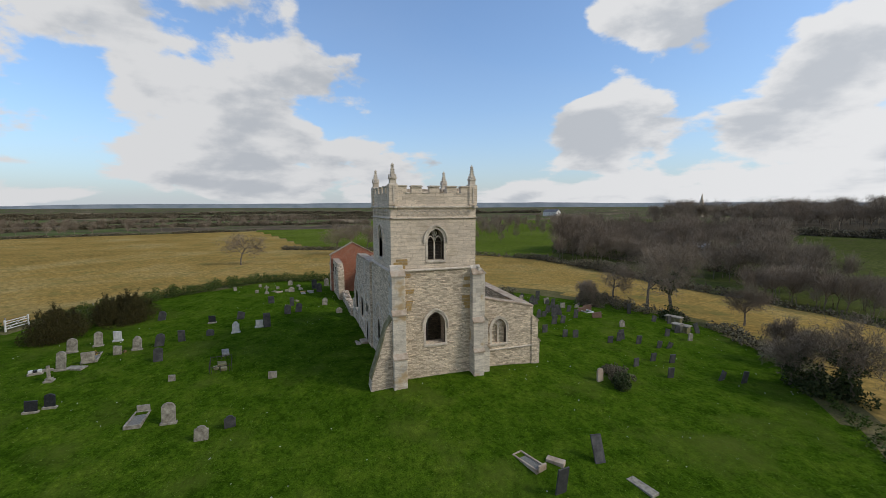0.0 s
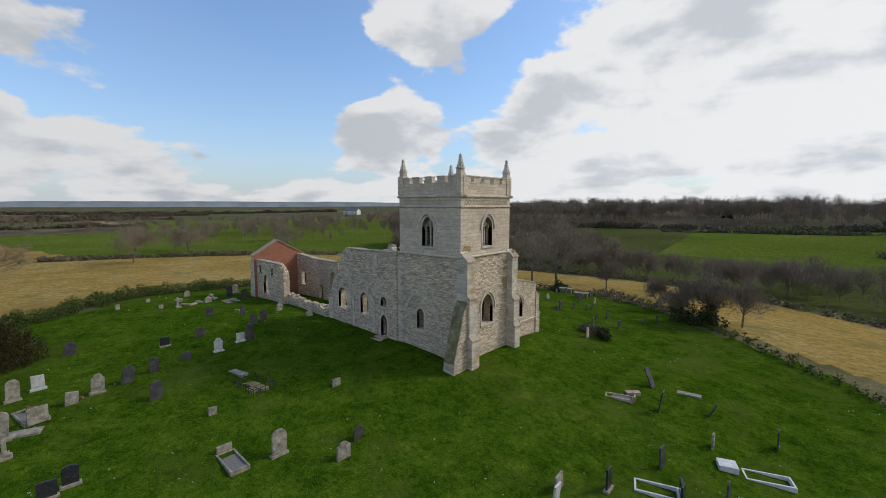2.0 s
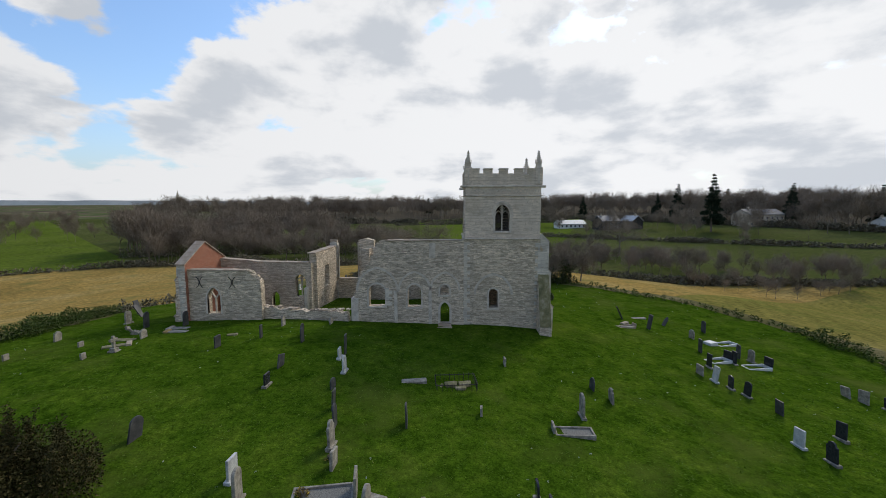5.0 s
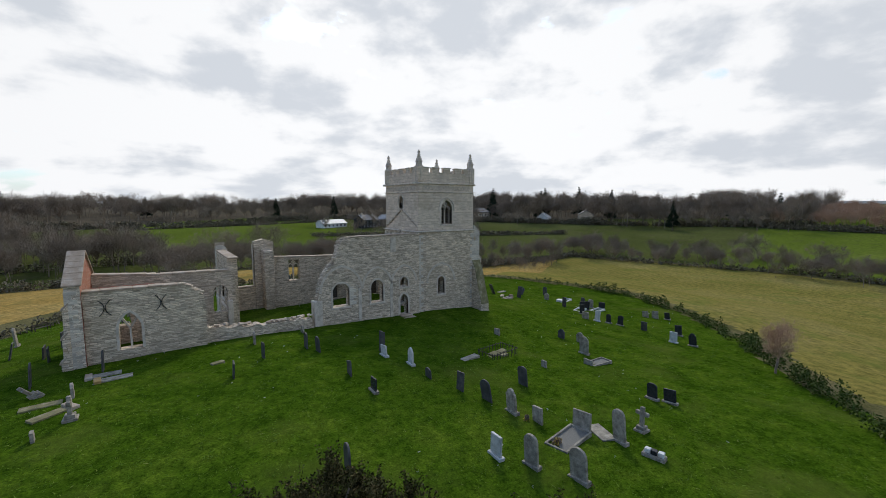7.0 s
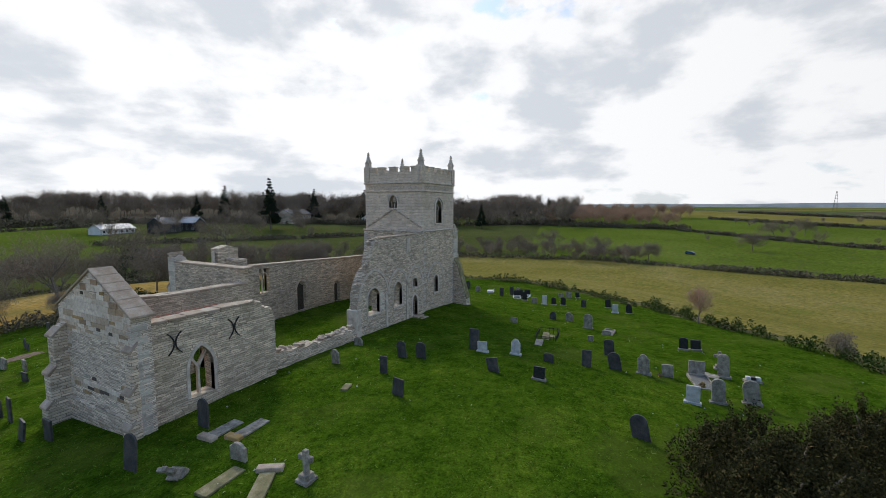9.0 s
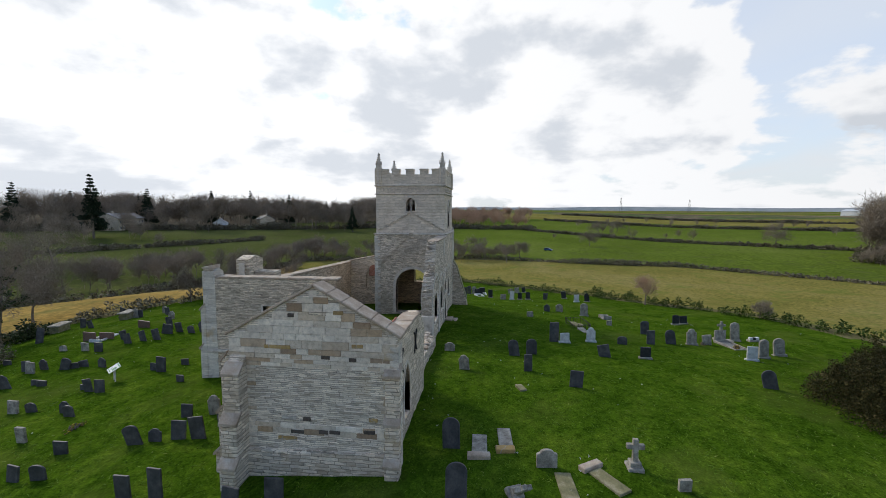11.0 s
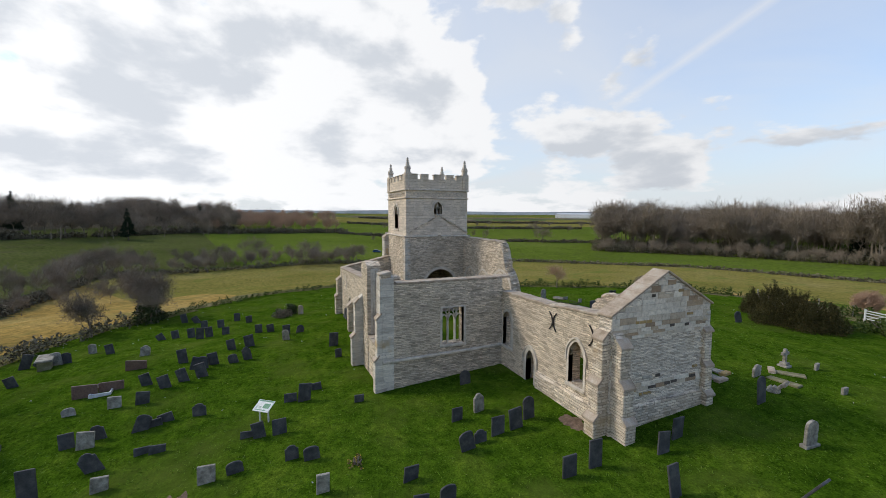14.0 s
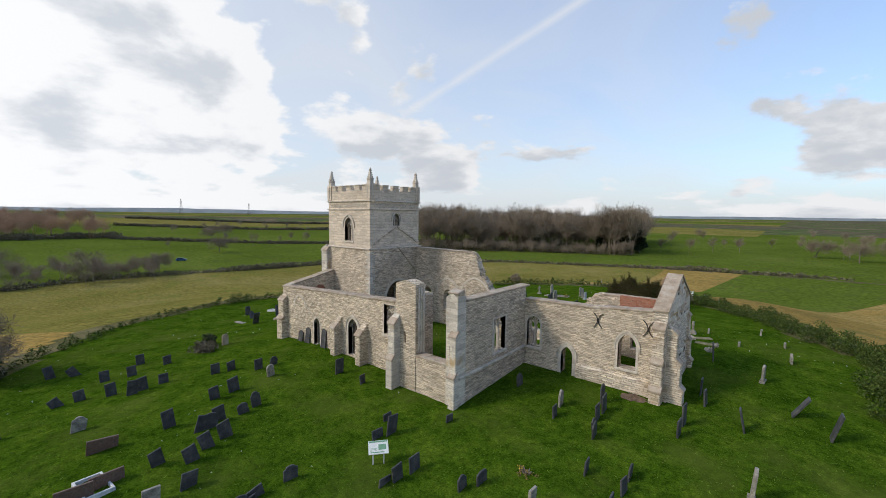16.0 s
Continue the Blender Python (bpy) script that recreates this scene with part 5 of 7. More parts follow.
def headstone(kind, x, y, w=0.62, h=0.95, top="", turn=0.0, lean=0.0, tilt=0.0, base=None):
    """An upright slab, broad side to east and west, its foot in the turf."""
    mat, thick, words, shape = KINDS[kind]
    bm = bmesh.new()
    prism(bm, [(u, v - 0.25) for u, v in stone_outline(w, h + 0.25, top or shape)], -thick / 2, thick / 2, 0)
    soften(bm, 0.012)
    state = ", leaning" if abs(lean) > 9 or abs(tilt) > 9 else ""
    shape_words = {"flat": "square-topped", "round": "round-topped", "arch": "round-topped", "shoulder": "shouldered"}[top or shape]
    ob = part("headstone", bm, mat)
    tagged(ob, shape_words + " " + words + state + " in the turf", "gravestone", "gravestones in the churchyard")
    if base if base is not None else kind in ("pale", "black"):
        bm = bmesh.new()
        box(bm, -0.16, 0.16, -w / 2 - 0.09, w / 2 + 0.09, -0.2, 0.12)
        part("plinth", soften(bm, 0.015), GREYSTONE if kind != "pale" else MARBLE, ob)
    return set_on_ground(ob, x, y, turn, lean, tilt)


def slab(x, y, l=1.7, w=0.7, turn=0.0, mat=None, high=0.08):
    bm = bmesh.new()
    box(bm, -l / 2, l / 2, -w / 2, w / 2, -0.15, high)
    ob = tagged(part("ledger_slab", soften(bm, 0.02), mat or GREYSTONE), "flat weathered stone grave slab lying in the grass", "grave slab", "grave slabs")
    return set_on_ground(ob, x, y, turn)


def kerbed(x, y, l=2.0, w=0.95, turn=0.0, stone=None, mat=None, fill=None, lean=0):
    """A grave edged with low kerbs, with its headstone at the west end."""
    mat = mat or GREYSTONE
    g = thing("kerbed_grave", "grave edged with low stone kerbs", "grave", "kerbed graves")
    for name, b in (("kerb", (-l / 2, l / 2, -w / 2, -w / 2 + 0.11)), ("kerb", (-l / 2, l / 2, w / 2 - 0.11, w / 2)), ("kerb", (l / 2 - 0.11, l / 2, -w / 2 + 0.115, w / 2 - 0.115)), ("kerb", (-l / 2, -l / 2 + 0.11, -w / 2 + 0.115, w / 2 - 0.115))):
        bm = bmesh.new()
        box(bm, *b, -0.15, 0.16)
        part(name, soften(bm, 0.012), mat, g)
    if fill:
        bm = bmesh.new()
        box(bm, -l / 2 + 0.115, l / 2 - 0.115, -w / 2 + 0.115, w / 2 - 0.115, -0.1, 0.07)
        part("gravel_bed", bm, fill, g)
    if stone:
        kmat, h, top = stone
        bm = bmesh.new()
        prism(bm, stone_outline(w * 0.8, h, top), -l / 2 - 0.13, -l / 2 - 0.01, 0)
        part("headstone", soften(bm, 0.012), kmat, g)
    return set_on_ground(g, x, y, turn)


def cross_grave(x, y, h=1.0, mat=None, turn=0.0, lean=0.0):
    mat = mat or GREYSTONE
    g = thing("grave_cross", "weathered stone cross on a stepped base", "grave cross", "grave crosses")
    bm = bmesh.new()
    box(bm, -0.09, 0.09, -0.10, 0.10, 0.28, h)
    box(bm, -0.085, 0.085, -0.34, 0.34, h * 0.66, h * 0.66 + 0.2)
    part("cross", soften(bm, 0.02), mat, g)
    for k, (a, z0, z1) in enumerate(((0.30, -0.15, 0.12), (0.21, 0.12, 0.3))):
        bm = bmesh.new()
        box(bm, -a, a, -a, a, z0, z1)
        part("step", soften(bm, 0.02), mat, g)
    return set_on_ground(g, x, y, turn, lean)


GRAVEL = mottled("grave_gravel", [(0.35, (0.10, 0.10, 0.09)), (0.65, (0.26, 0.25, 0.22))], 18.0)
SOIL = mottled("bare_soil", [(0.35, (0.09, 0.06, 0.04)), (0.65, (0.19, 0.13, 0.09))], 4.0)
rg = random.Random(21)


def row_of(kind, top, stones):
    """Stones of one sort: x, y, width, height, lean to the east, tilt to the south."""
    for x, y, w, h, lean, tilt in stones:
        headstone(kind, x, y, w * (rg.uniform(0.74, 0.94) if w > 0.78 and kind != "brown" else 1.0), h, top, rg.uniform(-7, 7), lean + rg.uniform(-5, 5), tilt + rg.uniform(-2, 2), None if kind != "grey" else h > 1.1)


# old slates and a few granite stones south of the church
row_of("slate", "flat", ((0.9, -30.6, 0.66, 0.9, 0, 9), (-10.8, -26.7, 0.66, 1.1, 0, 10), (-9.8, -25.2, 0.66, 0.9, 0, 30), (-5.6, -24, 0.66, 0.9, 0, 3), (-4.9, -22.3, 0.66, 0.85, 0, 2), (-8.2, -20.9, 0.66, 0.95, 0, 4), (-5.6, -19.5, 0.66, 0.8, 0, 2), (-2.1, -26.1, 0.66, 0.8, 0, 8), (-2.3, -27.3, 0.66, 0.7, 0, 26), (-0.85, -24.5, 0.66, 0.95, 0, 4), (0.6, -23.6, 0.66, 1.1, 0, -5), (0.25, -22.8, 0.66, 1, 0, 6), (0, -21.4, 0.66, 0.75, 0, -2), (1.9, -18.3, 0.66, 0.85, 0, 3), (2.3, -17.2, 0.66, 0.8, 0, 6),))
row_of("slate", "flat", ((4.1, -15.8, 0.68, 0.9, 0, 1), (7, -20.3, 0.85, 0.93, 0, 10), (6.8, -18.9, 0.84, 1.04, 0, 9), (10.3, -21.3, 0.85, 0.98, 0, 9), (10.7, -22.6, 0.85, 0.98, 0, -18), (12.5, -21.8, 0.85, 1.05, 0, 12), (8.8, -23.6, 0.85, 1.12, 0, 7), (12.8, -22.9, 0.85, 0.95, 0, 15), (13.4, -23.9, 0.85, 0.9, 0, 16), (12.4, -25.2, 0.85, 0.88, 0, 14), (15.4, -24.8, 0.85, 0.83, 0, -8), (18.7, -23.4, 0.85, 0.45, 0, 6), (18.4, -22.9, 0.85, 0.5, 0, 15), (19.2, -16.1, 0.82, 0.54, 0, -1), (19.5, -15.3, 0.85, 1.17, 0, -3),))
row_of("slate", "flat", ((18.2, -14.4, 0.81, 0.47, 0, 8), (22.7, -17.8, 0.85, 0.9, 0, 7), (22.9, -16.8, 0.82, 0.84, 0, 0), (22.4, -18.4, 0.77, 0.35, 0, -2), (21.4, -12.2, 0.57, 0.47, 0, -1), (10.1, -12.2, 0.82, 1.17, 0, -3), (13, -12.2, 0.51, 0.68, 0, 2), (19.1, -27.3, 0.85, 0.83, 0, 3), (21.5, -23.4, 0.7, 0.37, 0, -1), (21.7, -22.7, 0.85, 0.43, 0, -4), (29.8, -11.6, 0.83, 0.68, 0, -2), (31.7, -11.8, 0.85, 0.73, 0, -3), (31.6, -13.4, 0.85, 0.86, 0, -3), (23.3, -27.2, 0.85, 1.63, 0, 2), (25.6, -25.3, 0.85, 0.91, 0, 36),))
row_of("slate", "flat", ((25.9, -23.8, 0.85, 0.7, 0, 11), (11.7, -35.3, 0.85, 1.52, 0, -6), (8.6, -40.5, 0.85, 1.1, 0, -7), (6, -36.7, 0.85, 1.06, 0, 0), (6.8, -34.8, 0.85, 0.83, 0, 18), (1.5, -36.4, 0.85, 1.35, 0, -17), (1.8, -34.9, 0.85, 0.76, 0, 47), (17.6, -31, 0.85, 0.4, 0, -6),))
row_of("grey", "arch", ((6.3, -15.9, 0.79, 0.96, 0, 7),))
row_of("slate", "shoulder", ((4.2, -14.6, 0.84, 0.72, 0, -11), (10.2, -18.9, 0.85, 1.08, 0, 11), (18.5, -21.2, 0.85, 0.75, 0, 1), (18.8, -26, 0.85, 0.79, 0, 14), (25.6, -16.3, 0.84, 0.7, 0, 1), (22, -25.2, 0.85, 1.02, 0, 25),))
row_of("slate", "round", ((10.5, -19.9, 0.83, 0.71, 0, 11), (10.8, -22, 0.76, 0.94, 0, 1), (18.9, -24.1, 0.85, 0.96, 0, -20), (25.4, -18.8, 0.82, 0.61, 0, 6), (26.1, -15.4, 0.85, 0.7, 0, 6), (31.6, -10.6, 0.85, 0.72, 0, -2), (1.9, -33.4, 0.75, 0.93, 0, 4),))
row_of("grey", "shoulder", ((4.4, -27.2, 0.9, 0.89, 0, -7), (26, -6.3, 0.81, 1.08, 0, 5),))
row_of("brown", "flat", ((8.5, -26.8, 1.4, 0.72, 0, -5), (12.7, -28.6, 1.4, 0.83, 0, -1), (12.2, -27.3, 1.4, 0.61, 0, -2),))
row_of("grey", "flat", ((15.2, -26.3, 0.9, 0.74, 0, -1), (19.5, -26.4, 0.9, 0.92, 0, -5), (28.7, -15.2, 0.55, 0.86, 0, -1), (29.1, -18, 0.9, 0.91, 0, -8), (25.5, -20, 0.9, 0.81, 0, -3), (23.8, -24.5, 0.9, 0.71, 0, -6),))
row_of("grey", "round", ((15.1, -28.6, 0.9, 0.49, 0, 11), (2, -34, 0.9, 1.1, 0, 11), (-0.7, -32.4, 0.8, 0.9, 0, 3),))
row_of("slate", "arch", ((22.5, -5.5, 0.72, 0.89, 0, 0),))
row_of("black", "flat", ((29, -19.2, 0.8, 0.57, 0, -5),))
row_of("pale", "shoulder", ((29.1, -21, 0.8, 0.99, 0, -9),))
# between chapel and chancel, and east of the gable
row_of("slate", "round", ((29, -8.4, 0.85, 1.01, 0, 17),))
row_of("slate", "shoulder", ((28.7, -7.6, 0.67, 0.63, 0, -1),))
row_of("slate", "flat", ((28.5, -6.5, 0.85, 0.95, 0, 0), (28.5, -5.4, 0.85, 1.14, 0, 7), (26.3, -7.8, 0.64, 0.74, 0, -1), (32.7, -5.4, 0.85, 0.99, 0, 0), (32.7, -4, 0.85, 1.29, 0, 0), (33.3, -0.6, 0.85, 1, 0, -5), (32.8, 0.9, 0.85, 1.06, 0, -1), (37.6, 1.4, 0.85, 1.48, 31, 0), (39.3, -0.4, 0.85, 1.59, 15, 0), (35.5, -2.5, 0.62, 1.29, -8, 0),))
row_of("slate", "arch", ((28, -4.3, 0.85, 1.26, 0, 6), (29.3, 7.1, 0.85, 1.35, 2, 0), (32.6, 7.6, 0.85, 1.48, -5, 0),))
row_of("grey", "shoulder", ((30.3, 11, 0.9, 0.74, 2, 0), (37.4, 11.2, 0.71, 0.79, 0, 5),))
row_of("grey", "flat", ((31.1, 15.8, 0.45, 0.45, 0, 3), (33.8, 13.0, 0.45, 0.4, 0, 0), (35.0, 19.1, 0.45, 0.6, 4, 0), (36.9, 15.7, 0.45, 0.45, 0, 0), (32.1, 32.4, 0.5, 0.5, 0, 2),))
row_of("grey", "arch", ((36.3, -8.7, 0.9, 1.65, 1, 0), (35.9, 5.5, 0.7, 1.25, 3, 2),))
# white and grey stones on the north side
row_of("slate", "flat", ((12.9, 13.6, 0.85, 1.57, 0, 1), (16.6, 16.6, 0.78, 0.88, 0, 12), (11.6, 21.4, 0.83, 1.14, 0, 2), (20.5, 11, 0.5, 1.07, 0, -1), (22.7, 13.5, 0.85, 0.94, 0, -3),))
row_of("pale", "flat", ((13.1, 14.4, 0.72, 0.8, 0, 1), (14.2, 27.5, 0.8, 1.03, 0, 0),))
row_of("pale", "shoulder", ((12.2, 16.6, 0.8, 1.17, 0, 1),))
row_of("slate", "round", ((12.3, 19, 0.73, 0.64, 0, 2), (7.3, 22.4, 0.81, 1.24, 0, 3),))
row_of("black", "flat", ((16.3, 19.4, 0.69, 0.83, 0, 2), (0.8, 28.4, 0.73, 0.88, 0, 4), ))
row_of("slate", "shoulder", ((-5.1, 15.2, 0.7, 0.87, 0, 2),))
row_of("slate", "arch", ((11, 23.2, 0.78, 1.22, 0, 11), (20.2, 25.2, 0.77, 1.13, 0, 11), (17.4, 10.3, 0.85, 1.12, 0, 8), (16.9, 11.5, 0.85, 1.13, 0, 0),))
row_of("grey", "shoulder", ((10.7, 24.9, 0.89, 1.33, 0, 3), (-5.9, 16.8, 0.9, 0.96, 0, 2), (20.3, 7, 0.84, 0.94, 0, 7), (16.3, 5.6, 0.83, 0.63, 0, -1),))
row_of("grey", "flat", ((10.2, 26.3, 0.85, 0.83, 0, 4), (3.1, 20.4, 0.49, 0.5, 0, 3), (0.8, 12.7, 0.68, 0.57, 0, 3),))
row_of("grey", "arch", ((8, 29.6, 0.9, 1.65, 0, 5), (13.3, 28.8, 0.9, 1.43, 0, 5), (12.3, 30.5, 0.9, 1.37, 0, 6), (-3.2, 19.2, 0.9, 1.5, 0, 1),))
row_of("black", "round", ((1.2, 27.5, 0.8, 1.04, 0, 2),))
# newer stones on the north-west slope
row_of("black", "flat", ((-17.6, 8.2, 0.8, 1.25, 3, 0), (-20.8, 6.6, 0.8, 1.23, 1, 0), (-18.8, 19.4, 0.8, 1.11, 0, 7), (-27.3, 13.9, 0.8, 0.91, 0, 8),))
row_of("slate", "flat", ((-19.2, 4.1, 0.85, 1.33, 5, 0), (-17.3, -2.6, 0.85, 1.65, -6, 0), (-15.9, -6.5, 0.85, 1.65, 25, 0), (-17.4, 16.4, 0.85, 1.01, 6, 0),))
row_of("pale", "flat", ((-16.1, 11.4, 0.8, 1.29, -2, 0), (-15.3, 20.6, 0.8, 1.09, 0, 1),))
row_of("black", "round", ((-16.6, 12.6, 0.8, 1.06, 3, 0), (-17, 13.8, 0.8, 1.13, 1, 0),))
row_of("grey", "flat", ((-15.7, 10.1, 0.9, 0.82, 2, 0), (-26.3, 11.6, 0.9, 0.82, 0, 7), (-26.6, 12.7, 0.9, 0.97, 0, 7),))
row_of("slate", "round", ((-24.1, -3.7, 0.85, 1.35, 1, 0), (-22.5, 4.6, 0.85, 1.32, 4, 0),))
row_of("grey", "shoulder", ((-21, -0.6, 0.9, 0.95, 3, 0),))
row_of("slate", "shoulder", ((-20.1, -4.9, 0.85, 1.1, -25, 0),))
row_of("grey", "round", ((-23.2, 5.4, 0.9, 1.2, 2, 0),))
row_of("black", "shoulder", ((-15.8, 22.2, 0.8, 1.24, 0, 7),))
headstone("ochre", -7.3, -13.8, 0.62, 1.15, "arch", 4, 3)
# kerbed graves, slabs and crosses
kerbed(12.0, -27.8, 2.0, 1.2, 4, None, PALE)
kerbed(10.1, 28.2, 2.5, 1.2, 10, (GREYSTONE, 1.0, "flat"), GREYSTONE, GRAVEL)
kerbed(-2.1, 21.3, 2.2, 1.0, 178, (GREYSTONE, 0.55, "flat"), GREYSTONE, GRAVEL)
kerbed(-19.5, 6.4, 2.2, 1.1, 18, (BLACKGRANITE, 0.9, "flat"), PALE)
kerbed(-22.6, 6.9, 2.3, 1.1, 8, (BLACKGRANITE, 0.95, "flat"), PALE)
kerbed(-23.9, 0.5, 2.4, 1.1, 20, None, PALE)
slab(-22.0, 1.1, 1.0, 0.9, 20, PALE, 0.3)
kerbed(-14.6, -2.2, 2.0, 0.8, 16, (COPING, 0.4, "flat"), COPING, GRAVEL)
slab(-15.1, -3.8, 1.1, 0.5, 40, COPING, 0.2)
slab(-18.3, -7.4, 1.7, 0.6, 8)
slab(29.1, 8.3, 1.6, 0.65, 2)
slab(28.5, 9.4, 1.6, 0.6, 4)
slab(31.5, 11.6, 1.7, 0.62, 4, MOSSY)
slab(31.0, 13.2, 1.5, 0.6, 34, MOSSY)
slab(7.4, 17.0, 1.7, 0.6, 10)
slab(8.1, 28.6, 1.5, 0.8, 70)
slab(23.2, 10.4, 0.8, 0.4, 20, MOSSY, 0.1)
cross_grave(30.0, 14.4, 1.2)
cross_grave(32.0, 9.7, 1.0, None, 25, 42)
cross_grave(5.9, 29.5, 1.3)
for x, y, turn, l, m in ((29.9, 8.3, 4, 0.95, COPING), (29.4, 9.4, 6, 0.8, OCHRE), (30.2, 12.7, 34, 1.0, COPING)):
    bm = bmesh.new()
    box(bm, -0.18, 0.18, -l / 2, l / 2, -0.1, 0.17)
    set_on_ground(tagged(part("footstone", soften(bm, 0.03), m), "weathered stone block at the end of a slab", "stone block", "blocks by the slabs"), x, y, turn)


def flower_box(x, y, turn):
    """A small open stone box with two vases, as left on a grave."""
    g = thing("grave_vase_box", "small grey stone vase box on the grass", "grave ornament")
    bm = bmesh.new()
    box(bm, -0.22, 0.22, -0.5, 0.5, -0.1, 0.16)
    part("base", soften(bm, 0.02), GREYSTONE, g)
    for v, m in ((-0.28, PALE), (0.3, PALE), (0.0, BLACKGRANITE)):
        bm = bmesh.new()
        box(bm, -0.13, 0.13, v - 0.13, v + 0.13, 0.16, 0.36)
        part("vase", soften(bm, 0.02), m, g)
    return set_on_ground(g, x, y, turn)


flower_box(7.8, 31.2, 12)
# chest tomb
bm = bmesh.new()
box(bm, -0.95, 0.95, -0.42, 0.42, -0.2, 0.75)
t1 = tagged(part("chest_tomb", soften(bm, 0.03), MOSSY), "mossy stone chest tomb with an overhanging grey lid", "tomb")
bm = bmesh.new()
box(bm, -1.1, 1.1, -0.55, 0.55, 0.75, 0.9)
part("lid", soften(bm, 0.03), GREYSTONE, t1)
set_on_ground(t1, 2.4, -34.6, 14)
t2 = copy_thing(t1, Matrix.Translation((6.9, -38.6, ground_z(6.9, -38.6))) @ Euler((0, 0, 0.3)).to_matrix().to_4x4())

# railed grave with a cross-shaped slab
RG = thing("railed_grave", "grave with thin iron rails round a mossy slab", "grave")
for sx in (-1, 1):
    for k in range(9):
        bm = bmesh.new()
        u = -1.3 + k * 2.6 / 8
        box(bm, u - 0.015, u + 0.015, sx * 0.85 - 0.015, sx * 0.85 + 0.015, -0.1, 0.55)
        part("rail_bar", bm, IRON, RG)
    bm = bmesh.new()
    box(bm, -1.35, 1.35, sx * 0.85 - 0.02, sx * 0.85 + 0.02, 0.42, 0.46)
    part("rail", bm, IRON, RG)
    for k in range(5):
        bm = bmesh.new()
        u = -0.68 + k * 0.34
        box(bm, sx * 1.35 - 0.015, sx * 1.35 + 0.015, u - 0.015, u + 0.015, -0.1, 0.55)
        part("rail_bar", bm, IRON, RG)
    bm = bmesh.new()
    box(bm, sx * 1.35 - 0.02, sx * 1.35 + 0.02, -0.85, 0.85, 0.42, 0.46)
    part("rail", bm, IRON, RG)
for u0, u1, v0, v1, h in ((-1.1, -0.2, -0.5, 0.1, 0.14), (-0.15, 0.75, -0.45, 0.3, 0.17), (0.8, 1.15, -0.3, 0.35, 0.10), (-0.7, 0.1, 0.15, 0.6, 0.09)):
    bm = bmesh.new()
    prism(bm, [(u0, v0 + 0.06), (u0 + 0.2, v0), (u1, v0 + 0.1), (u1 - 0.05, v1), (u0 + 0.1, v1 - 0.04)], -0.1, h, 2)
    part("broken_slab", soften(bm, 0.02), MOSSY, RG)
set_on_ground(RG, 4.6, 17.0, 6)


# notice board with its lectern panel
NB = thing("notice_board", "white interpretation panel on two posts in the grass", "notice board")
WHITE = mottled("printed_white_panel", [(0.3, (0.62, 0.62, 0.55)), (0.7, (0.78, 0.78, 0.72))], 3.0, 0.4, 0.02)
GREENINK = mottled("green_print", [(0.3, (0.12, 0.26, 0.14)), (0.7, (0.20, 0.36, 0.22))], 6.0, 0.5, 0.02)
for u in (-0.28, 0.28):
    bm = bmesh.new()
    box(bm, u - 0.035, u + 0.035, -0.035, 0.035, -0.3, 0.85)
    part("post", bm, PALE, NB)
bm = bmesh.new()
prism(bm, [(-0.34, 0.72), (0.34, 1.08), (0.325, 1.11), (-0.355, 0.75)], -0.52, 0.52, 0)
pn = part("panel", bm, WHITE, NB)
for a, b, u0, u1 in ((0.86, 0.97, -0.48, 0.48), (0.1, 0.16, -0.42, 0.3), (0.24, 0.27, -0.42, -0.1), (0.32, 0.35, -0.42, -0.12), (0.40, 0.43, -0.42, -0.1), (0.3, 0.7, 0.0, 0.4)):
    bm = bmesh.new()
    p = lambda t: (-0.355 + 0.68 * t, 0.752 + 0.36 * t)
    (y0, z0), (y1, z1) = p(a), p(b)
    prism(bm, [(y0, z0), (y1, z1), (y1 - 0.003, z1 + 0.005), (y0 - 0.003, z0 + 0.005)], u0, u1, 0)
    part("print", bm, GREENINK, pn)
set_on_ground(NB, 21.0, -17.6, 52)


# slabs leaning on the aisle wall
for u, h, lean in ((0.2, 1.0, 10), (1.4, 1.45, 9), (4.1, 1.7, 7)):
    bm = bmesh.new()
    prism(bm, stone_outline(0.75, h + 0.2, "round"), -0.05, 0.05, 1)
    ob = tagged(part("leaning_slab", soften(bm, 0.012), SLATE), "slate gravestone leaning against the aisle wall", "gravestone", "slabs against the aisle wall")
    ob.matrix_world = Matrix.Translation((u, -9.72, ground_z(u, -9.8) - 0.15)) @ Euler((radians(-lean), 0, 0)).to_matrix().to_4x4()


# ---------------------------------------------------------------- plants
def leaf_material(name, stops, rough=0.6):
    m, nt, b = shader(name, rough)
    g = nt.nodes.new("ShaderNodeNewGeometry")
    tone = ramp_node(nt, g.outputs["Random Per Island"], stops)
    patch = noise_node(nt, 0.7, 3.0, 0.6, vec=g.outputs["Position"])
    tone = mix_node(nt, 0.5, tone, ramp_node(nt, patch, [(0.3, (0.55, 0.55, 0.55)), (0.7, (1.35, 1.35, 1.35))]), "MULTIPLY")
    b.inputs["Specular IOR Level"].default_value = 0.06
    nt.links.new(tone, b.inputs["Base Color"])
    return m


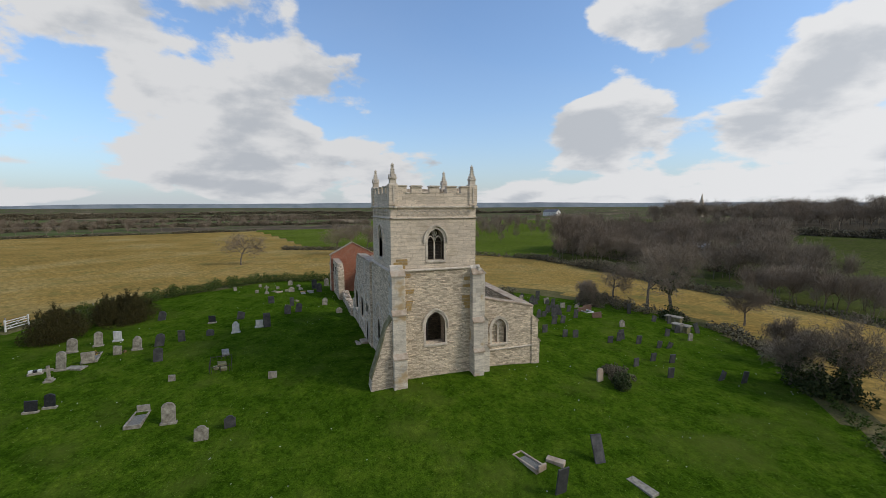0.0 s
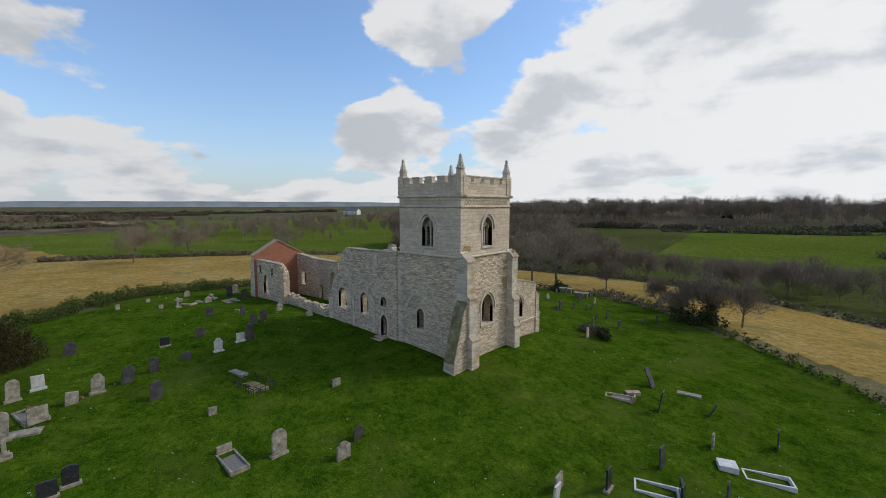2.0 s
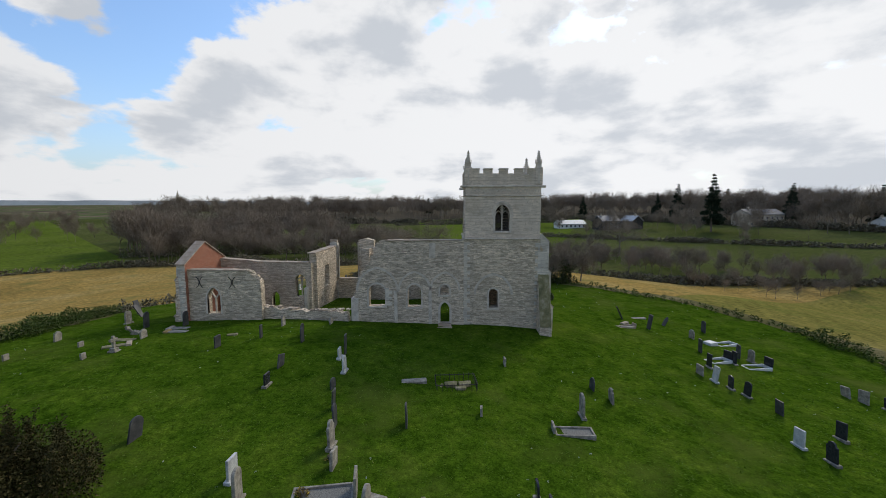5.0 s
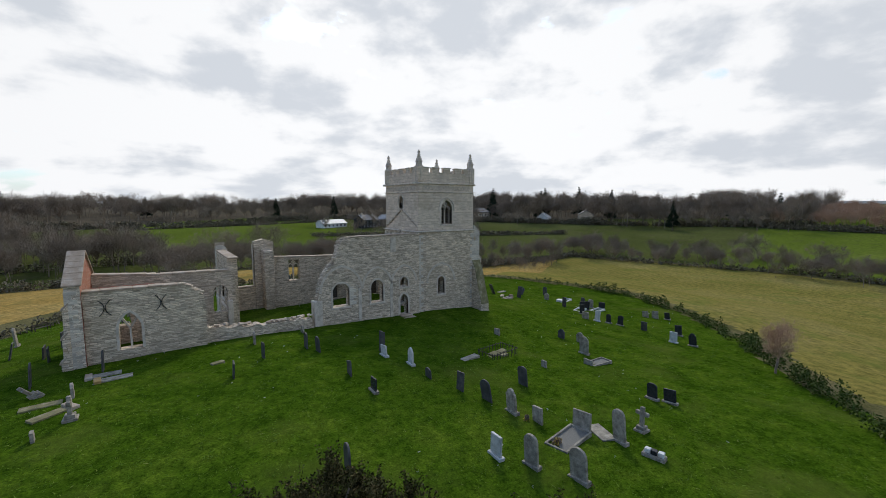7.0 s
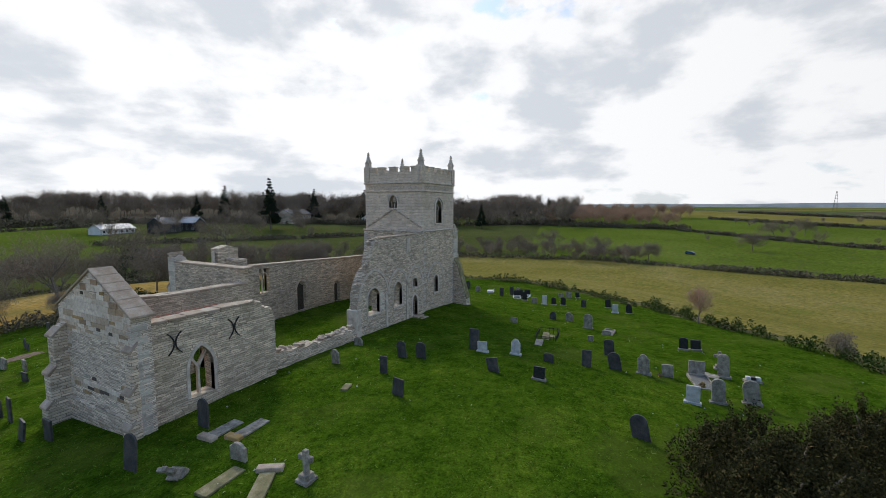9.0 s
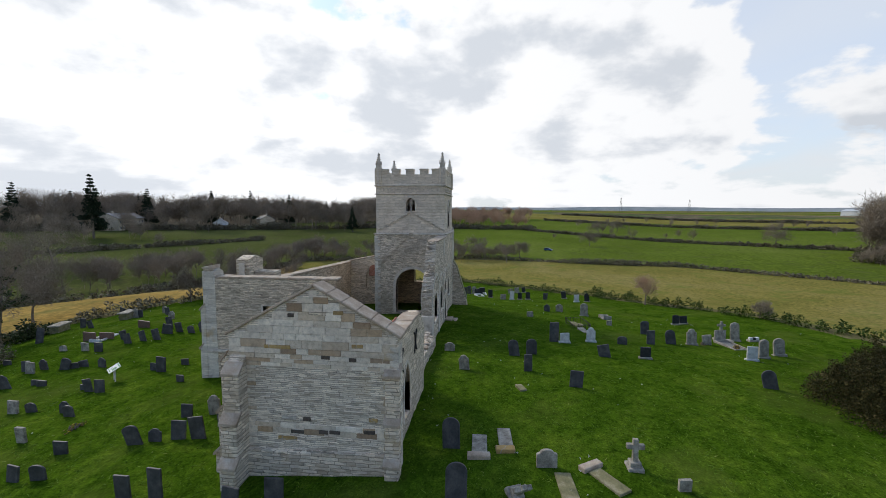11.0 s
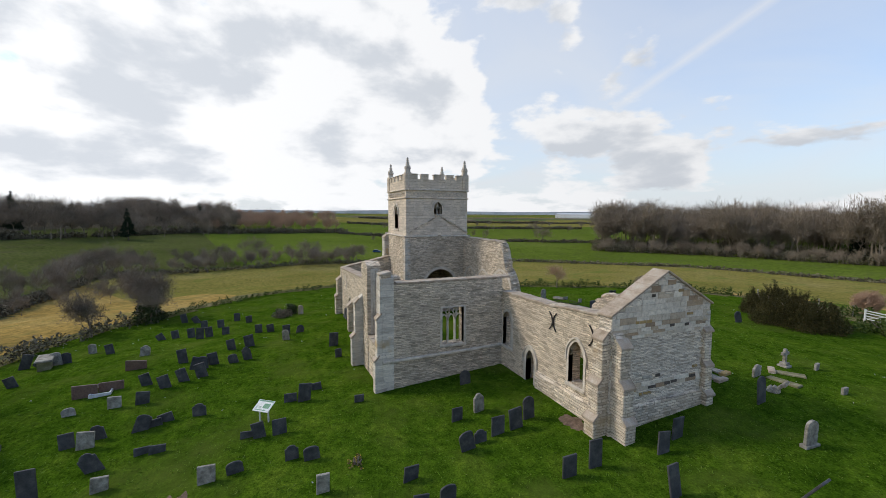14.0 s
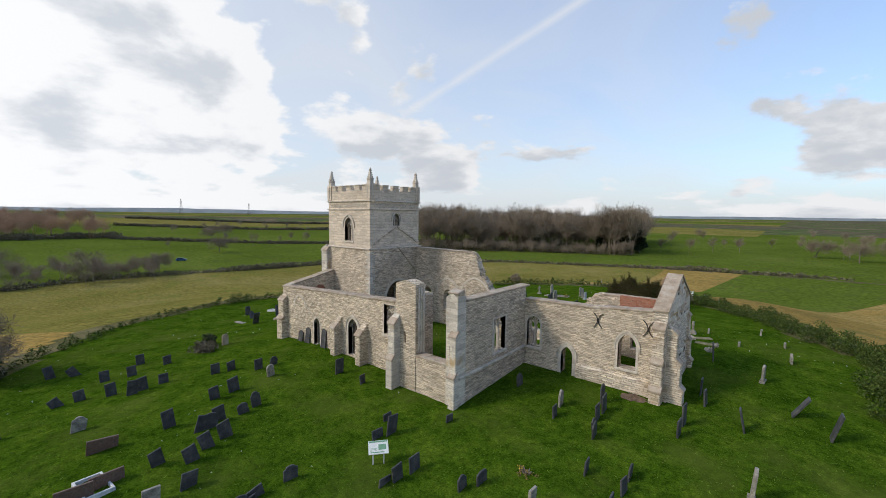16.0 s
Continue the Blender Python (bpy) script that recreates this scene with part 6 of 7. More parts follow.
YEW = leaf_material("yew_needles", [(0.0, (0.022, 0.022, 0.008)), (0.5, (0.044, 0.043, 0.014)), (0.85, (0.075, 0.066, 0.024)), (1.0, (0.12, 0.085, 0.035))])
HEDGE = leaf_material("hedge_leaves", [(0.0, (0.030, 0.052, 0.010)), (0.5, (0.056, 0.088, 0.018)), (1.0, (0.115, 0.14, 0.036))])
BRAMBLE = leaf_material("winter_thicket", [(0.0, (0.085, 0.072, 0.05)), (0.5, (0.15, 0.13, 0.09)), (1.0, (0.24, 0.21, 0.13))])
IVY = leaf_material("ivy_leaves", [(0.0, (0.025, 0.038, 0.014)), (0.6, (0.050, 0.070, 0.026)), (1.0, (0.10, 0.11, 0.05))], 0.45)
DEAD = leaf_material("dry_flowers", [(0.0, (0.10, 0.07, 0.03)), (0.6, (0.25, 0.17, 0.08)), (1.0, (0.65, 0.50, 0.05))])
BARK = mottled("winter_bark", [(0.3, (0.10, 0.082, 0.062)), (0.5, (0.17, 0.14, 0.11)), (0.7, (0.26, 0.22, 0.175))], 3.0)
TWIG = mottled("bare_twigs", [(0.3, (0.12, 0.092, 0.066)), (0.45, (0.20, 0.158, 0.115)), (0.62, (0.30, 0.24, 0.175))], 0.12)
TWIG_RED = mottled("russet_twigs", [(0.3, (0.32, 0.21, 0.14)), (0.6, (0.44, 0.29, 0.19))], 0.1)
CONIFER = leaf_material("conifer_needles", [(0.0, (0.008, 0.016, 0.009)), (0.6, (0.018, 0.030, 0.016)), (1.0, (0.035, 0.05, 0.025))])


def leaf_cloud(centres, radii, per, size, rng, squash=0.8, shell=0.55):
    """Small two-triangle leaves in and on a set of blobs: (n, 4, 3) corners."""
    out = []
    for c, r in zip(centres, radii):
        n = max(6, int(per * r * r))
        d = rng.normal(size=(n, 3))
        d /= np.linalg.norm(d, axis=1)[:, None]
        rr = r * (shell + (1.08 - shell) * rng.random(n) ** 0.5)
        p = np.asarray(c) + d * rr[:, None] * (1, 1, squash)
        a = rng.normal(size=(n, 3))
        a /= np.linalg.norm(a, axis=1)[:, None]
        a = a * 0.7 + d * 0.5
        b = np.cross(a, rng.normal(size=(n, 3)))
        b /= np.linalg.norm(b, axis=1)[:, None]
        s = size * rng.uniform(0.6, 1.4, n)[:, None]
        out.append(np.stack([p - a * s, p + b * s * 0.45, p + a * s, p - b * s * 0.45], 1))
    return np.concatenate(out)


def quads_object(name, quads, material, parent=None, label=""):
    v = quads.reshape(-1, 3)
    f = np.arange(len(v)).reshape(-1, 4)
    me = bpy.data.meshes.new(name)
    me.from_pydata(v.tolist(), [], f.tolist())
    me.materials.append(material)
    ob = new(name, me)
    if parent:
        ob.parent = parent
    if label:
        ob["label"] = label
    return ob


def bush(name, x, y, rx, ry, h, material, words, category, seed, per=260, size=0.16, blobs=26, sprigs=0):
    """A dense shrub: leafy masses of uneven size on a dark core of branches."""
    rng = np.random.default_rng(seed)
    T = thing(name, words, category)
    cs, rs = [], []
    for _ in range(blobs):
        a, q = rng.uniform(0, 2 * math.pi), rng.random() ** 0.6
        px, py = x + rx * q * math.cos(a), y + ry * q * math.sin(a)
        top = h * math.sqrt(max(0.1, 1 - q * q * 0.8)) * rng.uniform(0.72, 1.05)
        r = rng.uniform(0.24, 0.4) * h
        for z in np.arange(r * 0.5, max(top - r * 0.7, r * 0.6), r * 0.9):
            cs.append((px, py, ground_z(px, py) + z))
            rs.append(r)
    quads = leaf_cloud(cs, rs, per, size, rng)
    if sprigs:
        extra = []
        for _ in range(sprigs):
            k = rng.integers(len(cs))
            p = np.array(cs[k]) + (0, 0, rs[k] * 0.7)
            d = np.array([rng.uniform(-0.4, 0.4), rng.uniform(-0.4, 0.4), 1.0]) * rng.uniform(0.4, 1.0)
            for t in np.linspace(0, 1, 7):
                extra.append(p + d * t)
        quads = np.concatenate([quads, leaf_cloud(extra, [0.1] * len(extra), 900, size * 0.8, rng)])
    quads_object("foliage", quads, material, T)
    bm = bmesh.new()
    for k in range(5):
        a = k * 1.25
        p, q = Vector((x, y, ground_z(x, y) - 0.2)), Vector((x + rx * 0.5 * math.cos(a), y + ry * 0.5 * math.sin(a), ground_z(x, y) + h * 0.7))
        limb(bm, p, q, 0.09, 0.03)
    part("branches", bm, BARK, T)
    return T


def limb(bm, p, q, r0, r1, n=5):
    d = (q - p).normalized()
    a = d.orthogonal().normalized()
    b = d.cross(a)
    rows = [[bm.verts.new(c + (a * math.cos(t) + b * math.sin(t)) * r) for t in [2 * math.pi * k / n for k in range(n)]] for c, r in ((p, r0), (q, r1))]
    for k in range(n):
        bm.faces.new((rows[0][k], rows[0][(k + 1) % n], rows[1][(k + 1) % n], rows[1][k]))
    bm.faces.new(rows[1])


bush("yew_bush", 23.0, 29.8, 3.3, 2.8, 3.3, YEW, "dense dark yew bush with upright sprigs", "bush", 1, 1000, 0.065, 36, 460)
bush("yew_bush", 18.0, 33.9, 2.4, 2.0, 3.1, YEW, "dense dark yew bush at the hedge", "bush", 2, 1000, 0.065, 28, 300)
bush("yew_bush", 27.0, 35.5, 2.6, 2.0, 1.7, HEDGE, "low evergreen bush at the yard's edge", "bush", 12, 300, 0.14, 18)
bush("ivy_mound", -7.1, -15.9, 1.5, 1.0, 1.25, BRAMBLE, "old tomb buried under dead ivy and brambles", "overgrown tomb", 3, 500, 0.10, 18)
bush("ivy_stump", -8.6, -14.8, 0.45, 0.45, 1.6, IVY, "ivy-grown stump beside the overgrown tomb", "stump", 4, 700, 0.10, 8)
bush("dry_wreath", 27.5, -13.5, 0.55, 0.4, 0.3, DEAD, "withered flowers and a wreath on a grave", "grave flowers", 5, 1500, 0.06, 10)
bush("daffodils", 10.9, 28.2, 0.25, 0.25, 0.4, DEAD, "yellow daffodils in a grave pot", "flowers", 6, 2000, 0.05, 6)
bush("daffodils", 10.5, 25.8, 0.2, 0.2, 0.3, DEAD, "yellow daffodils before a headstone", "flowers", 16, 2000, 0.05, 5)


def soil_patch(x, y, r, seed):
    rng = random.Random(seed)
    n = 28
    ring = [(x + r * (1 + rng.uniform(-0.25, 0.25)) * math.cos(2 * math.pi * k / n), y + 0.55 * r * (1 + rng.uniform(-0.25, 0.25)) * math.sin(2 * math.pi * k / n)) for k in range(n)]
    verts = [(x, y, ground_z(x, y) + 0.07)] + [((px + x) / 2, (py + y) / 2, ground_z((px + x) / 2, (py + y) / 2) + 0.05) for px, py in ring] + [(px, py, ground_z(px, py) - 0.02) for px, py in ring]
    faces = [(0, 1 + k, 1 + (k + 1) % n) for k in range(n)] + [(1 + k, 1 + n + k, 1 + n + (k + 1) % n, 1 + (k + 1) % n) for k in range(n)]
    tagged(link_mesh("bare_soil", verts, faces, SOIL), "bare reddish soil of a recent grave", "soil", kind="structure")


soil_patch(27.4, -21.4, 2.2, 1)
soil_patch(29.4, -2.5, 1.0, 2)


# hedges round the yard, low and uneven, along the edge line
def hedge(name, b0, b1, h, w, material, words, seed, per=70, size=0.22, gaps=0.0, off=0.0, rag=1.0):
    rng = np.random.default_rng(seed)
    cs, rs = [], []
    b = b0
    while b < b1:
        r = yard_edge(b % 360) + off + rng.normal() * w * 0.3
        hh = h * (0.80 + rag * (0.4 * noise.noise((b * 0.18, seed, 0.5)) + rng.uniform(-0.1, 0.14)))
        x, y = 9 + r * math.sin(radians(b)), 2 + r * math.cos(radians(b))
        if noise.noise((b * 0.35, seed * 3.1, 2.5)) > gaps - 0.6:
            rad = max(0.3, hh * 0.5)
            for across in ((-0.3, 0.3) if w > 2 else (0.0,)):
                qx, qy = x + across * w * math.sin(radians(b)), y + across * w * math.cos(radians(b))
                cs.append((qx, qy, ground_z(qx, qy) + rad * 0.7))
                rs.append(rad)
            if rng.random() < 0.4:
                cs.append((x + rng.normal() * 0.3, y + rng.normal() * 0.3, ground_z(x, y) + hh * 0.85))
                rs.append(rad * 0.6)
        b += 0.55 * max(w, 0.8) / r * 57.3 * 0.8
    ob = quads_object(name, leaf_cloud(cs, rs, per, size, rng, 0.9, 0.3), material)
    return tagged(ob, words, "hedge", kind="stuff")


hedge("hedge", 28, 98, 1.9, 2.4, HEDGE, "clipped evergreen hedge along the churchyard edge", 31, 620, 0.10, -0.6, 0.8, 0.35)
hedge("hedge", -10, 27, 1.2, 1.2, HEDGE, "low evergreen hedge with fence posts", 32, 170, 0.17, 0.25, 1.0)
hedge("hedge", 262, 350, 1.35, 1.6, HEDGE, "low ragged hedge below the churchyard slope", 33, 420, 0.115, -0.15)
hedge("hedge", 212, 262, 1.0, 1.4, HEDGE, "low dark bramble hedge below the slope", 34, 320, 0.12, -0.25)
hedge("hedge", 166, 214, 1.8, 1.8, BRAMBLE, "winter thicket along the churchyard edge", 35, 150, 0.18, 0.1)
hedge("hedge", 98, 140, 1.3, 1.3, BRAMBLE, "scrubby winter hedge east of the yard", 36, 120, 0.18, 0.1)
for k, b in enumerate(range(2, 34, 5)):
    r = yard_edge(b) + 1.5
    x, y = 9 + r * math.sin(radians(b)), 2 + r * math.cos(radians(b))
    bm = bmesh.new()
    box(bm, -0.06, 0.06, -0.06, 0.06, -0.3, 1.25)
    set_on_ground(tagged(part("fence_post", soften(bm, 0.015), GREYSTONE), "grey timber fence post by the hedge", "fence post", "fence posts"), x, y)


# a small white field gate by the north-east corner of the yard
GT = thing("field_gate", "small white timber field gate by the hedge", "gate")
for u in (-1.3, 1.3):
    bm = bmesh.new()
    box(bm, u - 0.07, u + 0.07, -0.07, 0.07, -0.3, 1.3)
    part("gate_post", soften(bm, 0.015), PALE, GT)
for z in (0.3, 0.6, 0.9, 1.15):
    bm = bmesh.new()
    box(bm, -1.22, 1.22, -0.025, 0.025, z - 0.04, z + 0.04)
    part("gate_rail", bm, PALE, GT)
bm = bmesh.new()
prism(bm, [(-1.2, 0.28), (-1.1, 0.28), (1.2, 1.12), (1.1, 1.12)], 0.027, 0.05, 1)
part("gate_brace", bm, PALE, GT)
set_on_ground(GT, 24.5, 40.2, -20)


# bench at the east edge, looking over the yard
BN = thing("bench", "dark weathered timber bench at the yard's edge", "bench")
for u in (-0.82, 0.82):
    for v, top in ((-0.2, 0.62), (0.22, 0.85)):
        bm = bmesh.new()
        box(bm, u - 0.04, u + 0.04, v - 0.04, v + 0.04, -0.25, top)
        part("leg", soften(bm, 0.01), DARK_WOOD, BN)
    bm = bmesh.new()
    box(bm, u - 0.045, u + 0.045, -0.26, 0.175, 0.62, 0.67)
    part("armrest", soften(bm, 0.01), DARK_WOOD, BN)
for v in (-0.19, -0.08, 0.03, 0.14):
    bm = bmesh.new()
    box(bm, -0.95, 0.95, v - 0.045, v + 0.045, 0.41, 0.445)
    part("seat_slat", soften(bm, 0.008), DARK_WOOD, BN)
for z in (0.56, 0.68, 0.80):
    bm = bmesh.new()
    box(bm, -0.95, 0.95, 0.15, 0.178, z - 0.045, z + 0.045)
    part("back_slat", soften(bm, 0.008), DARK_WOOD, BN)
set_on_ground(BN, 37.6, -25.6, 226)


# ---------------------------------------------------------------- trees
def fast_quads(name, quads, material, parent=None):
    """One mesh from an (n, 4, 3) array."""
    n = len(quads)
    me = bpy.data.meshes.new(name)
    me.vertices.add(4 * n)
    me.vertices.foreach_set("co", np.ascontiguousarray(quads, dtype=np.float32).ravel())
    me.loops.add(4 * n)
    me.loops.foreach_set("vertex_index", np.arange(4 * n, dtype=np.int32))
    me.polygons.add(n)
    me.polygons.foreach_set("loop_start", np.arange(0, 4 * n, 4, dtype=np.int32))
    me.update(calc_edges=True)
    me.materials.append(material)
    ob = new(name, me)
    if parent:
        ob.parent = parent
    return ob


def grow(rng, h, levels, fan, lean=0.55, rise=0.25, trunk=0.28):
    """Limbs of a bare tree as rows of start, end, start radius, end radius."""
    out = []

    def branch(p, d, length, r, lvl):
        n = 3 if lvl < 2 else 2
        for k in range(n):
            q = p + d * length / n
            r2 = r * (0.78 if lvl else 0.86)
            out.append((*p, *q, r, r2))
            if lvl < levels and (k or lvl):
                for _ in range(fan if lvl < 3 else fan - 1):
                    s = rng.normal(size=3)
                    s -= d * (s @ d)
                    s /= np.linalg.norm(s) + 1e-9
                    e = d * (1 - lean) + s * lean * rng.uniform(0.8, 1.5) + np.array((0, 0, rise))
                    e /= np.linalg.norm(e)
                    branch(q, e, length * rng.uniform(0.5, 0.72), r2 * 0.55, lvl + 1)
            p, r = q, r2
            d = d + rng.normal(size=3) * 0.12
            d /= np.linalg.norm(d)
    branch(np.zeros(3), np.array((rng.normal() * 0.05, rng.normal() * 0.05, 1.0)), h * 0.52, h * 0.022 * trunk / 0.28, 0)
    a = np.array(out)
    a[:, :6] *= h / max(a[:, 5].max(), 0.1)
    return a


def ribbons(segs, rng, least=0.02):
    """Flat strips for thin twigs, two crossed strips for limbs."""
    p, q = segs[:, :3], segs[:, 3:6]
    r0, r1 = np.maximum(segs[:, 6], least)[:, None], np.maximum(segs[:, 7], least * 0.7)[:, None]
    d = q - p
    s = np.cross(d, rng.normal(size=d.shape))
    s /= np.linalg.norm(s, axis=1)[:, None] + 1e-9
    return np.stack([p - s * r0, p + s * r0, q + s * r1, q - s * r1], 1)


def tree(name, x, y, h, words, seed, levels=4, fan=3, ivy=0.0, material=None, least=0.012, lean=0.55, rise=0.25, sink=0.3, wide=1.0):
    """A single bare tree: round tapered limbs and a crown of fine twigs."""
    rng = np.random.default_rng(seed)
    segs = grow(rng, h, levels, fan, lean, rise)
    segs[:, [0, 1, 3, 4]] *= wide
    thick = segs[segs[:, 6] > 0.035]
    thin = segs[segs[:, 6] <= 0.035]
    T = thing(name, words, "tree", at=(x, y, ground_z(x, y) - sink))
    bm = bmesh.new()
    for s in thick:
        limb(bm, Vector(s[:3]), Vector(s[3:6]), s[6], s[7], 5)
    part("trunk", bm, BARK, T)
    if len(thin):
        fast_quads("crown", ribbons(thin, rng, least), material or TWIG, T)
    if ivy:
        keep = thick[(thick[:, 5] < h * 0.75)]
        cs = (keep[:, :3] + keep[:, 3:6]) / 2
        fast_quads("ivy", leaf_cloud(cs, np.full(len(cs), ivy), 240, 0.13, rng), IVY, T)
    return T


tree("bare_tree", -13.4, 29.4, 4.6, "small bare rounded tree in the hedge", 41, 5, 3, 0, TWIG_RED, 0.007, 0.5, 0.25)
tree("bare_shrub", -4.0, 38.5, 2.6, "bare brown shrub in the hedge", 42, 3, 5, 0, TWIG, 0.012, 0.7, 0.2)
tree("bare_shrub", 21.5, 45.5, 3.4, "russet bare shrub beyond the hedge", 43, 4, 5, 0, TWIG_RED, 0.012, 0.7, 0.2)
tree("ivy_tree", -16.3, -31.4, 8.0, "ivy-clad leaning tree at the churchyard edge", 44, 4, 4, 0.55)
tree("ivy_tree", -12.3, -30.4, 6.0, "short ivy-clad tree at the churchyard edge", 45, 4, 4, 0.6)
tree("bare_tree", -19.0, -33.5, 6.5, "bare tree among the ivy-clad trees", 46, 4, 4)
tree("bare_tree", -8.5, -35.0, 5.5, "bare thorn tree at the churchyard edge", 47, 4, 4)
tree("ivy_tree", 10.3, -42.0, 13.0, "tall bare tree with ivy on the trunk", 48, 5, 3, 0.3)
tree("bare_tree", 16.5, -44.0, 12.0, "tall bare tree at the south hedge", 49, 5, 3)
tree("bare_tree", 24.0, -43.5, 9.0, "bare spreading tree at the south hedge", 50, 5, 3, 0, None, 0.010, 0.65, 0.15)
tree("bare_tree", 3.0, -47.0, 7.0, "bare tree below the south hedge", 51, 4, 4)
tree("bare_tree", 18.6, -33.4, 4.8, "twiggy bare thorn over the slates", 57, 5, 4, 0, None, 0.008, 0.7, 0.12)
bush("thicket", 18.2, -33.8, 2.0, 1.7, 3.0, BRAMBLE, "twiggy brown thicket over the slates", "thicket", 58, 300, 0.10, 22, 120)
bush("thicket", -14.2, -31.5, 3.0, 1.6, 2.6, IVY, "dark ivy thicket below the trees", "thicket", 52, 160, 0.17, 18)
bush("thicket", 22.0, -41.5, 4.0, 1.6, 2.8, BRAMBLE, "bare bramble thicket at the south hedge", "thicket", 53, 140, 0.16, 22)
bush("thicket", 8.5, -40.5, 2.4, 1.4, 2.4, IVY, "dark evergreen thicket at the south hedge", "thicket", 54, 160, 0.17, 14)
k = 60
for x, y, h in ((131, 28, 13), (156, -8, 14), (168, -24, 13), (185, -35, 14), (208, -87, 15), (178, -78, 12), (150, -60, 9), (-150, 20, 8), (-158, 0, 10), (-165, -22, 11), (-150, -35, 9), (-200, 62, 10), (-255, 80, 12), (-285, 100, 12), (-128, -70, 11), (60, 245, 13), (72, 250, 14), (45, 262, 11), (-60, -120, 16), (-185, 150, 13)):
    tree("field_tree", x, y, h, "bare winter oak standing in the fields", k, 5, 3, 0, None, 0.018, 0.62, 0.14, 0.3, 1.35)
    k += 1


def wood_tree(seed, dense):
    rng = np.random.default_rng(seed)
    segs = grow(rng, 1.0, 3, dense, 0.5, 0.35, 0.22)
    segs[:, 6:] *= 0.7
    return ribbons(segs, rng, 0.0021)


WOODS = [wood_tree(100 + i, 4) for i in range(6)]
FARWOODS = [q[np.random.default_rng(5).permutation(len(q))[:70]] for q in WOODS]


def plant(name, spots, heights, variants, material, words, seed, wide=1.0, thick=1.0):
    rng = np.random.default_rng(seed)
    out = []
    for (x, y), h in zip(spots, heights):
        q = variants[rng.integers(len(variants))]
        a = rng.uniform(0, 2 * math.pi)
        c, s = math.cos(a), math.sin(a)
        m = np.array(((c * wide, -s * wide, 0), (s * wide, c * wide, 0), (0, 0, 1.0))) * h
        mid = q.mean(1, keepdims=True)
        out.append((mid + (q - mid) * (1.0, 1.0, 1.0)) @ m.T + (x, y, ground_z(x, y) - 0.4))
    return tagged(fast_quads(name, np.concatenate(out), material), words, "woodland", kind="stuff")


def scatter(rng, n, b0, b1, r0, r1, clump=0.0):
    spots = []
    while len(spots) < n:
        b, r = rng.uniform(b0, b1), math.sqrt(rng.uniform(r0 * r0, r1 * r1))
        x, y = 9 + r * math.sin(radians(b)), 2 + r * math.cos(radians(b))
        if noise.noise((x * 0.012, y * 0.012, clump)) > -0.25:
            spots.append((x, y))
    return spots


rw = np.random.default_rng(77)
for b0, b1, r0, r1, n, h0, h1, mat, words in (
    (133, 150, 120, 215, 230, 8, 19, TWIG, "dense bare winter wood beside the pastures"),
    (150, 172, 100, 190, 130, 6, 16, TWIG, "bare winter trees beyond the stubble strip"),
    (140, 200, 320, 480, 520, 11, 23, TWIG, "far bare winter woodland"),
    (200, 262, 270, 470, 760, 10, 24, TWIG, "far bare winter woodland"),
    (258, 277, 300, 430, 220, 9, 15, TWIG_RED, "russet winter copse"),
    (316, 349, 205, 320, 520, 12, 29, TWIG, "bare winter wood on the rise"),
    (316, 349, 196, 212, 130, 4, 9, TWIG, "bare scrub along the wood's edge"),
    (168, 200, 82, 96, 60, 4, 9, TWIG, "bare hedgerow trees along the stubble"),
    (196, 240, 90, 130, 110, 4, 10, TWIG, "bare hedgerow trees and scrub"),
    (238, 276, 138, 160, 110, 4, 9, TWIG, "bare hedgerow trees and scrub"),
    (196, 240, 190, 260, 34, 8, 16, TWIG, "bare garden trees round the houses"),
    (276, 318, 240, 420, 36, 5, 10, TWIG, "scattered bare hedgerow trees"),
    (352, 396, 230, 420, 40, 7, 12, TWIG, "scattered bare trees on far pastures"),
    (36, 96, 340, 560, 420, 5, 11, TWIG, "bare trees along a far hedgerow"),
    (96, 134, 190, 420, 170, 7, 13, TWIG, "scattered bare hedgerow trees"),
):
    sp = scatter(rw, n, b0, b1, r0, r1)
    hs = [h0 + (h1 - h0) * min(1.0, max(0.0, 0.5 + 0.9 * noise.noise((x * 0.02, y * 0.02, 6.0)) + rw.normal() * 0.22)) for x, y in sp]
    plant("woodland", sp, hs, WOODS, mat, words, n + int(b0))
sp = scatter(rw, 900, 20, 262, 560, 1500)
plant("woodland", sp, rw.uniform(8, 16, 900), FARWOODS, TWIG, "distant bare woods and hedgerow trees", 9, 1.6)
sp = scatter(rw, 900, 262, 385, 520, 1700)
plant("woodland", sp, rw.uniform(6, 13, 900), FARWOODS, TWIG, "distant hedgerow trees on the western fields", 10, 1.6)


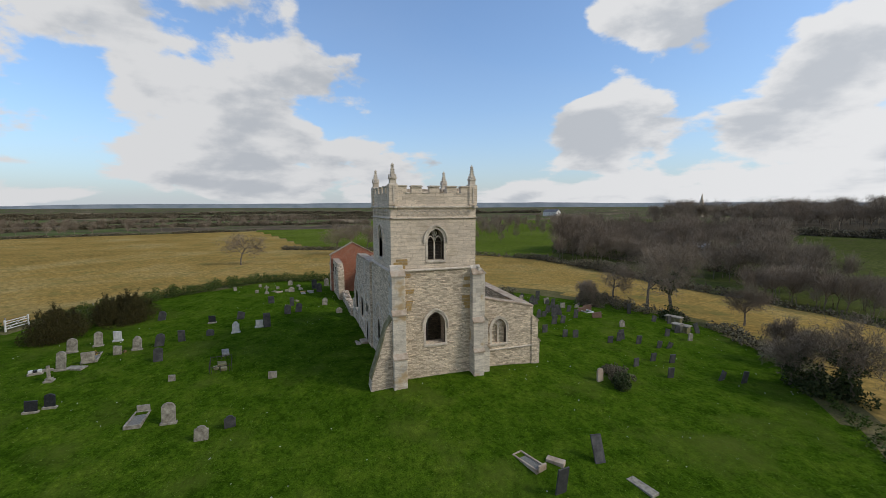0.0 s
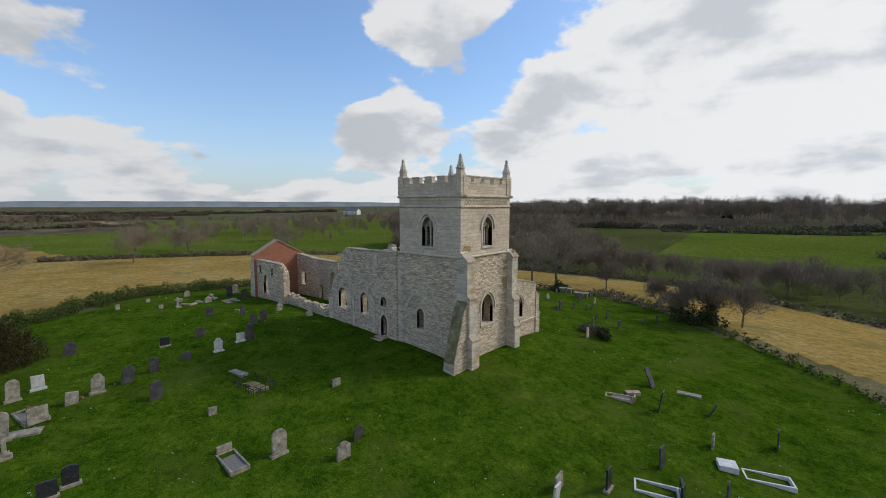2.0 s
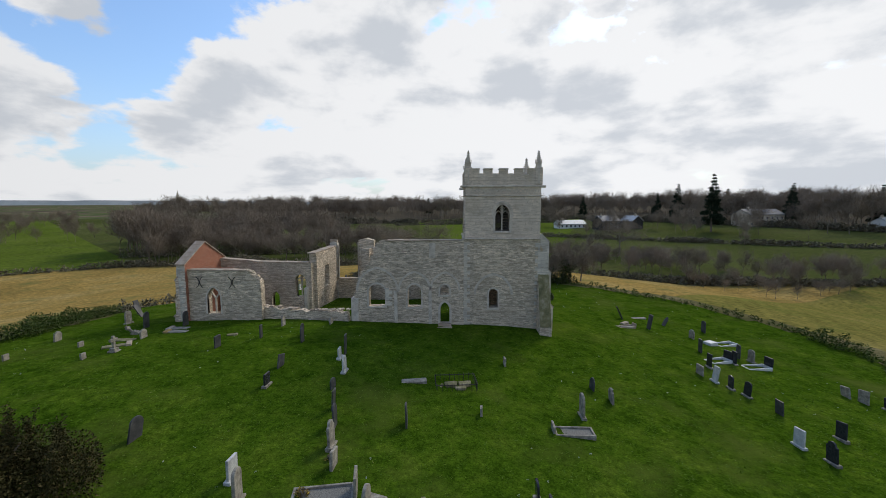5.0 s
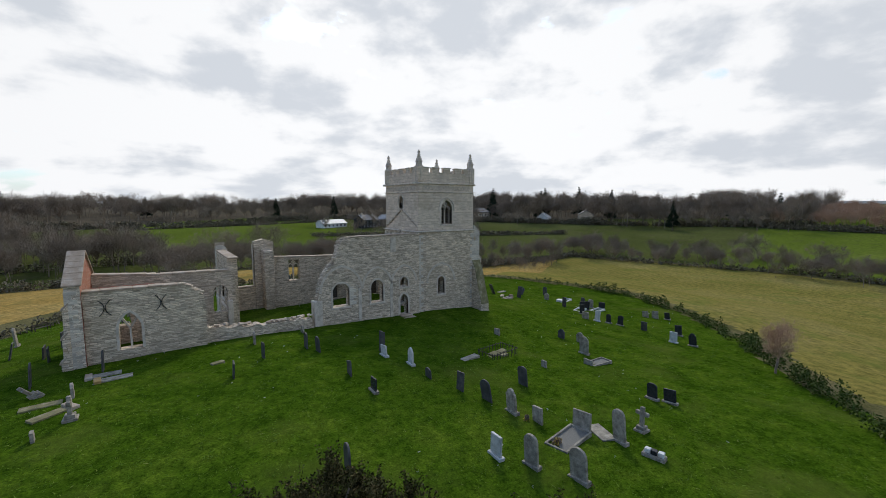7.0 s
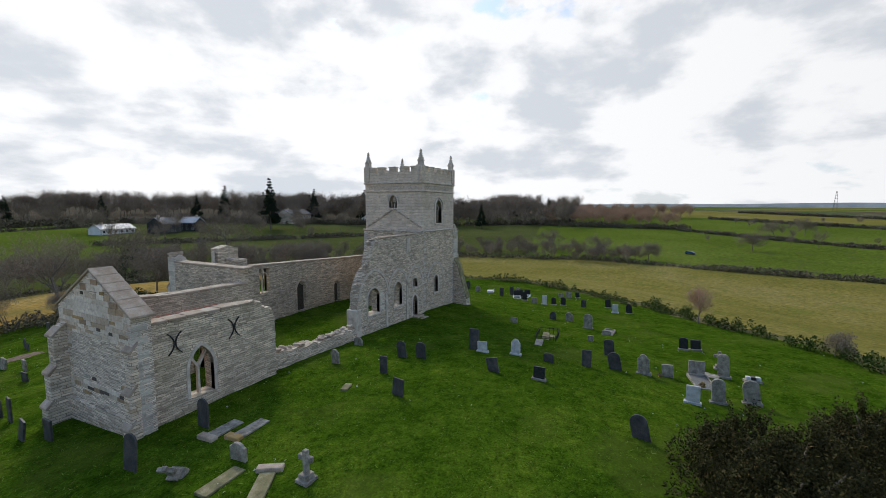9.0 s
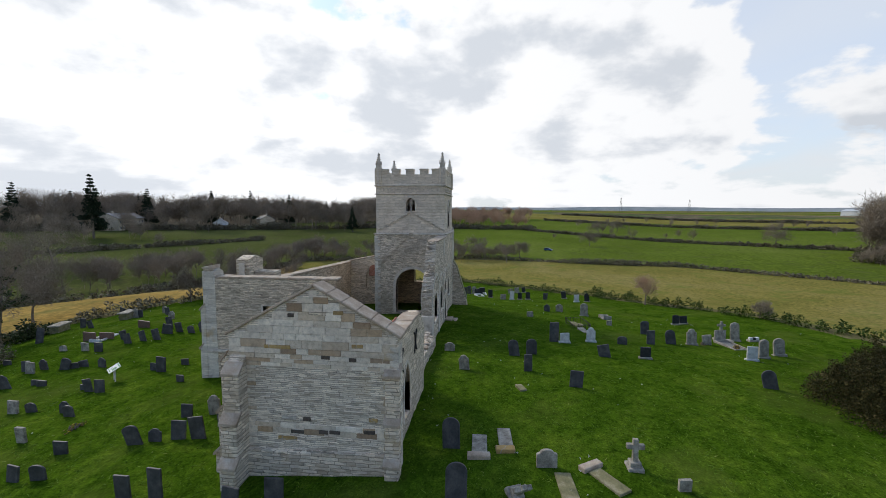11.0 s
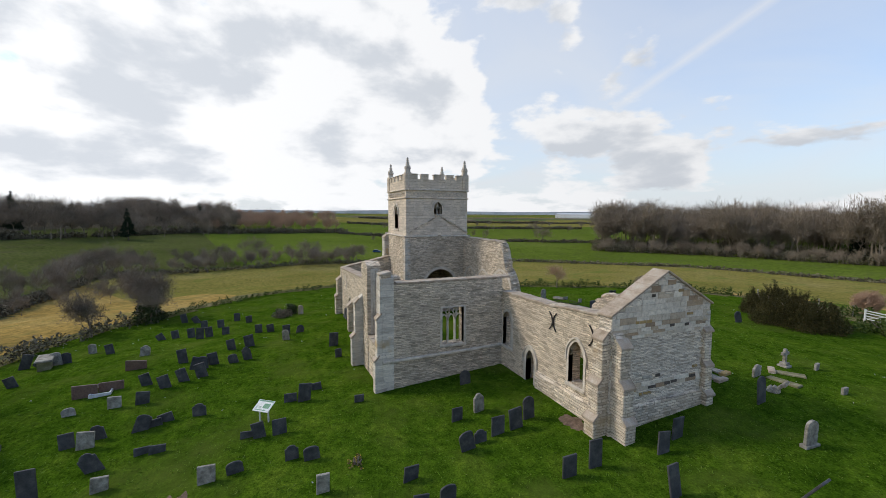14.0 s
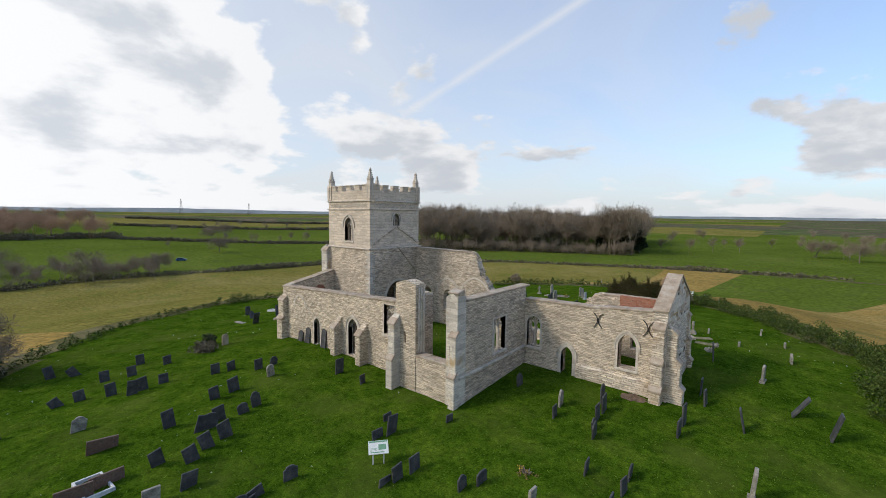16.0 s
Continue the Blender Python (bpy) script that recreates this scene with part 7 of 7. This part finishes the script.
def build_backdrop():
    """Low hills far beyond the plain, blue haze painted into their colour."""
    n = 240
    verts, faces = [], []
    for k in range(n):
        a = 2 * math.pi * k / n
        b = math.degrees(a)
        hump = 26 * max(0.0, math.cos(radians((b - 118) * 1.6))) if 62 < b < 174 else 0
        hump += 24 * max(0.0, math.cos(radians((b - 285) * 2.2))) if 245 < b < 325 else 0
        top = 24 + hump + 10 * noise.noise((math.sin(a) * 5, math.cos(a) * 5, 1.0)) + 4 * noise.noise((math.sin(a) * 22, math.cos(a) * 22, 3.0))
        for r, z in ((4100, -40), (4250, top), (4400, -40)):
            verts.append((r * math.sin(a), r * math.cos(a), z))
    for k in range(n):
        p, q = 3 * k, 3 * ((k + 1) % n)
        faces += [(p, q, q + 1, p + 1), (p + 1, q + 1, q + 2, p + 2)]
    # the blue-grey base colour stands in for haze over distance
    m = mottled("hazed_far_hills", [(0.35, (0.17, 0.20, 0.21)), (0.65, (0.27, 0.29, 0.29))], 0.006, bump=0.0)
    tagged(link_mesh("backdrop", verts, faces, m, smooth=True), "low wooded hills on the horizon, coloured with blue haze", "hills", kind="structure")


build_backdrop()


# dark undergrowth and field hedges
def field_hedge(b0, r0, b1, r1, h, seed, material, words):
    rng = np.random.default_rng(seed)
    p = np.array((9 + r0 * math.sin(radians(b0)), 2 + r0 * math.cos(radians(b0))))
    q = np.array((9 + r1 * math.sin(radians(b1)), 2 + r1 * math.cos(radians(b1))))
    n = int(np.linalg.norm(q - p) / (h * 0.32)) + 2
    cs, rs = [], []
    for t in np.linspace(0, 1, n):
        x, y = p + (q - p) * t + rng.normal(size=2) * h * 0.2
        r = h * (0.5 + 0.35 * noise.noise((x * 0.05, y * 0.05, 3.0)) + rng.uniform(-0.1, 0.12))
        cs.append((x, y, ground_z(x, y) + r * 0.6))
        rs.append(r)
    far = (r0 + r1) / 2
    return tagged(fast_quads("field_hedge", leaf_cloud(cs, rs, 26 if far > 120 else 45, 0.2 + far * 0.0012, rng, 0.85, 0.25), material), words, "hedge", kind="stuff")


for n, (b0, r0, b1, r1, h) in enumerate((
    (45, 335, 62, 340, 2.2), (62, 340, 84, 345, 2.2), (86, 175, 100, 158, 2.2), (100, 158, 116, 140, 2.4), (116, 140, 130, 126, 2.6), (130, 126, 146, 102, 3.0), (146, 102, 160, 84, 3.0),
    (160, 84, 178, 80, 2.2), (178, 80, 200, 80, 2.2), (200, 80, 222, 92, 2.4), (222, 92, 240, 140, 2.4), (240, 141, 270, 152, 2.6), (270, 152, 300, 158, 2.2), (300, 158, 330, 156, 1.8),
    (330, 156, 352, 150, 1.6), (352, 150, 375, 165, 1.8), (276, 300, 318, 250, 2.6), (278, 420, 312, 390, 3.0), (280, 560, 315, 520, 3.0), (38, 430, 70, 445, 4.0), (70, 445, 100, 430, 4.0), (40, 560, 75, 575, 4.5), (75, 575, 104, 590, 4.5), (36, 760, 70, 790, 5.5), (70, 790, 108, 780, 5.5), (36, 1050, 80, 1080, 7.0), (80, 1080, 124, 1050, 7.0), (196, 190, 236, 215, 2.6), (172, 260, 200, 300, 2.6),
)):
    field_hedge(b0, r0, b1, r1, h, 300 + n, BRAMBLE, "bare brown field hedge")
for n, (b0, r0, b1, r1, h) in enumerate(((133, 150, 150, 130, 4.0), (150, 130, 172, 120, 4.0), (140, 325, 200, 335, 5.0), (200, 320, 262, 320, 5.0), (316, 206, 332, 204, 4.5), (332, 204, 349, 206, 4.5), (316, 222, 332, 220, 8.0), (332, 220, 349, 222, 8.0), (258, 300, 277, 310, 4.5))):
    field_hedge(b0, r0, b1, r1, h, 340 + n, BRAMBLE, "dark undergrowth along a wood's edge")


def conifer(x, y, h, seed, wide=0.22):
    rng = np.random.default_rng(seed)
    T = thing("conifer", "tall dark conifer above the bare trees", "tree", "conifers in the woods", at=(x, y, ground_z(x, y) - 0.5))
    bm = bmesh.new()
    limb(bm, Vector((0, 0, 0)), Vector((0, 0, h)), h * 0.018, 0.03)
    part("trunk", bm, BARK, T)
    cs, rs = [], []
    for t in np.linspace(0.22, 1.0, 16):
        for a in rng.uniform(0, 6.28, 5):
            q = h * wide * (1.08 - t) * rng.uniform(0.4, 1.0)
            cs.append((q * math.cos(a), q * math.sin(a), h * t - q * 0.25))
            rs.append(h * 0.072 * (1.3 - t))
    fast_quads("needles", leaf_cloud(cs, rs, 48, 0.42, rng, 0.6, 0.2), CONIFER, T)


for n, (x, y, h) in enumerate(((-135, -186, 31), (-190, -260, 22), (-215, -235, 20), (-290, -170, 20), (-310, -140, 19), (-235, -90, 18), (-330, -95, 19), (-345, -70, 20), (-160, -300, 20), (-110, -330, 19), (-40, 222, 21), (-50, 214, 19), (-34, 230, 22), (-44, 232, 20), (-30, 218, 17), (-60, -330, 18), (30, -390, 18), (-255, -210, 25), (-200, -215, 25), (-262, -150, 24), (-275, -190, 26), (-228, -190, 23), (-150, -250, 26))):
    conifer(x, y, h, 500 + n, 0.24 if n != 0 else 0.19)


# ---------------------------------------------------------------- far buildings
RENDER_W = mottled("white_render", [(0.3, (0.60, 0.60, 0.58)), (0.7, (0.74, 0.74, 0.72))], 0.6)
CLADDING = mottled("dark_timber_cladding", [(0.3, (0.03, 0.028, 0.026)), (0.7, (0.06, 0.055, 0.05))], 1.0)
SLATE_ROOF = mottled("slate_roof", [(0.3, (0.10, 0.105, 0.115)), (0.7, (0.19, 0.19, 0.20))], 0.8, 0.6)
PALE_ROOF = mottled("pale_metal_roof", [(0.3, (0.42, 0.43, 0.44)), (0.7, (0.55, 0.56, 0.57))], 0.8, 0.5)
GLASS, _, gb = shader("window_glass", 0.08)
gb.inputs["Base Color"].default_value = (0.02, 0.025, 0.03, 1)
gb.inputs["Specular IOR Level"].default_value = 0.6


def house(x, y, w, d, eaves, ridge, turn, walls, roof, label, rows=2, cols=5):
    T = thing("house", label, "house", at=(x, y, ground_z(x, y) - 0.3))
    T.rotation_euler = (0, 0, radians(turn))
    bm = bmesh.new()
    prism(bm, [(-d / 2, 0), (d / 2, 0), (d / 2, eaves), (0, ridge - 0.2), (-d / 2, eaves)], -w / 2, w / 2, 0)
    part("wall", bm, walls, T)
    for s in (-1, 1):
        bm = bmesh.new()
        prism(bm, [(s * (d / 2 + 0.5), eaves - 0.35), (s * (d / 2 + 0.5), eaves - 0.1), (0, ridge + 0.1), (0, ridge - 0.15)], -w / 2 - 0.4, w / 2 + 0.4, 0)
        part("roof", bm, roof, T)
    bm = bmesh.new()
    box(bm, w * 0.3 - 0.5, w * 0.3 + 0.5, -0.5, 0.5, ridge - 0.8, ridge + 1.2)
    part("chimney", bm, RUBBLE, T)
    for s in (-1, 1):
        for r in range(rows):
            for c in range(cols):
                u = -w / 2 + w * (c + 0.5) / cols
                z = 0.9 + r * (eaves - 0.6) / rows
                bm = bmesh.new()
                y0, y1 = sorted((s * (d / 2 - 0.02), s * (d / 2 + 0.06)))
                box(bm, u - 0.65, u + 0.65, y0, y1, z, z + 1.35)
                win = part("window", bm, RENDER_W, T)
                bm = bmesh.new()
                y0, y1 = sorted((s * (d / 2 + 0.05), s * (d / 2 + 0.08)))
                box(bm, u - 0.55, u + 0.55, y0, y1, z + 0.1, z + 1.25)
                part("pane", bm, GLASS, win)
    return T


house(-88, -212, 13, 9, 5.5, 8.5, 20, CLADDING, SLATE_ROOF, "dark timber-clad modern house with gable glazing")
house(-104, -214, 10, 8, 5.0, 8.0, 110, CLADDING, PALE_ROOF, "dark modern house wing with a pale roof", 2, 3)
house(-70, -226, 18, 8, 3.0, 5.2, 15, RENDER_W, PALE_ROOF, "long low white house with a pale roof", 1, 6)
house(-243, -159, 16, 10, 6.0, 9.0, 40, RUBBLE, SLATE_ROOF, "stone country house among bare trees")
house(-215, -175, 12, 8, 4.0, 7.0, 30, RENDER_W, PALE_ROOF, "white house with a pale roof", 1, 4)
house(-180, -215, 26, 12, 7.0, 10.0, 15, RUBBLE, SLATE_ROOF, "large stone hall behind the trees", 2, 7)
house(560, -400, 26, 12, 7.0, 11.0, 20, RENDER_W, SLATE_ROOF, "white farmhouse far across the fields", 2, 5)
house(95, -150, 12, 7, 3.0, 5.0, 35, CLADDING, PALE_ROOF, "low shed with a pale roof among the trees", 1, 3)
house(640, 520, 60, 30, 8.0, 11.0, 10, RENDER_W, PALE_ROOF, "white warehouse far on the plain", 1, 8)
house(-760, 660, 90, 40, 9.0, 12.0, 35, RENDER_W, PALE_ROOF, "white sheds far on the plain", 1, 9)

SP = thing("church_spire", "tall grey stone church spire far above the trees", "church spire", at=(345, -470, ground_z(345, -470)))
bm = bmesh.new()
box(bm, -3, 3, -3, 3, -1, 14)
part("tower", bm, RUBBLE_DARK, SP)
bm = bmesh.new()
bmesh.ops.create_cone(bm, segments=8, radius1=2.9, radius2=0.08, depth=15, matrix=Matrix.Translation((0, 0, 21.5)))
part("spire", bm, RUBBLE_DARK, SP)


def pylon(x, y, h):
    T = thing("pylon", "grey lattice electricity pylon on the skyline", "pylon", "pylons", at=(x, y, ground_z(x, y)))
    for sx in (-1, 1):
        for sy in (-1, 1):
            bm = bmesh.new()
            limb(bm, Vector((sx * 3.2, sy * 3.2, 0)), Vector((sx * 0.5, sy * 0.5, h)), 0.22, 0.16, 4)
            part("leg", bm, IRON, T)
    for z in (0.62, 0.76, 0.9):
        bm = bmesh.new()
        limb(bm, Vector((-6, 0, h * z)), Vector((6, 0, h * z)), 0.25, 0.25, 4)
        part("arm", bm, IRON, T)
    for k in range(7):
        a, b = 3.2 - 2.7 * k / 7, 3.2 - 2.7 * (k + 1) / 7
        bm = bmesh.new()
        s = 1 if k % 2 else -1
        limb(bm, Vector((-a * s, -a, h * k / 7)), Vector((b * s, -b, h * (k + 1) / 7)), 0.12, 0.12, 4)
        part("brace", bm, IRON, T)


pylon(-1060, 320, 38)
pylon(-1150, 520, 38)

# a parked car in the field gateway
CAR = thing("car", "blue estate car parked at a field gateway", "car", at=(-176, 36, ground_z(-176, 36)))
PAINT, _, cb = shader("blue_car_paint", 0.3)
cb.inputs["Base Color"].default_value = (0.03, 0.09, 0.22, 1)
TYRE, _, tb = shader("black_tyre", 0.8)
tb.inputs["Base Color"].default_value = (0.02, 0.02, 0.02, 1)
bm = bmesh.new()
prism(bm, [(-2.1, 0.3), (2.1, 0.3), (2.15, 0.75), (1.2, 0.95), (0.6, 1.45), (-1.6, 1.48), (-2.1, 0.95)], -0.85, 0.85, 1)
body = part("body", soften(bm, 0.06), PAINT, CAR)
bm = bmesh.new()
prism(bm, [(-1.75, 1.0), (1.05, 1.0), (0.58, 1.38), (-1.5, 1.4)], -0.87, 0.87, 1)
part("side_glass", bm, GLASS, body)
for u in (-1.3, 1.3):
    for v in (-0.8, 0.8):
        bm = bmesh.new()
        bmesh.ops.create_cone(bm, cap_ends=True, segments=14, radius1=0.33, radius2=0.33, depth=0.2, matrix=Matrix.Translation((u, v, 0.33)) @ Euler((radians(90), 0, 0)).to_matrix().to_4x4())
        part("wheel", bm, TYRE, CAR)
CAR.rotation_euler = (0, 0, radians(70))


# ---------------------------------------------------------------- turf blades and daisies
BLADES = leaf_material("grass_blades", [(0.0, (0.045, 0.095, 0.005)), (0.5, (0.080, 0.150, 0.009)), (0.9, (0.12, 0.19, 0.018)), (1.0, (0.18, 0.21, 0.05))], 0.7)


def yard_spots(rng, n):
    b = rng.uniform(0, 360, n)
    r = np.sqrt(rng.random(n)) * np.array([yard_edge(v) for v in b])
    return 9 + r * np.sin(np.radians(b)), 2 + r * np.cos(np.radians(b))


def build_turf():
    rng = np.random.default_rng(91)
    n = 42000
    xs, ys = yard_spots(rng, n)
    zs = np.array([ground_z(x, y) for x, y in zip(xs, ys)])
    base = np.stack([xs, ys, zs - 0.02], 1)
    out = []
    for _ in range(3):
        p = base + np.concatenate([rng.normal(size=(n, 2)) * 0.07, np.zeros((n, 1))], 1)
        a = rng.uniform(0, 2 * math.pi, n)
        d = np.stack([np.cos(a), np.sin(a), np.zeros(n)], 1)
        lean = np.stack([rng.normal(size=n) * 0.09, rng.normal(size=n) * 0.09, rng.uniform(0.03, 0.08, n)], 1)
        w = rng.uniform(0.012, 0.03, n)[:, None]
        out.append(np.stack([p - d * w, p + d * w, p + lean + d * w * 0.3, p + lean - d * w * 0.3], 1))
    tagged(fast_quads("grass_tufts", np.concatenate(out), BLADES), "uneven tufts of green churchyard grass", "grass", kind="stuff")
    n = 700
    xs, ys = yard_spots(rng, n)
    keep = [k for k in range(n) if noise.noise((xs[k] * 0.12, ys[k] * 0.12, 7.7)) > 0.05]
    cs = [(xs[k], ys[k], ground_z(xs[k], ys[k]) + 0.05) for k in keep]
    tagged(fast_quads("daisies", leaf_cloud(cs, [0.05] * len(cs), 10, 0.03, rng), PALE), "scattered white daisies in the turf", "flowers", kind="stuff")


build_turf()
